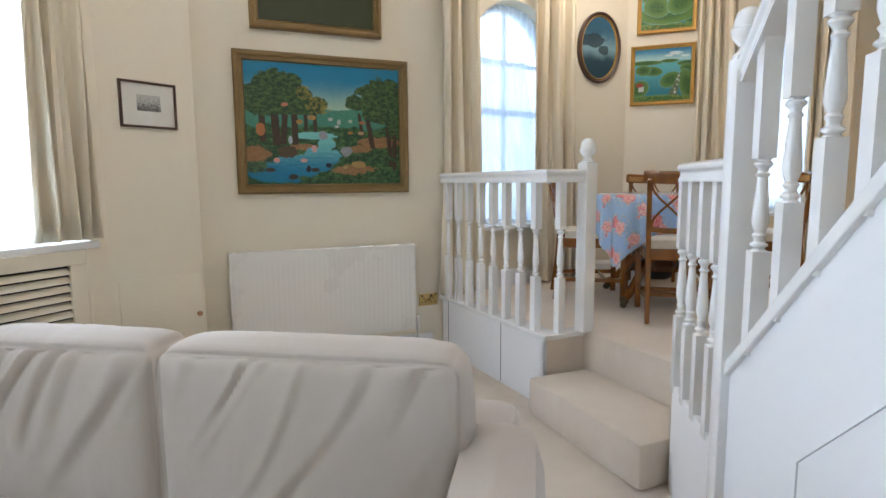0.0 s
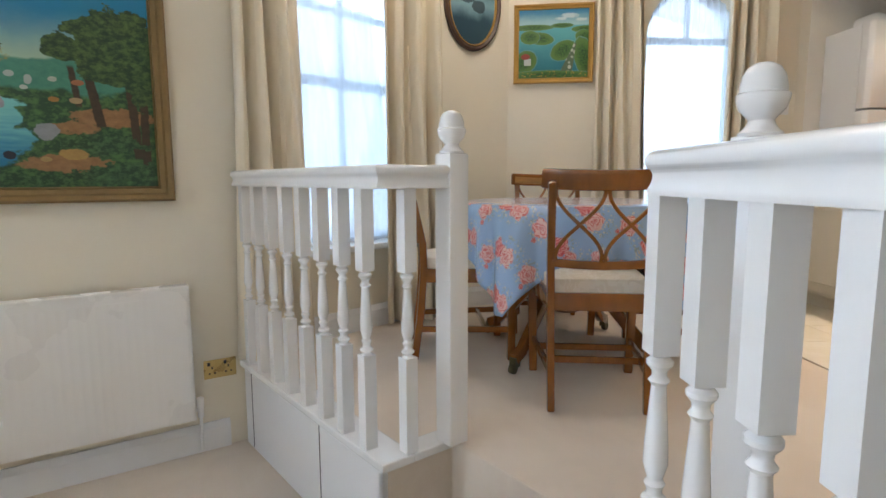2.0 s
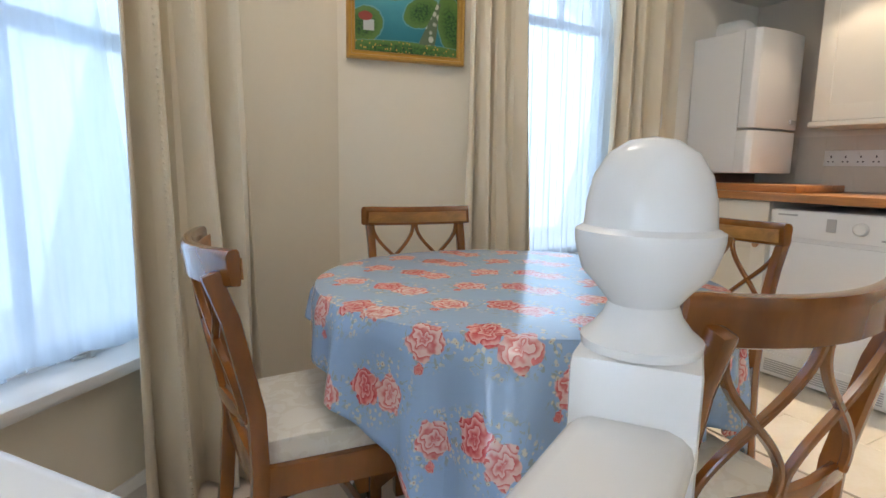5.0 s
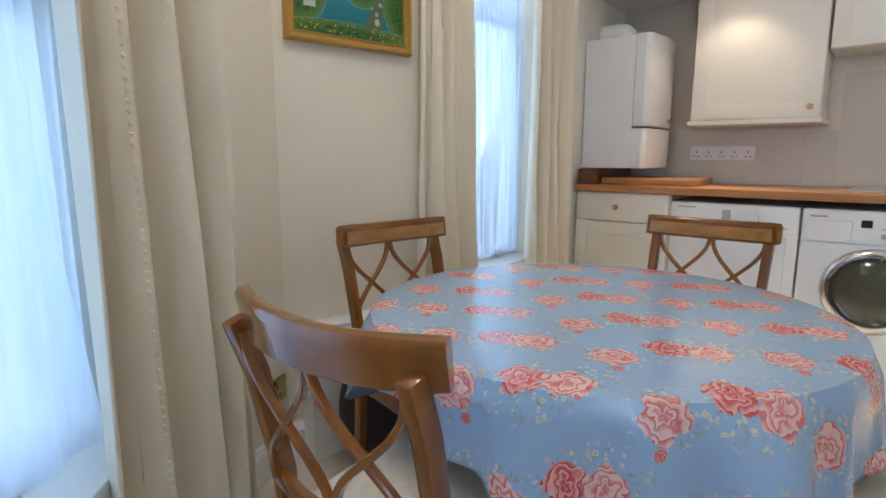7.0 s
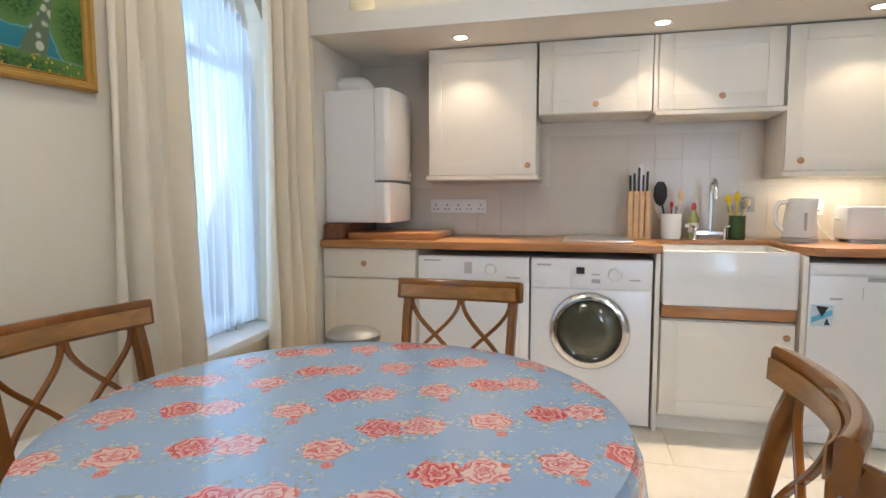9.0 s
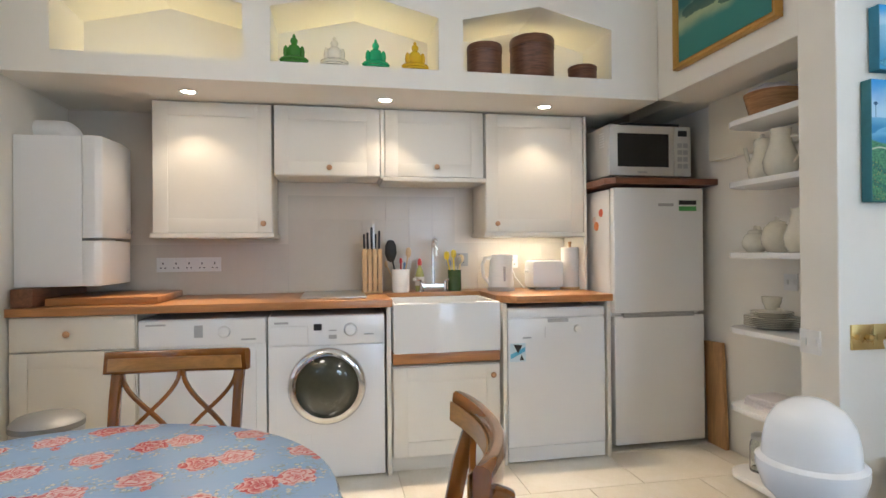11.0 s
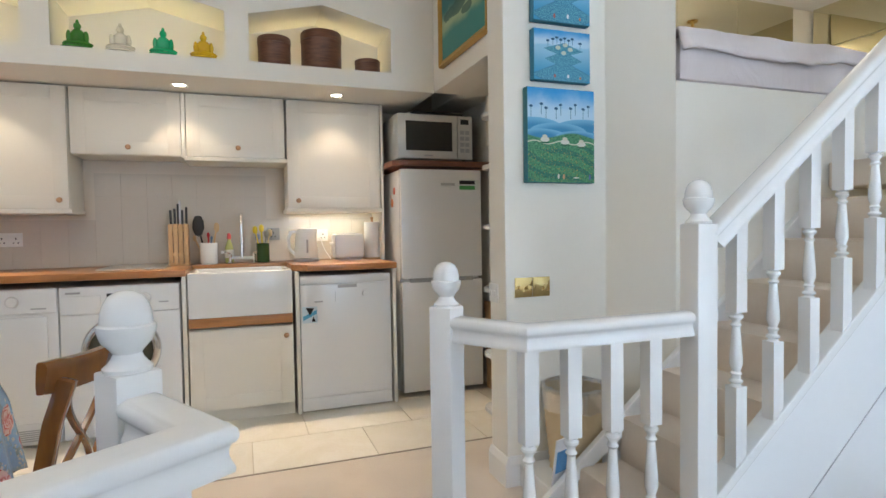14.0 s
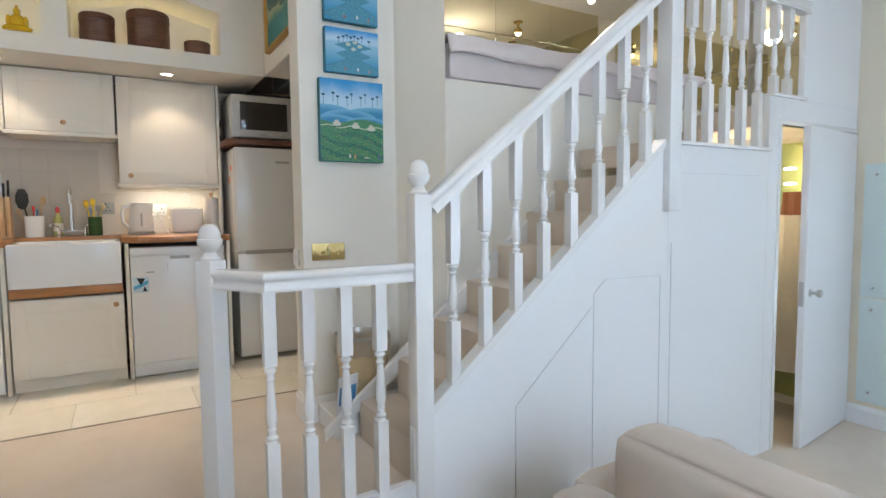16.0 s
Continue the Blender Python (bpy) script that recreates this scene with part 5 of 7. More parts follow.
part("porthole_glass", bm, varied("dark_porthole_glass", (0.065, 0.067, 0.045), 0.05, 6, 40, 0.4, Coat_Weight=0.6), wash, "dark domed porthole glass")
bm = bmesh.new()
box(bm, (0.002, 0.38, 0.13), (0.006, 0.55, 0.245))
part("filter_flap", bm, WHITE, wash, bevel=0.002)

# dishwasher
dish, w = appliance("dishwasher", 2.716, 3.296, 0.855, "white dishwasher with a small sticker on its door", "dishwasher")
bm = bmesh.new()
box(bm, (0, 0.004, 0.10), (0.014, w - 0.004, 0.80))
p = part("door", bm, WHITE, dish, bevel=0.005)
bm = bmesh.new()
box(bm, (-0.003, 0.225, 0.775), (0.004, 0.345, 0.795))
part("handle_recess", bm, GREY, p)
bars(p, [(0.44, 0.49, 0.69, 0.698), (0.36, 0.362, 0.69, 0.75)], -0.002)
bm = bmesh.new()
lathe(bm, [(0.022, 0), (0.020, 0.012), (0, 0.013)], 20, pose(0, 0.17, 0.735, 0, -90, 0))
part("dial", bm, PLASTIC, p)
bm = bmesh.new()
box(bm, (0.0, 0.004, 0.808), (0.014, w - 0.004, 0.85))
part("fascia", bm, WHITE, dish, bevel=0.003)
bm = bmesh.new()
box(bm, (0.004, 0.004, 0.012), (0.014, w - 0.004, 0.09))
part("plinth_panel", bm, WHITE, dish, bevel=0.003)
bm = bmesh.new()
box(bm, (-0.0016, 0.475, 0.565), (0.0, 0.565, 0.665))
st = part("sticker", bm, varied("sticker_paper", (0.60, 0.73, 0.80), 0.5), p, "white sticker with a blue band")
bm = bmesh.new()
prism(bm, [(0.478, 0.62), (0.478, 0.645), (0.562, 0.605), (0.562, 0.58)], -0.0026, -0.0016, "x")
part("sticker_band", bm, varied("sticker_blue", (0.10, 0.42, 0.65), 0.5), st)
bm = bmesh.new()
prism(bm, [(0.52, 0.61), (0.545, 0.66), (0.495, 0.655)], -0.0036, -0.0026, "x")
prism(bm, [(0.485, 0.572), (0.51, 0.572), (0.50, 0.605)], -0.0036, -0.0026, "x")
part("sticker_mark", bm, BLACK, st)

# worktop: three lengths round the sink
for y0, y1, x0, x1, lab in ((3.925, 5.712, 3.36, KB - 0.003, "long oiled hardwood worktop beside the sink"), (2.682, 3.335, 3.36, KB - 0.003, "short oiled hardwood worktop over the dishwasher"),
                        (3.335, 3.925, 3.80, KB - 0.003, "strip of hardwood worktop behind the sink")):
    bm = bmesh.new()
    if x0 < 3.5 and y0 < 3.0:
        prism(bm, [(x0, y0), (x1, y0), (x1, y1), (3.47, y1), (x0 + 0.01, y1 - 0.09)], 1.286, 1.326)
    else:
        box(bm, (x0, y0 + 0.0005, 1.286), (x1, y1 - 0.0005, 1.326))
    single("worktop", bm, WORKTOP, lab, "worktop", 0.005, group="worktops")
# sink
sink = thing("sink", "deep white glazed ceramic farmhouse sink", "sink", pose(XK - 0.025, 3.63, 1.035))
bm = bmesh.new()
hw, d, h = 0.292, 0.43, 0.268
outer = [(0, -hw), (d, -hw), (d, hw), (0, hw)]
inner = [(0.03, -hw + 0.03), (d - 0.03, -hw + 0.03), (d - 0.03, hw - 0.03), (0.03, hw - 0.03)]
o0, o1 = [bm.verts.new((*q, 0)) for q in outer], [bm.verts.new((*q, h)) for q in outer]
i1, i0 = [bm.verts.new((*q, h)) for q in inner], [bm.verts.new((*q, 0.05)) for q in inner]
bm.faces.new(o0)
bm.faces.new(i0)
for k in range(4):
    n_ = (k + 1) % 4
    for lo, hi in ((o0, o1), (o1, i1), (i1, i0)):
        bm.faces.new((lo[k], lo[n_], hi[n_], hi[k]))
part("basin", bm, PORCELAIN, sink, bevel=0.029)
bm = bmesh.new()
lathe(bm, [(0.035, 0.061), (0.035, 0.064), (0.02, 0.066), (0, 0.066)], 20, pose(0.21, 0, 0))
part("drain", bm, CHROME, sink)
bm = bmesh.new()
box(bm, (XK - 0.005, 3.338, 0.978), (XK + 0.55, 3.922, 1.034))
single("sink_bearer", bm, WORKTOP, "hardwood bearer under the ceramic sink", "bearer", 0.004)

# tap
tap = thing("tap", "chrome bridge tap with a swan neck", "tap", pose(3.87, 3.62, 1.327))
bm = bmesh.new()
for y in (-0.075, 0.075):
    lathe(bm, [(0.018, 0), (0.016, 0.008), (0.011, 0.012), (0.011, 0.045), (0.014, 0.05), (0.013, 0.06), (0, 0.062)], 16, pose(0, y, 0))
slab(bm, [(0, -0.075, 0.035), (0, 0.075, 0.035)], 0.016, 0.016)
part("bridge", bm, CHROME, tap)
bm = bmesh.new()
pts = [(0, 0, 0.03), (0, 0, 0.24)] + [(-0.055 + 0.055 * math.cos(a), 0.0, 0.26 + 0.065 * math.sin(a)) for a in [k * math.pi / 10 for k in range(11)]] + [(-0.11, 0, 0.22)]
sweep(bm, pts, circle(0.011, 12), up=(0, 1, 0))
part("spout", bm, CHROME, tap)
for y in (-0.075, 0.075):
    bm = bmesh.new()
    sweep(bm, [(0, y, 0.066), (-0.012, y * 1.25, 0.072), (-0.02, y * 1.55, 0.074)], circle(0.006, 8))
    part("lever", bm, CHROME, tap)
    bm = bmesh.new()
    lathe(bm, [(0.009, 0), (0.011, 0.012), (0.009, 0.018), (0, 0.019)], 12, pose(-0.02, y * 1.6, 0.066))
    part("lever_cap", bm, PORCELAIN, tap)

# hob
bm = bmesh.new()
box(bm, (3.50, 4.05, 1.327), (3.98, 4.40, 1.336))
single("hob", bm, STEEL, "flat steel hob lid set on the worktop", "hob", 0.003)

# wall cabinets
def wall_unit(y0, y1, z0, z1, label, knob_at, pelmet=False):
    w = y1 - y0
    u = thing("wall_cabinet", label, "cabinet", pose(3.70, y0, z0), group="kitchen wall cabinets")
    h = z1 - z0
    b = bmesh.new()
    box(b, (0.022, 0.001, 0.0), (KB - 3.70 - 0.002, w - 0.001, h))
    part("body", b, CAB, u, bevel=0.002)
    d = shaker("door", 0.003, w - 0.003, 0.003, h - 0.003, u)
    knob(d, *knob_at)
    if pelmet:
        b = bmesh.new()
        box(b, (-0.012, -0.012, -0.026), (0.31, w + 0.012, -0.001))
        part("pelmet", b, CAB, u, bevel=0.006)
    return u


wall_unit(4.56, 5.18, 1.685, 2.404, "tall cream wall cabinet beside the boiler", (0.045, 0.052), True)
wall_unit(3.955, 4.55, 2.01, 2.404, "short cream wall cabinet over the hob", (0.29, 0.045))
wall_unit(3.335, 3.93, 2.01, 2.404, "short cream wall cabinet over the sink", (0.29, 0.060), True)
wall_unit(2.697, 3.325, 1.685, 2.404, "tall cream wall cabinet over the toaster", (0.56, 0.052), True)
bm = bmesh.new()
box(bm, (3.70, 3.932, 2.0), (4.0, 3.953, 2.404))
single("cabinet_filler", bm, CAB, "narrow cream filler between two wall cabinets", "panel", 0.002)

# boiler
boiler = thing("boiler", "white wall-hung gas boiler with a rounded front", "boiler", pose(3.66, 5.72, 1.42))
bm = bmesh.new()
box(bm, (-0.21, -0.30, 0.0), (0.21, -0.003, 0.73))
part("case", bm, PLASTIC, boiler, bevel=0.006)
bm = bmesh.new()
pts = [(-0.21, -0.302), (-0.21, -0.36), (-0.19, -0.385), (0.0, -0.405), (0.19, -0.385), (0.21, -0.36), (0.21, -0.302)]
prism(bm, pts, 0.235, 0.735)
part("front_cover", bm, PLASTIC, boiler, bevel=0.006)
bm = bmesh.new()
prism(bm, [(x, y + 0.004) for x, y in pts], 0.0, 0.222)
flap = part("control_flap", bm, PLASTIC, boiler, bevel=0.006)
bm = bmesh.new()
box(bm, (0.10, -0.405, 0.265), (0.15, -0.392, 0.285))
part("badge", bm, GREY, boiler)
flue = thing("flue_pipe", "white elbow flue pipe above the boiler", "pipe", pose(3.68, 5.55, 2.15))
bm = bmesh.new()
sweep(bm, [(0, 0, 0.002)] + [(0, 0.058 - 0.058 * math.cos(a), 0.012 + 0.058 * math.sin(a)) for a in [k * math.pi / 16 for k in range(9)]] + [(0, 0.168, 0.07)], circle(0.050, 20), up=(1, 0, 0))
part("elbow", bm, PLASTIC, flue)
bm = bmesh.new()
lathe(bm, [(0.066, 0), (0.066, 0.02), (0.06, 0.024)], 20, pose(0, 0, 0.002))
part("collar", bm, PLASTIC, flue)
# boards under the boiler
bm = bmesh.new()
box(bm, (3.375, 5.60, 1.328), (3.95, 5.695, 1.415))
single("wooden_box", bm, wood("dark_teak", (0.17, 0.07, 0.035), 0.4, (2, 12, 12)), "dark hardwood box below the boiler", "box", 0.006)
bm = bmesh.new()
box(bm, (3.44, 5.08, 1.328), (3.90, 5.58, 1.365))
single("chopping_board", bm, WORKTOP, "thick hardwood chopping board on the worktop", "chopping board", 0.006)

# fridge with shelf and microwave
fridge = thing("fridge_freezer", "tall white fridge freezer with stickers on its side", "fridge", pose(3.46, 2.035, DECK))
bm = bmesh.new()
box(bm, (0.06, 0, 0.02), (0.55, 0.585, 1.535))
part("body", bm, WHITE, fridge, bevel=0.008)
for z0, z1 in ((0.03, 0.785), (0.80, 1.54)):
    bm = bmesh.new()
    box(bm, (0, 0.0, z0), (0.056, 0.585, z1))
    dd = part("door", bm, WHITE, fridge, bevel=0.012)
    bm = bmesh.new()
    zz = z1 - 0.004 if z0 < 0.1 else z0 - 0.004
    box(bm, (-0.004, 0.07, zz - 0.006), (0.03, 0.53, zz + 0.008))
    part("grip", bm, GREY, dd, bevel=0.003)
bars(fridge, [(0.20, 0.30, 1.43, 1.447)], -0.002)
bm = bmesh.new()
box(bm, (-0.002, 0.02, 1.40), (0.0, 0.17, 1.47))
st = part("energy_label", bm, varied("label_white", (0.7, 0.74, 0.68), 0.5), fridge, "small white and green label")
bm = bmesh.new()
box(bm, (-0.003, 0.05, 1.403), (-0.002, 0.165, 1.43))
part("label_bar", bm, varied("label_green", (0.08, 0.36, 0.10), 0.5), st)
bm = bmesh.new()
box(bm, (-0.003, 0.05, 1.44), (-0.002, 0.165, 1.465))
part("label_bar", bm, BLACK, st)
for z, x, col, r in ((1.40, 0.16, (0.70, 0.14, 0.08), 0.026), (1.32, 0.22, (0.75, 0.25, 0.08), 0.03), (1.36, 0.25, (0.7, 0.55, 0.5), 0.02)):
    bm = bmesh.new()
    lathe(bm, [(r, 0), (r * 0.9, 0.004), (0, 0.006)], 9, pose(x, 0.585, z, -90))
    part("magnet", bm, varied("magnet_paint", col, 0.4, 8, 60, 0.3), fridge)
bm = bmesh.new()
prism(bm, [(3.43, 1.955), (KB - 0.003, 1.955), (KB - 0.003, 2.672), (3.47, 2.672), (3.43, 2.62)], 1.957, 1.995)
single("fridge_shelf", bm, wood("dark_shelf_wood", (0.17, 0.065, 0.035), 0.35, (12, 1, 12)), "dark hardwood shelf over the fridge", "shelf", 0.006)
micro = thing("microwave", "silver-grey microwave oven on the shelf over the fridge", "microwave", pose(3.52, 2.07, 1.996))
SILVER = varied("silver_plastic", (0.62, 0.61, 0.57), 0.35, 3, 60, 0.04)
bm = bmesh.new()
box(bm, (0.012, 0, 0.02), (0.40, 0.545, 0.325))
part("body", bm, SILVER, micro, bevel=0.006)
bm = bmesh.new()
box(bm, (0, 0.118, 0.022), (0.014, 0.543, 0.323))
dd = part("door", bm, SILVER, micro, bevel=0.004)
bm = bmesh.new()
box(bm, (-0.003, 0.155, 0.075), (0.002, 0.49, 0.275))
part("window", bm, varied("microwave_window", (0.03, 0.03, 0.028), 0.12), dd, bevel=0.001)
bm = bmesh.new()
box(bm, (-0.003, 0.30, 0.038), (0.0, 0.36, 0.048))
part("label_bar", bm, GREY, dd)
bm = bmesh.new()
box(bm, (0.001, 0.003, 0.022), (0.014, 0.114, 0.323))
cp = part("control_panel", bm, SILVER, micro, bevel=0.003)
bm = bmesh.new()
box(bm, (-0.001, 0.03, 0.265), (0.003, 0.09, 0.30))
part("display", bm, BLACK, cp)
for k in range(8):
    bm = bmesh.new()
    box(bm, (-0.0005, 0.025 + 0.038 * (k % 2), 0.07 + 0.042 * (k // 2)), (0.003, 0.056 + 0.038 * (k % 2), 0.098 + 0.042 * (k // 2)))
    part("button", bm, GREY, cp, bevel=0.001)
for k in range(6):
    bm = bmesh.new()
    box(bm, (0.06, 0.5435, 0.20 + 0.016 * k), (0.12, 0.5465, 0.208 + 0.016 * k))
    part("vent_slot", bm, PLASTIC, micro)
for x in (0.05, 0.35):
    for y in (0.05, 0.49):
        bm = bmesh.new()
        lathe(bm, [(0.015, 0), (0.013, 0.02)], 10, pose(x, y, 0))
        part("foot", bm, BLACK, micro)
bm = bmesh.new()
box(bm, (3.56, 2.12, 2.322), (3.86, 2.50, 2.345))
single("tray", bm, BLACK, "black oven tray lying on the microwave", "tray", 0.008)

plug = thing("power_plug", "black plug and lead in the wall beside the microwave", "plug", pose(KB, 2.645, 2.17))
bm = bmesh.new()
box(bm, (-0.055, -0.024, -0.026), (-0.001, 0.024, 0.026))
part("plug_body", bm, BLACK, plug, bevel=0.008)
bm = bmesh.new()
sweep(bm, [(-0.04, 0, -0.025), (-0.045, -0.003, -0.07), (-0.03, -0.02, -0.12), (-0.02, -0.05, -0.165)], circle(0.004, 6), up=(0, 1, 0.2))
part("lead", bm, BLACK, plug)

# splashback tiles behind the toaster side, sockets
tiles = thing("splashback", "stone grey glazed tile splashback below the wall cabinets", "splashback", kind="structure")
b_ = bmesh.new()
box(b_, (0, -0.0746, -0.0746), (0.007, 0.0746, 0.0746))
tm = mesh_of("tile", b_, varied("stone_glazed_tile", (0.62, 0.565, 0.485), 0.24, 3, 40, 0.04), 0.0, False)
for i in range(20):
    y = 2.775 + 0.15 * i
    for k in range(4 if 3.40 < y < 4.50 else 2):
        part("tile", tm, None, tiles, m=pose(KB - 0.008, y, 1.402 + 0.15 * k))
plate("wall_socket", 0.36, 0.085, pose(KB - 0.009, 5.25, 1.465, 0, 0, -90), PLASTIC, "socket", "row of white plastic sockets above the worktop", "socket")
plate("wall_socket", 0.145, 0.085, pose(KB - 0.009, 3.17, 1.46, 0, 0, -90), PLASTIC, "socket", "white double socket behind the toaster", "socket")
plate("wall_socket", 0.085, 0.085, pose(KB - 0.009, 3.45, 1.475, 0, 0, -90), varied("steel_plate", (0.35, 0.35, 0.34), 0.4), "socket", "grey metal socket plate above the sink", "socket")
plate("fused_switch", 0.05, 0.12, pose(3.20, 5.742, 1.66, 0, 0, 3), PLASTIC, "rocker", "white plastic heating control on the wall strip", "switch")
plate("light_switch", 0.085, 0.085, pose(2.94, 1.95, 1.36, 0, 0, 180), PLASTIC, "rocker", "white plastic switch behind the crockery shelves", "switch")
plate("light_switch", 0.085, 0.085, pose(2.215, 2.55, 1.20, 0, 0, 180), PLASTIC, "rocker", "white plastic switch on the pillar's edge", "switch")

# downlights in the bulkhead
for y in (4.95, 3.94, 3.02):
    dl = thing("downlight", "round recessed downlight in the bulkhead", "lamp", pose(3.52, y, 2.408), group="downlights")
    bm = bmesh.new()
    lathe(bm, [(0.036, 0.004), (0.044, 0.0), (0.048, -0.004), (0.046, -0.007), (0.036, -0.004)], 24, caps=False)
    part("bezel", bm, CHROME, dl)
    bm = bmesh.new()
    lathe(bm, [(0, -0.0035), (0.035, -0.0035), (0.035, -0.001), (0, -0.001)], 24)
    part("lens", bm, SPOTGLOW, dl, "glowing lamp lens")

# ---- things on the worktop ----
Z = 1.327
kb = thing("knife_block", "slatted beech knife block with black-handled knives", "knife block", pose(3.84, 4.00, Z))
bm = bmesh.new()
box(bm, (-0.06, -0.062, 0.0), (0.06, 0.062, 0.012))
part("base", bm, BLOCK, kb, bevel=0.003)
for k in range(4):
    bm = bmesh.new()
    box(bm, (-0.05, -0.058 + 0.030 * k, 0.012), (0.05, -0.033 + 0.030 * k, 0.265))
    part("slat", bm, BLOCK, kb, bevel=0.003)
for z in (0.06, 0.215):
    bm = bmesh.new()
    box(bm, (-0.045, -0.057, z), (0.045, 0.057, z + 0.02))
    part("cross_slat", bm, BLOCK, kb)
for k, (y, hh) in enumerate(((-0.045, 0.12), (-0.022, 0.10), (0.0, 0.14), (0.022, 0.11), (0.044, 0.10), (-0.01, 0.16))):
    bm = bmesh.new()
    slab(bm, [(0.02 - 0.012 * (k % 3), y, 0.255), (0.018 - 0.012 * (k % 3), y * 1.05, 0.255 + hh)], 0.013, 0.022, (1, 0, 0))
    part("knife_handle", bm, STEEL if k == 5 else BLACK, kb, bevel=0.003)

cr = thing("utensil_crock", "white ceramic crock holding cooking utensils", "crock", pose(3.85, 3.825, Z))
bm = bmesh.new()
lathe(bm, [(0, 0.0), (0.048, 0), (0.054, 0.01), (0.056, 0.13), (0.059, 0.14), (0.053, 0.14), (0.05, 0.02), (0, 0.02)], 28)
part("pot", bm, PORCELAIN, cr)
for x, y, hh, col, r, lab in ((0.0, 0.035, 0.25, (0.02, 0.02, 0.02), 0.046, "black plastic slotted turner"), (0.01, -0.03, 0.24, (0.62, 0.42, 0.22), 0.022, "pale wooden spoon"),
                              (-0.01, 0.0, 0.19, (0.5, 0.03, 0.03), 0.012, "red spatula handle"), (0.02, 0.05, 0.17, (0.62, 0.44, 0.24), 0.014, "pale wooden spatula"), (-0.02, -0.012, 0.17, (0.15, 0.25, 0.4), 0.010, "blue utensil handle")):
    bm = bmesh.new()
    e = Vector((x * 1.6, y * 1.7, hh))
    sweep(bm, [(x * 0.4, y * 0.4, 0.02), tuple(e)], circle(0.005, 8), up=(1, 0, 0))
    for v in lathe(bm, [(0, -1), (0.6, -0.8), (1, -0.2), (0.9, 0.5), (0.5, 0.95), (0, 1)], 12):
        v.co = e + Vector((v.co.x * r * 0.3, v.co.y * r * 0.8, v.co.z * r * 1.5))
    part("utensil", bm, varied("utensil_colour", col, 0.45, 6, 60, 0.1), cr, lab)

soap = thing("soap_bottle", "clear soap bottle with a red cap by the tap", "bottle", pose(3.90, 3.70, Z))
bm = bmesh.new()
lathe(bm, [(0, 0), (0.026, 0), (0.028, 0.02), (0.027, 0.10), (0.018, 0.135), (0.010, 0.15), (0.010, 0.16)], 20)
part("bottle", bm, varied("yellow_green_soap", (0.42, 0.44, 0.16), 0.15), soap)
bm = bmesh.new()
lathe(bm, [(0.013, 0.16), (0.014, 0.18), (0.009, 0.20), (0, 0.205)], 14)
part("cap", bm, varied("red_cap", (0.60, 0.06, 0.05), 0.35), soap, "red plastic cap")
bm = bmesh.new()
lathe(bm, [(0.0285, 0.035), (0.0288, 0.09)], 20)
bmesh.ops.delete(bm, geom=[f for f in bm.faces if len(f.verts) > 4], context="FACES_ONLY")
part("label", bm, varied("paper_label", (0.7, 0.68, 0.6), 0.6, 20, 120, 0.2), soap, "pale paper label")

bj = thing("brush_jar", "dark green glass jar full of washing-up brushes", "jar", pose(3.87, 3.485, Z))
bm = bmesh.new()
lathe(bm, [(0, 0), (0.040, 0), (0.043, 0.01), (0.042, 0.12), (0.044, 0.13), (0.040, 0.13), (0.038, 0.012), (0, 0.012)], 24)
part("jar", bm, varied("dark_green_glass", (0.03, 0.08, 0.025), 0.12), bj)
for k, (x, y, hh, col) in enumerate(((0, 0.03, 0.22, (0.75, 0.55, 0.03)), (0.01, -0.03, 0.20, (0.70, 0.55, 0.30)), (-0.01, 0.005, 0.23, (0.8, 0.6, 0.05)), (0.015, 0.02, 0.17, (0.30, 0.36, 0.55)), (-0.01, -0.015, 0.19, (0.35, 0.33, 0.28)))):
    bm = bmesh.new()
    e = Vector((x * 1.5, y * 1.6, hh))
    sweep(bm, [(x * 0.3, y * 0.3, 0.02), tuple(e)], circle(0.005, 8), up=(1, 0, 0))
    for v in lathe(bm, [(0, -1), (0.7, -0.7), (1, 0), (0.8, 0.7), (0, 1)], 10):
        v.co = e + Vector((v.co.x * 0.014, v.co.y * 0.018, v.co.z * 0.028))
    part("brush", bm, varied("brush_colour", col, 0.5, 8, 90, 0.15), bj)

ket = thing("kettle", "white plastic jug kettle on its base", "kettle", pose(3.80, 3.205, Z))
bm = bmesh.new()
lathe(bm, [(0, 0), (0.085, 0), (0.086, 0.018), (0.07, 0.022), (0, 0.022)], 28)
part("base", bm, GREY, ket)
bm = bmesh.new()
vs = lathe(bm, [(0, 0.024), (0.078, 0.024), (0.080, 0.05), (0.070, 0.15), (0.062, 0.205), (0.055, 0.222), (0, 0.226)], 32)
for v in vs:
    if v.co.z > 0.16 and v.co.y < -0.04:
        v.co.y -= 0.02 * (v.co.z - 0.16) / 0.06
part("jug", bm, PLASTIC, ket)
bm = bmesh.new()
sweep(bm, [(0, 0.055, 0.205), (0, 0.10, 0.20), (0, 0.118, 0.16), (0, 0.112, 0.09), (0, 0.078, 0.05)], circle(0.011, 10, 0.013), up=(1, 0, 0))
part("handle", bm, PLASTIC, ket)
bm = bmesh.new()
box(bm, (-0.081, -0.006, 0.06), (-0.070, 0.006, 0.15))
part("water_gauge", bm, GREY, ket)

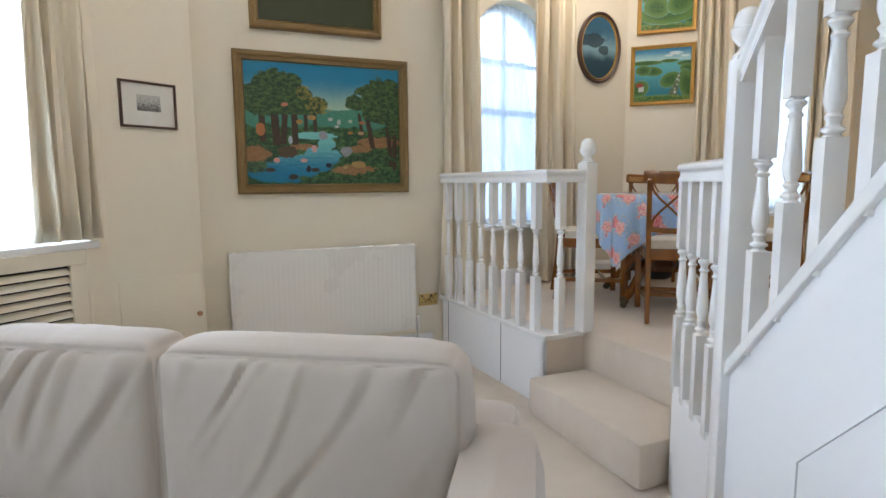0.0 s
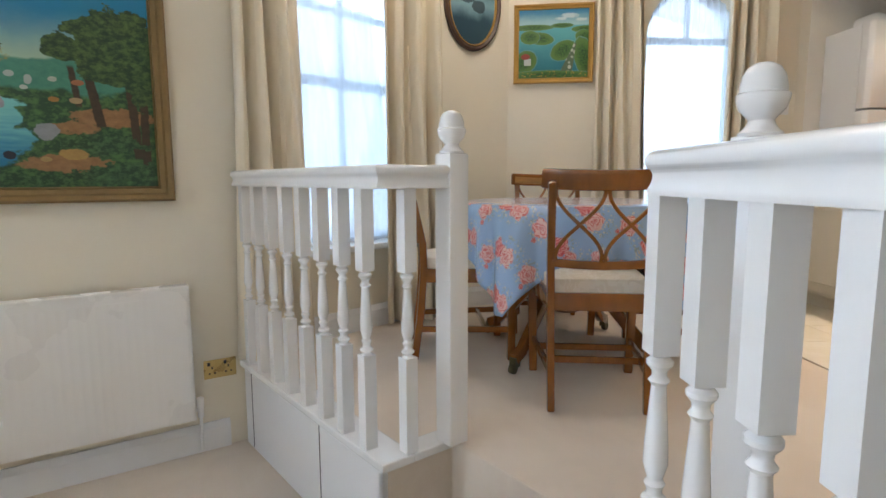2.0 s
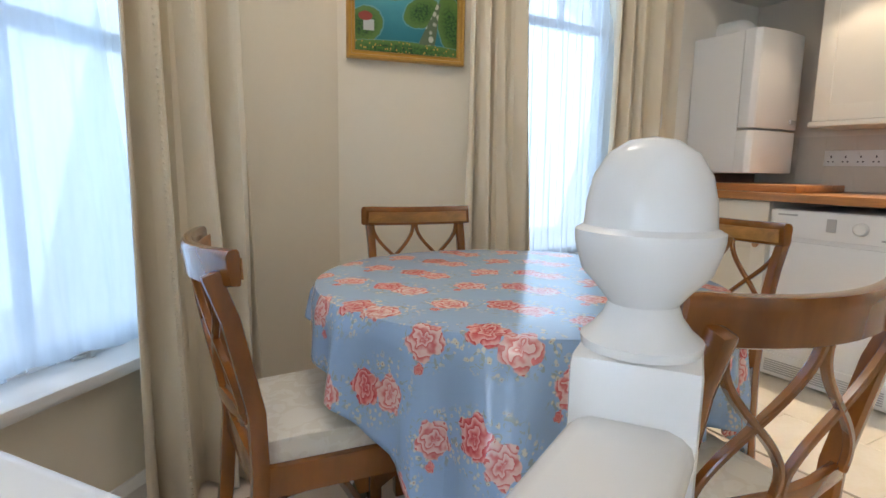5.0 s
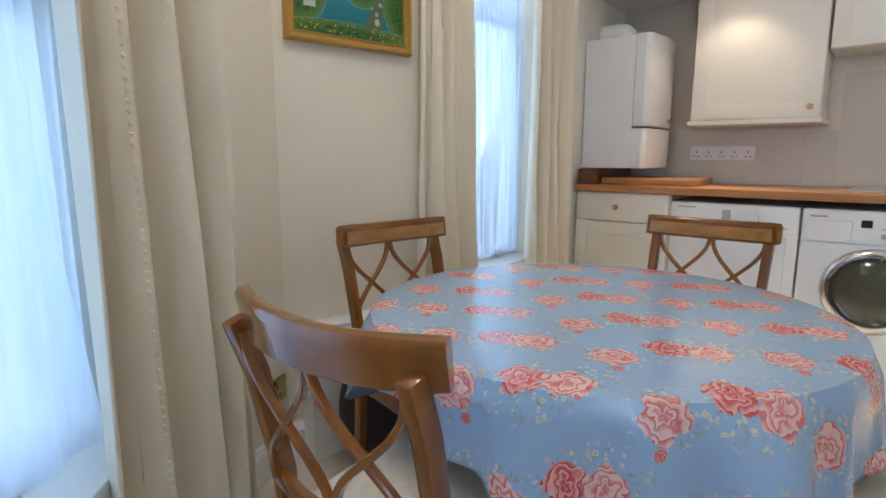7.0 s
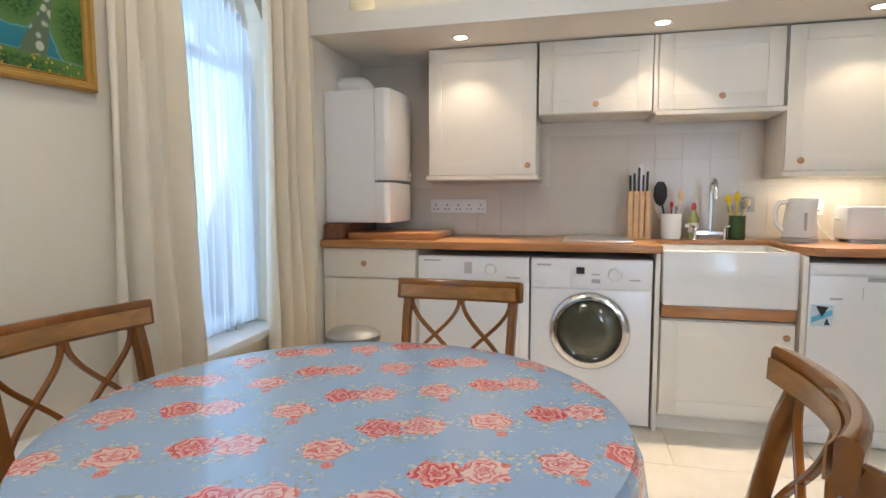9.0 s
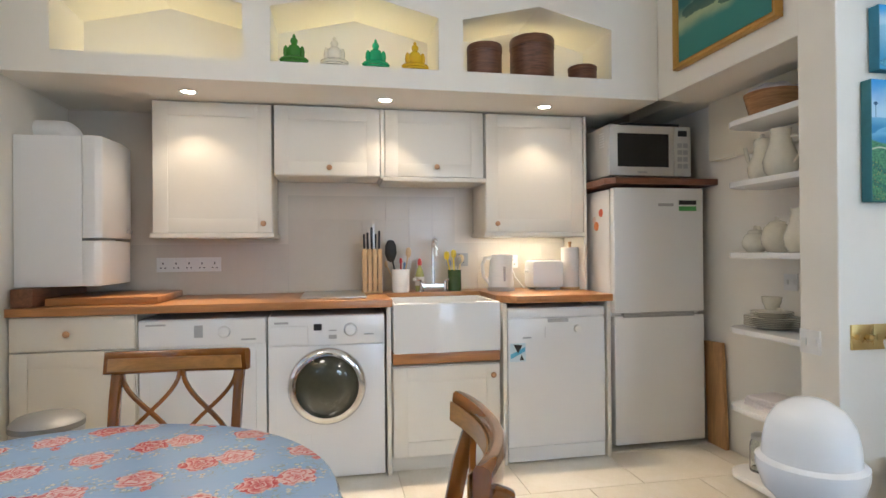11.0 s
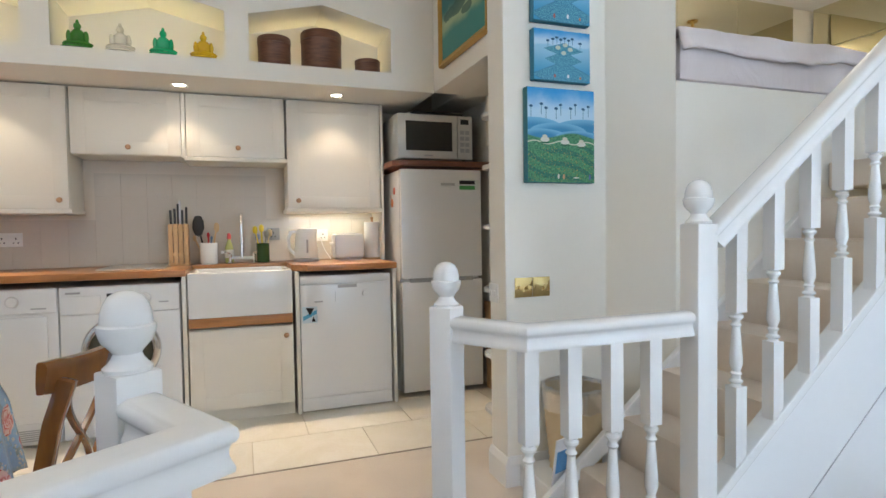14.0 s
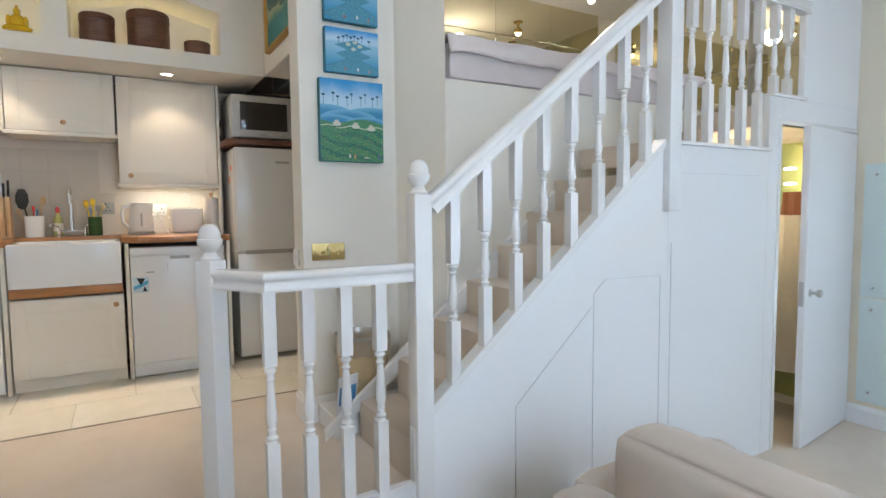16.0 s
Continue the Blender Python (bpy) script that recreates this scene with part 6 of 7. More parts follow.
toa = thing("toaster", "white plastic two-slice toaster", "toaster", pose(3.82, 2.915, Z))
bm = bmesh.new()
box(bm, (-0.085, -0.105, 0.012), (0.085, 0.105, 0.185))
part("body", bm, PLASTIC, toa, bevel=0.03)
for x in (-0.03, 0.03):
    bm = bmesh.new()
    box(bm, (x - 0.012, -0.075, 0.1845), (x + 0.012, 0.075, 0.1865))
    part("slot", bm, BLACK, toa)
bm = bmesh.new()
box(bm, (-0.02, 0.104, 0.11), (0.02, 0.125, 0.125))
part("lever", bm, PLASTIC, toa, bevel=0.004)
for x in (-0.06, 0.06):
    bm = bmesh.new()
    box(bm, (x - 0.015, -0.08, 0), (x + 0.015, 0.08, 0.014))
    part("foot", bm, GREY, toa)
cable = thing("power_cable", "white cables from the kettle and toaster to the socket", "cable", pose(0, 0, 0))
for pts in ([(3.93, 3.10, 1.49), (3.96, 3.08, 1.46), (3.95, 3.06, 1.40), (3.90, 3.03, 1.345), (3.86, 3.03, 1.333)], [(3.99, 3.13, 1.49), (3.95, 3.14, 1.47), (3.94, 3.13, 1.38), (3.90, 3.14, 1.333), (3.85, 3.16, 1.333)]):
    bm = bmesh.new()
    sweep(bm, pts, circle(0.0035, 6), up=(0.3, 1, 0.2))
    part("lead", bm, PLASTIC, cable)

rol = thing("kitchen_roll", "white kitchen roll on a wooden stand", "kitchen roll", pose(3.82, 2.737, Z))
bm = bmesh.new()
lathe(bm, [(0, 0), (0.065, 0), (0.065, 0.012), (0, 0.012)], 28)
part("base", bm, BLOCK, rol)
bm = bmesh.new()
lathe(bm, [(0.02, 0.014), (0.056, 0.014), (0.0565, 0.14), (0.056, 0.265), (0.02, 0.265)], 32)
part("paper_roll", bm, fabric("quilted_paper", (0.80, 0.78, 0.74), 90, 0.03), rol)
bm = bmesh.new()
lathe(bm, [(0.008, 0.265), (0.008, 0.285), (0.012, 0.29), (0.010, 0.30), (0, 0.302)], 12)
part("finial", bm, KNOB, rol)

# things behind and beside
bm = bmesh.new()
box(bm, (0, -0.012, 0), (0.16, 0.012, 0.62), pose(3.33, 1.985, DECK + 0.002, 0, 3, 0))
single("folded_board", bm, PLANKWOOD, "pine board leaning beside the fridge", "board", 0.004)
bin_ = thing("pedal_bin", "steel pedal bin with a black lid by the window", "bin", pose(2.98, 5.36, DECK))
bm = bmesh.new()
lathe(bm, [(0, 0), (0.125, 0), (0.128, 0.01), (0.128, 0.47), (0.122, 0.48)], 32)
part("drum", bm, STEEL, bin_)
bm = bmesh.new()
lathe(bm, [(0.131, 0.482), (0.131, 0.505), (0.11, 0.525), (0, 0.54)], 32)
part("lid", bm, varied("dull_bin_lid", (0.30, 0.30, 0.29), 0.55, 3, 60, 0.08, metal=0.6), bin_)
bm = bmesh.new()
box(bm, (-0.04, -0.16, 0.012), (0.04, -0.12, 0.024))
part("pedal", bm, BLACK, bin_, bevel=0.003)

# statuettes and lacquer boxes in the niches
for y, col, lab, rough in ((4.411, (0.05, 0.22, 0.03), "small dark green glass seated statuette", 0.12), (4.211, (0.78, 0.74, 0.62), "small clear glass seated statuette", 0.08),
                           (4.001, (0.015, 0.42, 0.17), "small emerald green glass seated statuette", 0.1), (3.795, (0.72, 0.46, 0.02), "small amber yellow glass seated statuette", 0.1)):
    bm = bmesh.new()
    lathe(bm, [(0, 0), (0.058, 0), (0.060, 0.006), (0.052, 0.012), (0, 0.012)], 20)
    for sx, sy, sz, cx, cy, cz in ((0.035, 0.055, 0.017, 0, 0, 0.025), (0.020, 0.028, 0.036, 0.005, 0, 0.062), (0.014, 0.014, 0.017, 0.002, 0, 0.108), (0.006, 0.006, 0.012, 0.004, 0, 0.128),
                                   (0.012, 0.010, 0.030, 0, 0.030, 0.058), (0.012, 0.010, 0.030, 0, -0.030, 0.058)):
        r = bmesh.ops.create_uvsphere(bm, u_segments=12, v_segments=8, radius=1)
        for v in r["verts"]:
            v.co = Vector((v.co.x * sx + cx, v.co.y * sy + cy, v.co.z * sz + cz))
    single("statuette", bm, varied("statuette_glass", col, rough, 10, 60, 0.15), lab, "statuette", m=pose(3.362, y, 2.5165) @ Matrix.Diagonal((1.3, 1.33, 1.16, 1)), group="statuettes")
for y, r, hh, lab in ((3.405, 0.096, 0.190, "dark red-brown lacquered round box with a lid"), (3.122, 0.124, 0.258, "large dark red-brown lacquered round box"), (2.84, 0.080, 0.092, "low dark lacquered round box")):
    t = thing("lacquer_box", lab, "box", pose(3.315 + r, y, 2.5165), group="lacquer boxes")
    bm = bmesh.new()
    lathe(bm, [(0, 0), (r * 0.98, 0), (r, 0.006), (r * 0.985, 0.012), (r * 0.985, hh * 0.7), (r, hh * 0.71)], 36)
    part("body", bm, DARKWOOD, t)
    bm = bmesh.new()
    lathe(bm, [(r * 1.01, hh * 0.715), (r * 1.01, hh * 0.88), (r * 0.97, hh * 0.92), (r * 0.5, hh * 0.985), (0, hh)], 36)
    part("lid", bm, DARKWOOD, t)

# ---- crockery shelves by the pillar ----
SH = (2.215, 1.91, 1.556, 1.18, 0.79, 0.455)
for z in SH:
    bm = bmesh.new()
    x1 = 3.02
    pts = [(2.222, 1.952), (x1, 1.952)] + [(x1 - 0.10 + 0.10 * math.cos(a), 2.14 + 0.12 * math.sin(a)) for a in [k * math.pi / 12 for k in range(7)]] + [(2.222, 2.26)]
    prism(bm, pts, z - 0.028, z)
    single("crockery_shelf", bm, GLOSS, "white painted shelf with a rounded end", "shelf", 0.005, group="crockery shelves")
CHINA = varied("floral_cream_china", (0.74, 0.70, 0.58), 0.16, 30, 90, 0.12)


def pot(x, y, z, prof, lab, cat, handle=0.0, spout=0.0, lid=None):
    t = thing(cat.replace(" ", "_"), lab, cat, pose(x, y, z + 0.0015))
    b = bmesh.new()
    lathe(b, prof, 24)
    part("body", b, CHINA, t)
    h = prof[-1][1]
    if handle:
        b = bmesh.new()
        r = max(p[0] for p in prof)
        sweep(b, [(-r * 0.8, 0.0, h * 0.8), (-r - handle, 0, h * 0.75), (-r - handle * 1.1, 0, h * 0.45), (-r * 0.9, 0, h * 0.25)], circle(0.006, 8), up=(0, 1, 0))
        part("handle", b, CHINA, t)
    if spout:
        b = bmesh.new()
        sweep(b, [(r * 0.7, 0, h * 0.35), (r + spout * 0.6, 0, h * 0.6), (r + spout, 0, h * 0.95)], circle(0.010, 8), up=(0, 1, 0))
        part("spout", b, CHINA, t)
    if lid:
        b = bmesh.new()
        lathe(b, [(lid, h), (lid * 0.9, h + 0.012), (0.008, h + 0.022), (0.010, h + 0.034), (0, h + 0.04)], 20)
        part("lid", b, CHINA, t)
    return t


TALL = [(0, 0), (0.045, 0), (0.065, 0.03), (0.07, 0.07), (0.045, 0.14), (0.038, 0.18), (0.042, 0.20)]
ROUND = [(0, 0), (0.035, 0), (0.058, 0.025), (0.062, 0.05), (0.05, 0.085), (0.035, 0.095)]
CUP = [(0, 0), (0.025, 0), (0.030, 0.008), (0.042, 0.04), (0.045, 0.065), (0.042, 0.065), (0.036, 0.03), (0, 0.012)]
pot(2.91, 2.10, SH[1], TALL, "cream patterned china coffee pot with a lid", "coffee pot", 0.04, 0.05, 0.04)
pot(2.75, 2.14, SH[1], [(r * 1.1, z * 1.15) for r, z in TALL], "tall cream patterned china jug", "jug", 0.04)
pot(2.93, 2.13, SH[2], ROUND, "small lidded cream china sugar bowl", "sugar bowl", 0.0, 0.0, 0.035)
pot(2.80, 2.12, SH[2], [(r * 1.15, z * 1.4) for r, z in ROUND], "round cream patterned china teapot", "teapot", 0.04, 0.05, 0.04)
pot(2.64, 2.14, SH[2], TALL, "cream patterned china milk jug", "jug", 0.03)
for k in range(9):
    bm = bmesh.new()
    r = 0.125 - (0.03 if k > 5 else 0)
    lathe(bm, [(0, 0), (r * 0.6, 0), (r * 0.7, 0.004), (r, 0.014), (r * 0.99, 0.016), (r * 0.65, 0.008), (0, 0.006)], 32)
    single("plate", bm, CHINA, "cream patterned china plate in a stack", "plate", m=pose(2.86, 2.10, SH[3] + 0.0015 + 0.0085 * k), group="stacked plates")
pot(2.86, 2.10, SH[3] + 0.090, CUP, "cream china cup on the stack of plates", "cup", 0.02)
bk = thing("bread_basket", "small wooden trug basket with folded cloths on the top shelf", "basket", pose(2.84, 2.10, SH[0] + 0.0015))
bm = bmesh.new()
lathe(bm, [(0, 0), (0.10, 0), (0.13, 0.12), (0.122, 0.12), (0.094, 0.01), (0, 0.01)], 24)
part("basket", bm, wood("chip_basket", (0.36, 0.19, 0.08), 0.6, (2, 2, 20)), bk)
bm = bmesh.new()
bmesh.ops.create_icosphere(bm, subdivisions=3, radius=1)
for v in bm.verts:
    v.co = Vector((v.co.x * 0.12, v.co.y * 0.12, 0.125 + v.co.z * 0.03 + 0.02 * noise.noise(v.co * 2.5)))
part("cloth", bm, LINEN, bk)
for k in range(3):
    bm = bmesh.new()
    box(bm, (-0.12 + 0.008 * k, -0.09, 0), (0.12 - 0.01 * k, 0.09, 0.018))
    single("folded_cloth", bm, LINEN, "folded white tea towel on a shelf", "tea towel", 0.007, m=pose(2.82, 2.11, SH[4] + 0.0015 + 0.0185 * k, 0, 0, 4 * k), group="folded cloths")
for x, hh, r in ((2.92, 0.16, 0.05), (2.82, 0.13, 0.045), (2.72, 0.18, 0.05)):
    g_ = thing("glass_jar", "clear glass storage jar on the lowest shelf", "jar", pose(x, 2.12, SH[5] + 0.0015), group="glass jars")
    bm = bmesh.new()
    lathe(bm, [(0, 0), (r, 0), (r * 1.02, 0.01), (r, hh * 0.8), (r * 0.8, hh), (r * 0.75, hh), (r * 0.94, hh * 0.78), (r * 0.95, 0.012), (0, 0.01)], 24)
    part("glass", bm, CLEARGLASS, g_)
    bm = bmesh.new()
    lathe(bm, [(r * 0.86, hh + 0.001), (r * 0.86, hh + 0.018), (r * 0.5, hh + 0.03), (0, hh + 0.032)], 20)
    part("lid", bm, STEEL, g_)

# waste basket with its bag on the plinth
wb = thing("waste_basket", "woven wicker waste basket lined with a clear bag", "basket", pose(1.915, 2.30, 0.5015))
bm = bmesh.new()
nz, na = 22, 60
rows = []
for k in range(nz + 1):
    z = 0.345 * k / nz
    r = 0.105 + 0.03 * k / nz
    rows.append([bm.verts.new(((r + 0.0035 * (1 if (i // 2 + k) % 2 else -1)) * math.cos(i * math.tau / na), (r + 0.0035 * (1 if (i // 2 + k) % 2 else -1)) * math.sin(i * math.tau / na), z)) for i in range(na)])
for a, b in zip(rows, rows[1:]):
    for i in range(na):
        bm.faces.new((a[i], a[(i + 1) % na], b[(i + 1) % na], b[i]))
bm.faces.new(rows[0][::-1])
part("wicker", bm, varied("wicker", (0.66, 0.50, 0.29), 0.6, 6, 90, 0.14, 0.3, 220), wb)
bm = bmesh.new()
rows = []
for k, (r, z) in enumerate(((0.105, 0.16), (0.125, 0.33), (0.130, 0.365), (0.142, 0.362), (0.143, 0.33), (0.141, 0.27))):
    rows.append([bm.verts.new(((r + 0.006 * noise.noise(Vector((i * 0.7, k * 1.3, 1)))) * math.cos(i * math.tau / 48), (r + 0.006 * noise.noise(Vector((i * 0.7, k * 1.3, 5)))) * math.sin(i * math.tau / 48), z + 0.012 * noise.noise(Vector((i * 0.5, k, 2))))) for i in range(48)])
for a, b in zip(rows, rows[1:]):
    for i in range(48):
        bm.faces.new((a[i], a[(i + 1) % 48], b[(i + 1) % 48], b[i]))
g = Graph("thin_clear_plastic")
tr = g.t.nodes.new("ShaderNodeBsdfTransparent")
gl = g.t.nodes.new("ShaderNodeBsdfGlossy")
gl.inputs["Roughness"].default_value = 0.15
mx = g.t.nodes.new("ShaderNodeMixShader")
mx.inputs[0].default_value = 0.5
for n_, i_ in ((tr, 1), (gl, 2)):
    g.t.links.new(n_.outputs[0], mx.inputs[i_])
g.t.links.new(mx.outputs[0], g.t.nodes["Material Output"].inputs[0])
part("bag", bm, g.m, wb, "crumpled clear plastic liner")
leaf = thing("leaflet", "folded white and blue leaflet leaning on the basket", "leaflet", pose(1.80, 2.44, 0.5015, 0, -8, 20))
bm = bmesh.new()
box(bm, (0, -0.06, 0), (0.006, 0.06, 0.20))
part("paper", bm, varied("leaflet_paper", (0.78, 0.78, 0.80), 0.5), leaf)
bm = bmesh.new()
box(bm, (-0.0015, -0.05, 0.06), (0.0, 0.05, 0.15))
part("printed_picture", bm, varied("leaflet_blue", (0.10, 0.32, 0.62), 0.4, 12, 60, 0.4), leaf)

# low boxed heater on the dining wall, a bag beside it, a bin by the print wall
heater = thing("low_cupboard", "low white boxed cupboard with a moulded top on the dining wall", "cupboard", on_wall(OV, W2B, 0.03, DECK))
bm = bmesh.new()
box(bm, (0.02, -0.085, 0.0), (0.62, -0.002, 0.45))
part("body", bm, CREAM2, heater, bevel=0.003)
bm = bmesh.new()
prism(bm, [(-0.11, 0.455), (-0.115, 0.475), (-0.105, 0.485), (-0.105, 0.495), (-0.002, 0.495), (-0.002, 0.4505), (-0.10, 0.4505)], 0.0, 0.64, "x")
part("top", bm, GLOSS, heater, bevel=0.003)
bm = bmesh.new()
bmesh.ops.create_icosphere(bm, subdivisions=4, radius=1)
for v in bm.verts:
    n_ = noise.noise(v.co * 2.2) * 0.10
    v.co = Vector((v.co.x * (0.20 + 0.03 * n_), v.co.y * 0.10, max(0.001, 0.215 + v.co.z * 0.235 + n_ * 0.06)))
single("bag", bm, fabric("black_nylon", (0.012, 0.012, 0.013), 160, 0.2, 0.4, 0.55), "soft black bag slumped against the low cupboard", "bag", m=pose(1.65, 5.565, DECK + 0.001, 0, 0, -12))
wbin = thing("waste_bin", "round waste bin with a dark liner behind the sofa", "bin", pose(-1.36, 3.28, 0))
bm = bmesh.new()
lathe(bm, [(0, 0.001), (0.10, 0.001), (0.125, 0.34), (0.130, 0.345), (0.120, 0.345), (0.096, 0.012), (0, 0.012)], 28)
part("drum", bm, varied("straw_bin", (0.55, 0.42, 0.22), 0.6), wbin)
bm = bmesh.new()
lathe(bm, [(0.121, 0.349), (0.118, 0.30), (0.10, 0.05), (0, 0.03)], 28, caps=False)
part("liner", bm, BLACK, wbin)

# ---- paintings ----
GILT = varied("antique_gilt_wood", (0.24, 0.155, 0.06), 0.42, 6, 70, 0.3, 0.2, 120, metal=0.35)
GOLD = varied("bright_gilt_wood", (0.52, 0.30, 0.07), 0.36, 6, 70, 0.25, 0.15, 120, metal=0.4)
DARKFRAME = wood("dark_walnut_frame", (0.075, 0.035, 0.02), 0.4, (3, 3, 3), 0.3)


def canvas_base(name):
    g = Graph(name)
    u, v, _ = g.sep(g.coord("UV"))
    uv = g.comb(u, v, 0.0)
    g.bump(g.noise(uv, 130, 2), 0.12, 0.003)
    return g, u, v, uv


def leafy(g, uv, u, v, cu, cv, ru, rv, scale=9.0, rough=0.5):
    """How far a point lies inside a ragged crown of leaves."""
    x = g.math("DIVIDE", g.math("SUBTRACT", u, cu), ru)
    y = g.math("DIVIDE", g.math("SUBTRACT", v, cv), rv)
    d = g.math("SQRT", g.math("ADD", g.math("MULTIPLY", x, x), g.math("MULTIPLY", y, y)))
    n = g.noise(uv, scale, 5, 0.65)
    return g.step(g.math("ADD", d, g.math("MULTIPLY", g.math("SUBTRACT", n, 0.5), 1.3)), 0.93, 1.0, 1.0, 0.0)


def band(g, x, c, w, soft=0.02):
    return g.step(g.math("ABSOLUTE", g.math("SUBTRACT", x, c)), w, g.math("ADD", w, soft) if isinstance(w, bpy.types.NodeSocket) else w + soft, 1.0, 0.0)


def forest_river():
    g, u, v, uv = canvas_base("forest_river_oil_paint")
    wob = g.math("SUBTRACT", g.noise(uv, 6, 4), 0.5)
    fine = g.noise(uv, 34, 4, 0.6)
    jit = g.math("SUBTRACT", g.noise(uv, 22, 3, 0.6), 0.5)

    def blob(cu, cv, ru, rv, ragged=0.5, turn=0.0):
        x = g.math("SUBTRACT", u, cu)
        y = g.math("SUBTRACT", v, cv)
        x = g.math("MULTIPLY_ADD", y, turn, x)
        x, y = g.math("DIVIDE", x, ru), g.math("DIVIDE", y, rv)
        d = g.math("SQRT", g.math("ADD", g.math("MULTIPLY", x, x), g.math("MULTIPLY", y, y)))
        return g.step(g.math("MULTIPLY_ADD", jit, ragged * 2.0, d), 0.86, 1.0, 1.0, 0.0)

    sky = g.mix(g.step(g.math("MULTIPLY_ADD", wob, 0.12, v), 0.56, 0.90), (0.38, 0.52, 0.34), (0.0, 0.18, 0.33))
    hill = g.mix(fine, (0.02, 0.15, 0.11), (0.07, 0.27, 0.18))
    col = g.mix(g.step(g.math("MULTIPLY_ADD", wob, 0.10, g.math("MULTIPLY_ADD", u, -0.06, v)), 0.59, 0.61), hill, sky)
    land = g.mix(g.step(g.math("MULTIPLY_ADD", wob, 0.5, fine), 0.40, 0.66), (0.010, 0.05, 0.018), (0.06, 0.15, 0.04))
    col = g.mix(g.step(g.math("MULTIPLY_ADD", wob, 0.18, v), 0.47, 0.50), land, col)
    earth = g.mix(fine, (0.13, 0.06, 0.02), (0.38, 0.20, 0.075))
    for cu, cv, ru, rv in ((0.86, 0.36, 0.16, 0.05), (0.72, 0.30, 0.10, 0.035), (0.70, 0.12, 0.16, 0.05), (0.05, 0.25, 0.10, 0.07), (0.36, 0.31, 0.13, 0.03)):
        col = g.mix(blob(cu, cv, ru, rv, 0.6), col, earth)
    # the stream comes from the middle distance and widens towards the lower left
    ripple = g.noise(g.scaled(uv, (5, 26, 1)), 2, 3)
    water = g.mix(g.step(g.math("MULTIPLY_ADD", ripple, 0.22, v), 0.20, 0.55), (0.0, 0.16, 0.30), (0.17, 0.50, 0.48))
    for cu, cv, ru, rv in ((0.42, 0.41, 0.15, 0.035), (0.50, 0.34, 0.06, 0.07), (0.47, 0.24, 0.13, 0.08), (0.34, 0.17, 0.22, 0.08), (0.22, 0.09, 0.24, 0.085)):
        col = g.mix(blob(cu, cv, ru, rv, 0.35), col, water)
    bank = (0.035, 0.022, 0.010)
    # trunks
    for cu, v0, v1, w, lean in ((0.10, 0.36, 0.62, 0.016, 0.0), (0.18, 0.33, 0.66, 0.021, 0.05), (0.235, 0.34, 0.62, 0.016, -0.06), (0.30, 0.34, 0.62, 0.017, 0.0), (0.37, 0.45, 0.60, 0.009, 0.0), (0.43, 0.45, 0.58, 0.009, 0.0),
                                (0.79, 0.32, 0.62, 0.014, 0.13), (0.73, 0.42, 0.60, 0.008, 0.1), (0.925, 0.16, 0.62, 0.013, 0.05), (0.965, 0.12, 0.60, 0.012, 0.0)):
        x = g.math("MULTIPLY_ADD", v, lean, u)
        t = g.math("MULTIPLY", band(g, g.math("MULTIPLY_ADD", jit, 0.015, x), cu + lean * (v0 + v1) / 2, w, 0.006), band(g, v, (v0 + v1) / 2, (v1 - v0) / 2, 0.02))
        col = g.mix(t, col, g.mix(fine, (0.012, 0.010, 0.006), (0.075, 0.04, 0.018)))
    dab = g.noise(uv, 30, 5, 0.7)
    lit = g.mix(g.step(dab, 0.36, 0.70), (0.006, 0.034, 0.012), (0.075, 0.145, 0.035))
    for cu, cv, ru, rv in ((0.20, 0.80, 0.17, 0.15), (0.08, 0.70, 0.12, 0.14), (0.30, 0.70, 0.13, 0.13), (0.20, 0.64, 0.17, 0.07), (0.42, 0.66, 0.10, 0.08), (0.88, 0.76, 0.16, 0.16), (0.78, 0.80, 0.08, 0.05), (0.70, 0.70, 0.075, 0.07), (0.86, 0.62, 0.12, 0.10), (0.97, 0.60, 0.08, 0.18)):
        col = g.mix(leafy(g, uv, u, v, cu, cv, ru, rv, 11), col, lit)
    gold = g.math("MULTIPLY", g.math("MAXIMUM", leafy(g, uv, u, v, 0.45, 0.66, 0.08, 0.08, 14), leafy(g, uv, u, v, 0.37, 0.76, 0.06, 0.06, 14)), g.step(dab, 0.42, 0.62))
    col = g.mix(g.math("MULTIPLY", gold, 0.7), col, (0.33, 0.23, 0.03))
    # undergrowth in the foreground
    for cu, cv, ru, rv in ((0.80, 0.22, 0.16, 0.06), (0.90, 0.06, 0.20, 0.07), (0.50, 0.04, 0.22, 0.035), (0.05, 0.14, 0.06, 0.05)):
        col = g.mix(blob(cu, cv, ru, rv, 0.9), col, g.mix(g.step(dab, 0.4, 0.66), (0.008, 0.04, 0.014), (0.06, 0.15, 0.05)))
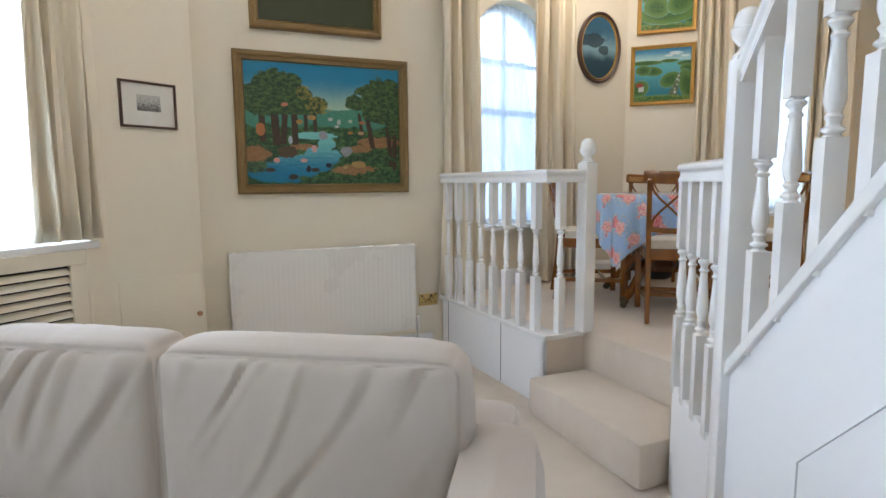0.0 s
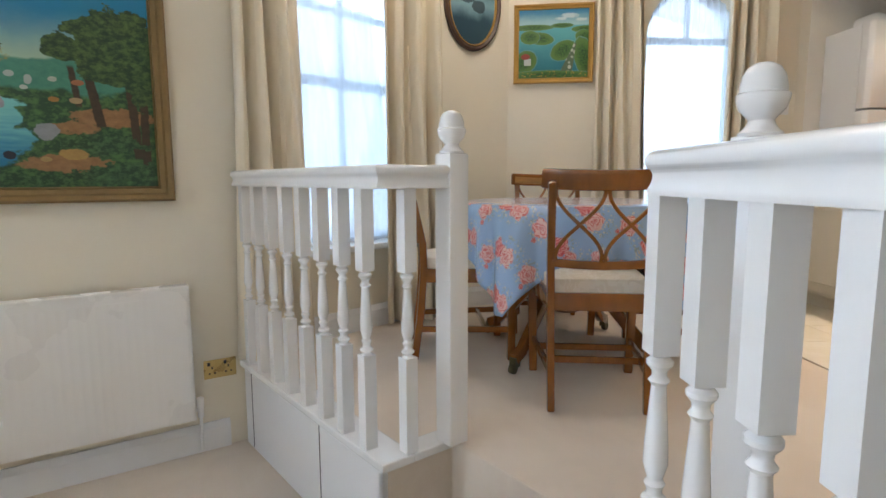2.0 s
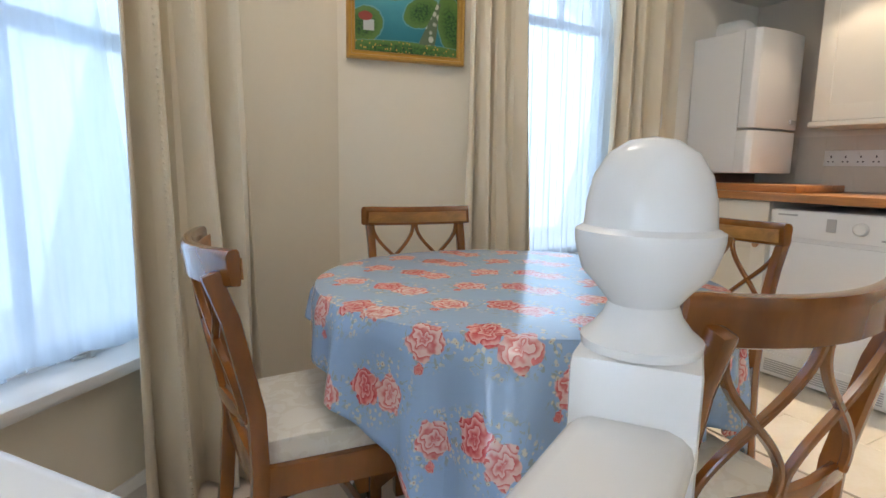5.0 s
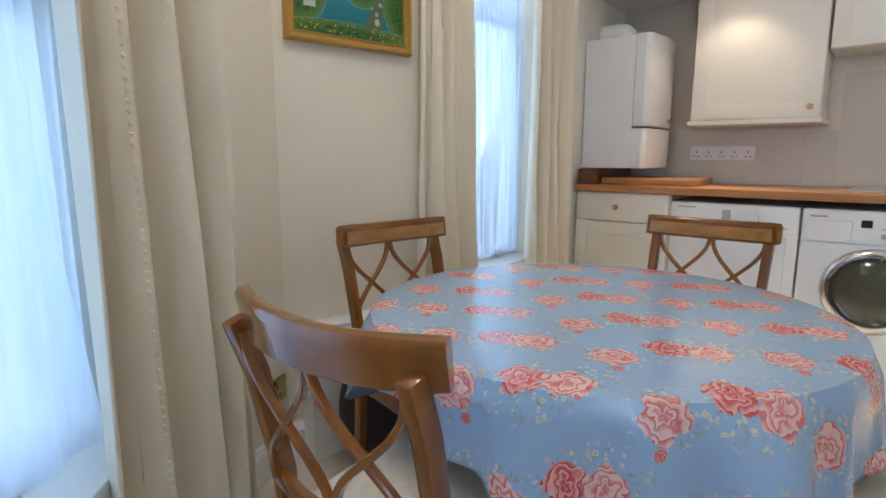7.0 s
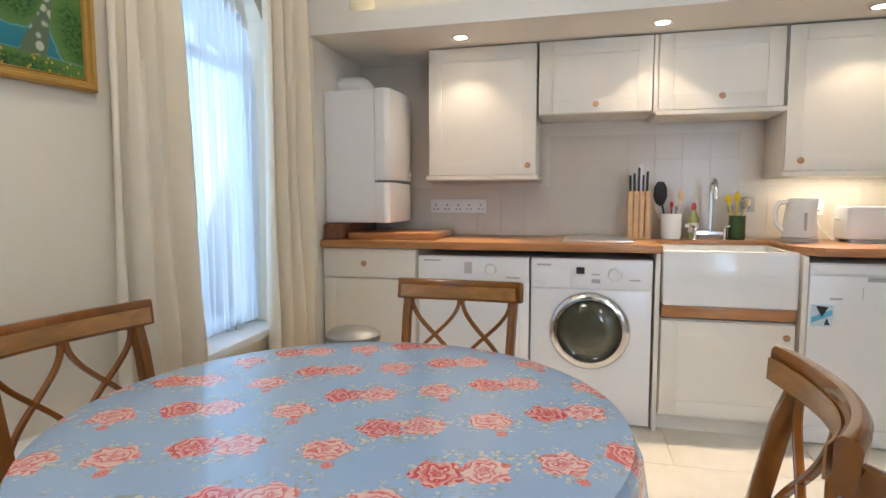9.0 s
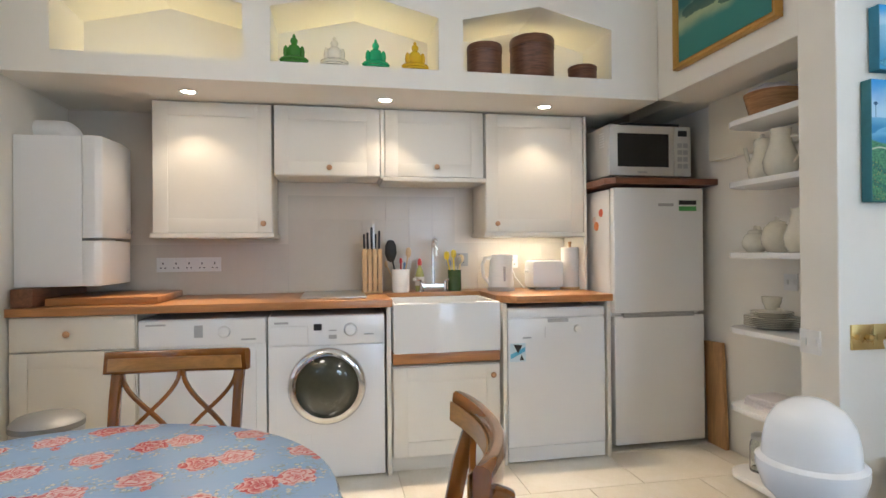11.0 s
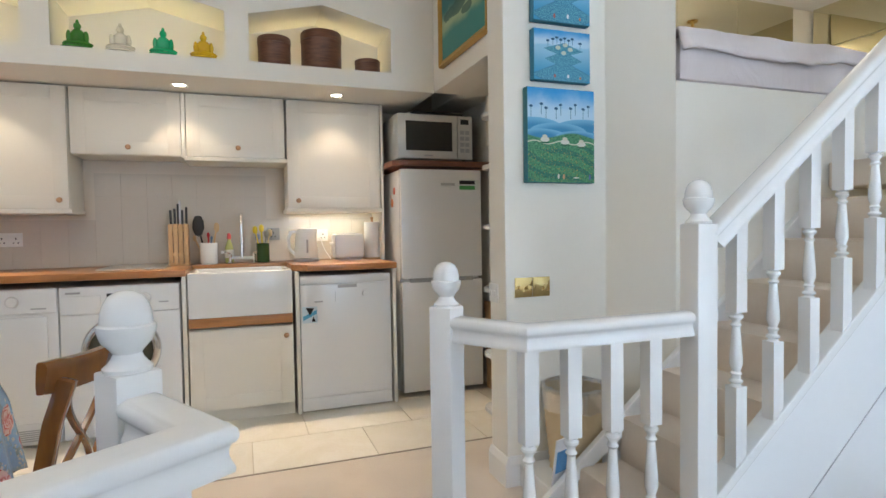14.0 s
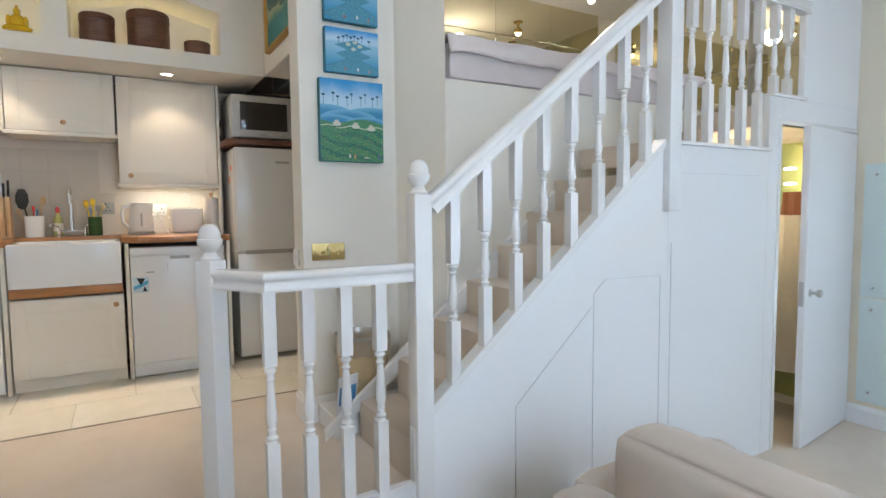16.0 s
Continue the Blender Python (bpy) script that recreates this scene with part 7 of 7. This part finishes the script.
    # stones and small creatures as plain dabs of paint
    for cu, cv, ru, rv, c in ((0.25, 0.27, 0.065, 0.055, (0.07, 0.045, 0.02)), (0.63, 0.28, 0.042, 0.045, (0.24, 0.25, 0.26)), (0.48, 0.41, 0.03, 0.04, (0.27, 0.27, 0.30)), (0.18, 0.20, 0.022, 0.022, (0.62, 0.25, 0.22)),
                              (0.35, 0.20, 0.026, 0.016, (0.58, 0.28, 0.24)), (0.42, 0.30, 0.018, 0.035, (0.55, 0.30, 0.28)), (0.38, 0.13, 0.016, 0.035, (0.01, 0.012, 0.02)), (0.51, 0.16, 0.022, 0.022, (0.01, 0.012, 0.02)),
                              (0.42, 0.12, 0.028, 0.018, bank), (0.28, 0.06, 0.032, 0.024, bank), (0.14, 0.12, 0.03, 0.02, bank), (0.71, 0.17, 0.05, 0.032, (0.36, 0.22, 0.06)), (0.62, 0.14, 0.02, 0.014, (0.36, 0.24, 0.08)),
                              (0.53, 0.55, 0.016, 0.016, (0.36, 0.40, 0.38)), (0.585, 0.53, 0.013, 0.026, (0.36, 0.40, 0.38)), (0.57, 0.49, 0.014, 0.012, (0.44, 0.46, 0.42)), (0.66, 0.54, 0.016, 0.014, (0.38, 0.42, 0.36)),
                              (0.09, 0.45, 0.03, 0.06, (0.42, 0.14, 0.04)), (0.24, 0.66, 0.026, 0.018, (0.55, 0.18, 0.10)), (0.33, 0.52, 0.022, 0.02, (0.34, 0.18, 0.04)), (0.41, 0.56, 0.03, 0.022, (0.38, 0.20, 0.05)),
                              (0.66, 0.44, 0.02, 0.014, (0.34, 0.15, 0.03)), (0.73, 0.44, 0.024, 0.016, (0.36, 0.24, 0.12)), (0.74, 0.53, 0.022, 0.014, (0.34, 0.12, 0.05)), (0.27, 0.37, 0.014, 0.035, (0.30, 0.36, 0.40))):
        col = g.mix(blob(cu, cv, ru, rv, 0.45), col, g.mix(fine, tuple(q * 0.7 for q in c), tuple(min(1.0, q * 1.25) for q in c)))
    return g.end(col, 0.5)


def lake_islands(name, wooded=False):
    """A teal lake with rounded green islands, pale clouds, a stepped stone path and flowers at the foot."""
    g, u, v, uv = canvas_base(name)
    wob = g.math("SUBTRACT", g.noise(uv, 5, 4), 0.5)
    fine = g.noise(uv, 40, 4)
    jit = g.math("SUBTRACT", g.noise(uv, 16, 3), 0.5)

    def inside(cu, cv, ru, rv, turn=0.0, ragged=0.2):
        x = g.math("MULTIPLY_ADD", g.math("SUBTRACT", v, cv), turn, g.math("SUBTRACT", u, cu))
        x = g.math("DIVIDE", x, ru)
        y = g.math("DIVIDE", g.math("SUBTRACT", v, cv), rv)
        d = g.math("SQRT", g.math("ADD", g.math("MULTIPLY", x, x), g.math("MULTIPLY", y, y)))
        return g.math("MULTIPLY_ADD", jit, ragged, d)

    sky = g.mix(g.step(g.math("MULTIPLY_ADD", wob, 0.10, v), 0.78, 0.98), (0.34, 0.56, 0.58), (0.02, 0.20, 0.36))
    for cu, cv, ru, rv in ((0.72, 0.90, 0.16, 0.05), (0.60, 0.86, 0.10, 0.03), (0.90, 0.84, 0.10, 0.03)):
        sky = g.mix(g.math("MULTIPLY", g.step(inside(cu, cv, ru, rv, 0, 0.8), 0.4, 1.0, 1.0, 0.0), 0.8), sky, (0.64, 0.72, 0.70))
    water = g.mix(g.step(g.math("MULTIPLY_ADD", wob, 0.2, v), 0.1, 0.75), (0.012, 0.17, 0.22), (0.10, 0.40, 0.44))
    col = g.mix(g.step(v, 0.75, 0.77), water, sky)
    leaf = g.mix(g.step(fine, 0.32, 0.66), (0.006, 0.045, 0.012), (0.06, 0.17, 0.025))
    isles = [(0.20, 0.74, 0.30, 0.045, 0.0), (0.62, 0.76, 0.16, 0.035, 0.0), (0.95, 0.70, 0.20, 0.05, 0.0), (0.30, 0.58, 0.20, 0.095, 0.5), (0.16, 0.60, 0.14, 0.10, 0.0),
             (0.64, 0.40, 0.17, 0.15, -0.35), (0.96, 0.58, 0.15, 0.11, 0.3), (0.09, 0.24, 0.17, 0.17, -0.2), (0.95, 0.28, 0.15, 0.30, 0.2), (0.45, 0.03, 0.62, 0.085, 0.0)]
    if wooded:
        isles += [(0.50, 0.30, 0.55, 0.20, 0.0), (0.30, 0.45, 0.25, 0.20, 0.2), (0.75, 0.50, 0.24, 0.22, -0.2)]
    for cu, cv, ru, rv, turn in isles:
        d = inside(cu, cv, ru, rv, turn)
        lit = g.mix(g.step(d, 0.35, 0.92), leaf, (0.095, 0.20, 0.04))
        col = g.mix(g.step(d, 0.96, 1.02, 1.0, 0.0), col, lit)
        col = g.mix(g.math("MULTIPLY", band(g, d, 1.03, 0.015, 0.03), 0.5), col, (0.22, 0.42, 0.38))
    if not wooded:
        path = g.math("MULTIPLY", band(g, g.math("MULTIPLY_ADD", v, -0.30, u), 0.66, g.step(v, 0.08, 0.5, 0.075, 0.016), 0.01), g.math("MULTIPLY", g.step(v, 0.48, 0.52, 1.0, 0.0), g.step(v, 0.09, 0.11)))
        stone = g.voronoi(g.scaled(uv, (16, 13, 1)), 1.0)["Distance"]
        col = g.mix(path, col, g.mix(g.step(stone, 0.30, 0.48), (0.52, 0.52, 0.44), (0.10, 0.14, 0.08)))
        hut = g.math("MULTIPLY", band(g, u, 0.13, 0.045, 0.01), band(g, v, 0.24, 0.045, 0.01))
        col = g.mix(hut, col, (0.52, 0.54, 0.52))
        col = g.mix(g.step(inside(0.10, 0.32, 0.07, 0.045, 0, 0.3), 0.9, 1.0, 1.0, 0.0), col, (0.32, 0.05, 0.03))
    dots = g.math("MULTIPLY", g.step(g.voronoi(g.scaled(uv, (34, 26, 1)), 1.0)["Distance"], 0.22, 0.30, 1.0, 0.0), g.step(v, 0.085, 0.12, 1.0, 0.0))
    col = g.mix(dots, col, (0.55, 0.34, 0.06))
    return g.end(col, 0.5)


def dusk_lake(name, dark, pale, low):
    g, u, v, uv = canvas_base(name)
    wob = g.math("SUBTRACT", g.noise(uv, 4, 4), 0.5)
    col = g.mix(g.step(g.math("ADD", v, g.math("MULTIPLY", wob, 0.3)), 0.45, 0.75), pale, dark)
    col = g.mix(g.step(g.math("ADD", v, g.math("MULTIPLY", wob, 0.16)), 0.30, 0.50, 1.0, 0.0), col, low)
    for cu, cv, ru, rv in ((0.60, 0.47, 0.12, 0.07), (0.35, 0.60, 0.30, 0.10)):
        col = g.mix(g.math("MULTIPLY", leafy(g, uv, u, v, cu, cv, ru, rv, 6), 0.8), col, tuple(q * 0.35 for q in low))
    return g.end(col, 0.55)


def village(name, seed):
    """Naive hillside: palms on thin stems, small white houses, terraces and plain dabs of paint."""
    g, u, v, uv = canvas_base(name)
    off = g.comb(u, v, seed)
    wob = g.math("SUBTRACT", g.noise(off, 3.5, 3), 0.5)
    fine = g.noise(off, 46, 4)
    jit = g.math("SUBTRACT", g.noise(off, 30, 2), 0.5)

    def dab(cu, cv, ru, rv, ragged=0.3):
        x = g.math("DIVIDE", g.math("SUBTRACT", u, cu), ru)
        y = g.math("DIVIDE", g.math("SUBTRACT", v, cv), rv)
        d = g.math("SQRT", g.math("ADD", g.math("MULTIPLY", x, x), g.math("MULTIPLY", y, y)))
        return g.step(g.math("MULTIPLY_ADD", jit, ragged * 2, d), 0.8, 1.0, 1.0, 0.0)

    sky = g.mix(g.step(g.math("MULTIPLY_ADD", wob, 0.2, v), 0.74, 1.0), (0.46, 0.66, 0.80), (0.02, 0.30, 0.68))
    col = sky
    if seed < 2:
        for cu, cv, ru, rv in ((0.10, 0.56, 0.46, 0.13), (0.88, 0.57, 0.50, 0.12), (0.46, 0.54, 0.44, 0.10), (0.22, 0.49, 0.38, 0.08), (0.76, 0.49, 0.36, 0.07)):
            x = g.math("DIVIDE", g.math("SUBTRACT", u, cu), ru)
            y = g.math("DIVIDE", g.math("SUBTRACT", v, cv), rv)
            d = g.math("SQRT", g.math("ADD", g.math("MULTIPLY", x, x), g.math("MULTIPLY", y, y)))
            col = g.mix(g.step(d, 0.95, 1.0, 1.0, 0.0), col, g.mix(g.step(d, 0.3, 1.0), (0.035, 0.25, 0.50), (0.16, 0.44, 0.66)))
        green = g.mix(g.step(fine, 0.34, 0.66), (0.018, 0.15, 0.085), (0.10, 0.34, 0.16))
        slope = g.math("MULTIPLY_ADD", g.math("SINE", g.math("MULTIPLY", u, 7.0)), 0.030, v)
        col = g.mix(g.step(slope, 0.49, 0.51, 1.0, 0.0), col, green)
        furrow = g.math("SINE", g.math("MULTIPLY_ADD", u, 11.0, g.math("MULTIPLY", slope, 46.0)))
        teal = g.mix(g.step(fine, 0.3, 0.7), (0.008, 0.11, 0.085), (0.05, 0.24, 0.15))
        col = g.mix(g.math("MULTIPLY", g.step(furrow, 0.0, 0.6), g.step(slope, 0.36, 0.40, 1.0, 0.0)), col, teal)
        road = g.math("MULTIPLY_ADD", g.math("SINE", g.math("MULTIPLY", u, 16.0)), 0.016, 0.425)
        col = g.mix(g.math("MULTIPLY", band(g, v, road, 0.004, 0.006), 0.8), col, (0.66, 0.66, 0.50))
        for cu, cv in ((0.25, 0.455), (0.55, 0.435), (0.80, 0.415)):
            col = g.mix(dab(cu, cv, 0.075, 0.030, 0.15), col, g.mix(fine, (0.50, 0.52, 0.46), (0.76, 0.74, 0.64)))
            col = g.mix(dab(cu, cv + 0.033, 0.042, 0.020, 0.1), col, (0.60, 0.58, 0.46))
            col = g.mix(dab(cu, cv - 0.034, 0.085, 0.010, 0.3), col, (0.03, 0.14, 0.07))
        specks = g.math("MULTIPLY", g.step(g.voronoi(g.scaled(uv, (46, 52, 1)), 1.0)["Distance"], 0.18, 0.26, 1.0, 0.0), g.step(g.math("ADD", v, wob), 0.32, 0.40, 1.0, 0.0))
        col = g.mix(g.math("MULTIPLY", specks, 0.75), col, (0.52, 0.36, 0.08))
        crowns = [(0.05, 0.80), (0.20, 0.83), (0.27, 0.79), (0.42, 0.79), (0.49, 0.83), (0.64, 0.80), (0.71, 0.84), (0.83, 0.80), (0.91, 0.83)]
        stem, size = 0.11, (0.028, 0.015)
        spots = ((0.45, 0.065, 0.018, 0.030, (0.70, 0.66, 0.58)), (0.53, 0.06, 0.020, 0.030, (0.62, 0.32, 0.16)), (0.93, 0.06, 0.016, 0.034, (0.10, 0.14, 0.34)), (0.72, 0.05, 0.05, 0.008, (0.62, 0.62, 0.58)))
    else:
        col = g.mix(g.step(g.math("MULTIPLY_ADD", wob, 0.2, v), 0.66, 0.72, 1.0, 0.0), col, g.mix(g.step(v, 0.1, 0.7), (0.04, 0.30, 0.52), (0.28, 0.55, 0.72)))
        # terraces stacked like diamonds
        for cv, wide, tall in ((0.10, 0.58, 0.30), (0.42, 0.34, 0.17), (0.62, 0.36, 0.14)):
            x = g.math("DIVIDE", g.math("ABSOLUTE", g.math("SUBTRACT", u, 0.52)), wide)
            y = g.math("DIVIDE", g.math("ABSOLUTE", g.math("SUBTRACT", v, cv)), tall)
            d = g.math("ADD", x, y)
            col = g.mix(g.step(d, 0.97, 1.0, 1.0, 0.0), col, g.mix(g.step(fine, 0.35, 0.66), (0.015, 0.17, 0.32), (0.13, 0.42, 0.52)))
            col = g.mix(g.math("MULTIPLY", band(g, d, 0.97, 0.012, 0.02), 0.5), col, (0.02, 0.12, 0.26))
        for cu, cv in ((0.42, 0.66), (0.55, 0.72), (0.64, 0.64), (0.52, 0.56)):
            col = g.mix(dab(cu, cv, 0.050, 0.045, 0.2), col, (0.52, 0.58, 0.50))
        crowns = [(0.33 + 0.07 * k, 0.82 + 0.035 * (k % 2)) for k in range(6)] + [(0.24, 0.78), (0.82, 0.78)]
        stem, size = 0.12, (0.034, 0.026)
        spots = ((0.36, 0.09, 0.020, 0.040, (0.50, 0.12, 0.08)), (0.60, 0.10, 0.022, 0.042, (0.72, 0.72, 0.70)), (0.82, 0.08, 0.020, 0.030, (0.55, 0.20, 0.10)))
    for cu, cv in crowns:
        col = g.mix(g.math("MULTIPLY", band(g, u, cu, 0.0035, 0.003), band(g, v, cv - stem / 2, stem / 2, 0.006)), col, (0.10, 0.26, 0.36))
        col = g.mix(dab(cu, cv, size[0], size[1], 0.55), col, (0.010, 0.09, 0.20))
    for cu, cv, ru, rv, c in spots:
        col = g.mix(dab(cu, cv, ru, rv, 0.15), col, c)
    return g.end(col, 0.5)


def quad_uv(bm, w, h, y):
    layer = bm.loops.layers.uv.new("UVMap")
    vs = [bm.verts.new(p) for p in ((0, y, 0), (w, y, 0), (w, y, h), (0, y, h))]
    f = bm.faces.new(vs)
    for lp, q in zip(f.loops, ((0, 0), (1, 0), (1, 1), (0, 1))):
        lp[layer].uv = q


def framed(m, w, h, fw, deep, frame_mat, canvas_mat, label, mount=None, lean=0.0):
    """A framed picture, its lower left corner at m's origin, facing -y."""
    t = thing("framed_painting", label, "painting", m @ pose(0, -0.003, 0, lean))
    prof = [(0, 0), (0, deep * 0.75), (fw * 0.18, deep), (fw * 0.42, deep * 0.92), (fw * 0.55, deep * 0.66), (fw * 0.82, deep * 0.60), (fw * 0.88, deep * 0.72), (fw, deep * 0.45), (fw, 0)]
    b = bmesh.new()
    ring = [(0, 0, 1, 1), (w, 0, -1, 1), (w, h, -1, -1), (0, h, 1, -1)]
    loops = [[b.verts.new((x + sx * o, -d, z + sz * o)) for o, d in prof] for x, z, sx, sz in ring]
    for k in range(4):
        a, c = loops[k], loops[(k + 1) % 4]
        for i in range(len(prof) - 1):
            b.faces.new((a[i], c[i], c[i + 1], a[i + 1]))
    part("picture_frame", b, frame_mat, t)
    b = bmesh.new()
    box(b, (fw * 0.9, -deep * 0.40, fw * 0.9), (w - fw * 0.9, -0.002, h - fw * 0.9))
    part("backboard", b, DARK, t)
    b = bmesh.new()
    quad_uv(b, w - 2 * fw + 0.004, h - 2 * fw + 0.004, 0)
    part("canvas", b, canvas_mat, t, smooth=False, m=pose(fw - 0.002, -deep * 0.40 - 0.003, fw - 0.002))
    return t


framed(on_wall(W1A, W1B, 0.242, 1.155), 1.113, 0.875, 0.062, 0.05, GILT, forest_river(), "large forest and river landscape in a bronze-gilt frame")
framed(on_wall(W1A, W1B, 0.353, 2.165), 0.826, 0.62, 0.055, 0.05, GILT, dusk_lake("dark_meadow_oil_paint", (0.05, 0.06, 0.025), (0.085, 0.095, 0.04), (0.035, 0.045, 0.015)), "dark green meadow landscape in a bronze-gilt frame")
framed(on_wall(OV, W2B, 0.035, 1.858), 0.505, 0.49, 0.034, 0.035, GOLD, lake_islands("lake_islands_oil_paint"), "small lake landscape with green islands in a gilt frame")
framed(on_wall(OV, W2B, 0.075, 2.44), 0.46, 0.46, 0.034, 0.035, GOLD, lake_islands("wooded_lake_oil_paint", True), "small wooded landscape in a gilt frame")
framed(pose(3.11, 2.43, 2.512, 0, 0, 180), 0.70, 0.46, 0.034, 0.035, GOLD, dusk_lake("misty_shore_oil_paint", (0.015, 0.14, 0.14), (0.42, 0.50, 0.28), (0.03, 0.22, 0.20)), "misty green shore painting in a plain gilt frame")

# oval painting
ov = thing("oval_painting", "oval blue mountain lake painting in a dark wooden frame", "painting", along(A2, OV) @ pose(0.215, -0.006, 2.335))
N = 56
RX, RZ_ = 0.195, 0.29
prof = [(0, 0), (0.002, 0.024), (0.012, 0.030), (0.026, 0.022), (0.033, 0.024), (0.037, 0.010)]


def oval_ring(b, prof, n):
    loops = []
    for k in range(n):
        a = k * math.tau / n
        loops.append([b.verts.new(((RX - o) * math.cos(a), -d, (RZ_ - o) * math.sin(a))) for o, d in prof])
    for k in range(n):
        a, c = loops[k], loops[(k + 1) % n]
        for i in range(len(prof) - 1):
            b.faces.new((a[i], c[i], c[i + 1], a[i + 1]))


bm = bmesh.new()
oval_ring(bm, prof, N)
part("picture_frame", bm, DARKFRAME, ov)
bm = bmesh.new()
oval_ring(bm, [(0.030, 0.0235), (0.034, 0.0265), (0.039, 0.020), (0.042, 0.010)], N)
part("gilt_slip", bm, GOLD, ov, "narrow gilt inner edge")
bm = bmesh.new()
layer = bm.loops.layers.uv.new("UVMap")
vs = [bm.verts.new(((RX - 0.038) * math.cos(k * math.tau / N), -0.012, (RZ_ - 0.038) * math.sin(k * math.tau / N))) for k in range(N)]
f = bm.faces.new(vs)
for lp in f.loops:
    lp[layer].uv = (0.5 + lp.vert.co.x / (2 * RX), 0.5 + lp.vert.co.z / (2 * RZ_))
part("canvas", bm, dusk_lake("mountain_lake_oil_paint", (0.02, 0.10, 0.17), (0.20, 0.36, 0.42), (0.012, 0.055, 0.085)), ov, smooth=False)

# small framed print
pr = thing("framed_print", "small grey engraving in a thin dark frame", "picture", along(J0, J1) @ pose(0.097, -0.003, 1.523))
bm = bmesh.new()
W_, H_, F_ = 0.298, 0.245, 0.012
for a, b in (((0, -0.018, 0), (W_, 0, F_)), ((0, -0.018, H_ - F_), (W_, 0, H_)), ((0, -0.018, F_), (F_, 0, H_ - F_)), ((W_ - F_, -0.018, F_), (W_, 0, H_ - F_))):
    box(bm, a, b)
part("picture_frame", bm, DARKFRAME, pr, bevel=0.002)
bm = bmesh.new()
box(bm, (F_, -0.008, F_), (W_ - F_, -0.004, H_ - F_))
part("mount", bm, varied("print_mount", (0.72, 0.70, 0.64), 0.6), pr)
bm = bmesh.new()
quad_uv(bm, 0.125, 0.085, 0)
g, u, v, uv = canvas_base("engraving_ink")
part("engraving", bm, g.end(g.mix(g.step(g.math("ADD", g.noise(uv, 9, 5, 0.7), g.math("MULTIPLY", v, 0.35)), 0.45, 0.8), (0.10, 0.10, 0.10), (0.50, 0.49, 0.46)), 0.7), pr, smooth=False, m=pose(0.088, -0.0085, 0.09))

# three canvases on the pillar
for y0, y1, z0, z1, lab, sd in ((2.12, 2.46, 1.73, 2.14, "square naive village canvas with green hills", 0.0), (2.14, 2.425, 2.172, 2.392, "small blue naive village canvas", 3.0), (2.14, 2.425, 2.425, 2.70, "small blue naive harbour canvas", 5.0)):
    t = thing("canvas_painting", lab, "painting", pose(2.057, y1, z0, 0, 0, -90), group="pillar canvases")
    bm = bmesh.new()
    w_, h_ = y1 - y0, z1 - z0
    box(bm, (0, -0.038, 0), (w_, -0.001, h_))
    edge = varied("canvas_edge_paint", (0.03, 0.20, 0.30) if sd else (0.03, 0.17, 0.20), 0.6, 5, 50, 0.3)
    part("stretcher", bm, edge, t, bevel=0.003)
    bm = bmesh.new()
    quad_uv(bm, w_ - 0.004, h_ - 0.004, 0)
    part("canvas", bm, village("village_paint", sd), t, smooth=False, m=pose(0.002, -0.0395, 0.002))

# ---- limestone floor tiles, last ----
kf = bpy.data.objects["floor_kitchen"]
for i in range(4):
    x0 = 2.606 + 0.42 * i
    if x0 > 3.5:
        continue
    for k in range(8):
        y0 = 1.80 + 0.60 * k - (0.30 if i % 2 else 0)
        y1 = min(y0 + 0.596, 5.70)
        y0 = max(y0, 1.96)
        if y1 - y0 < 0.05:
            continue
        bm = bmesh.new()
        box(bm, (-0.208, -(y1 - y0) / 2, -0.01), (0.208, (y1 - y0) / 2, 0.0))
        part("tile", bm, TILE, kf, bevel=0.0015, smooth=False, m=pose(x0 + 0.21, (y0 + y1) / 2, DECK + 0.001))
bm = bmesh.new()
box(bm, (2.599, 1.95, DECK - 0.01), (2.606, 5.70, DECK + 0.004))
setting("trim_threshold", bm, varied("worn_threshold", (0.40, 0.35, 0.28), 0.5, metal=0.3), "thin metal strip between carpet and tiles", 0.002)
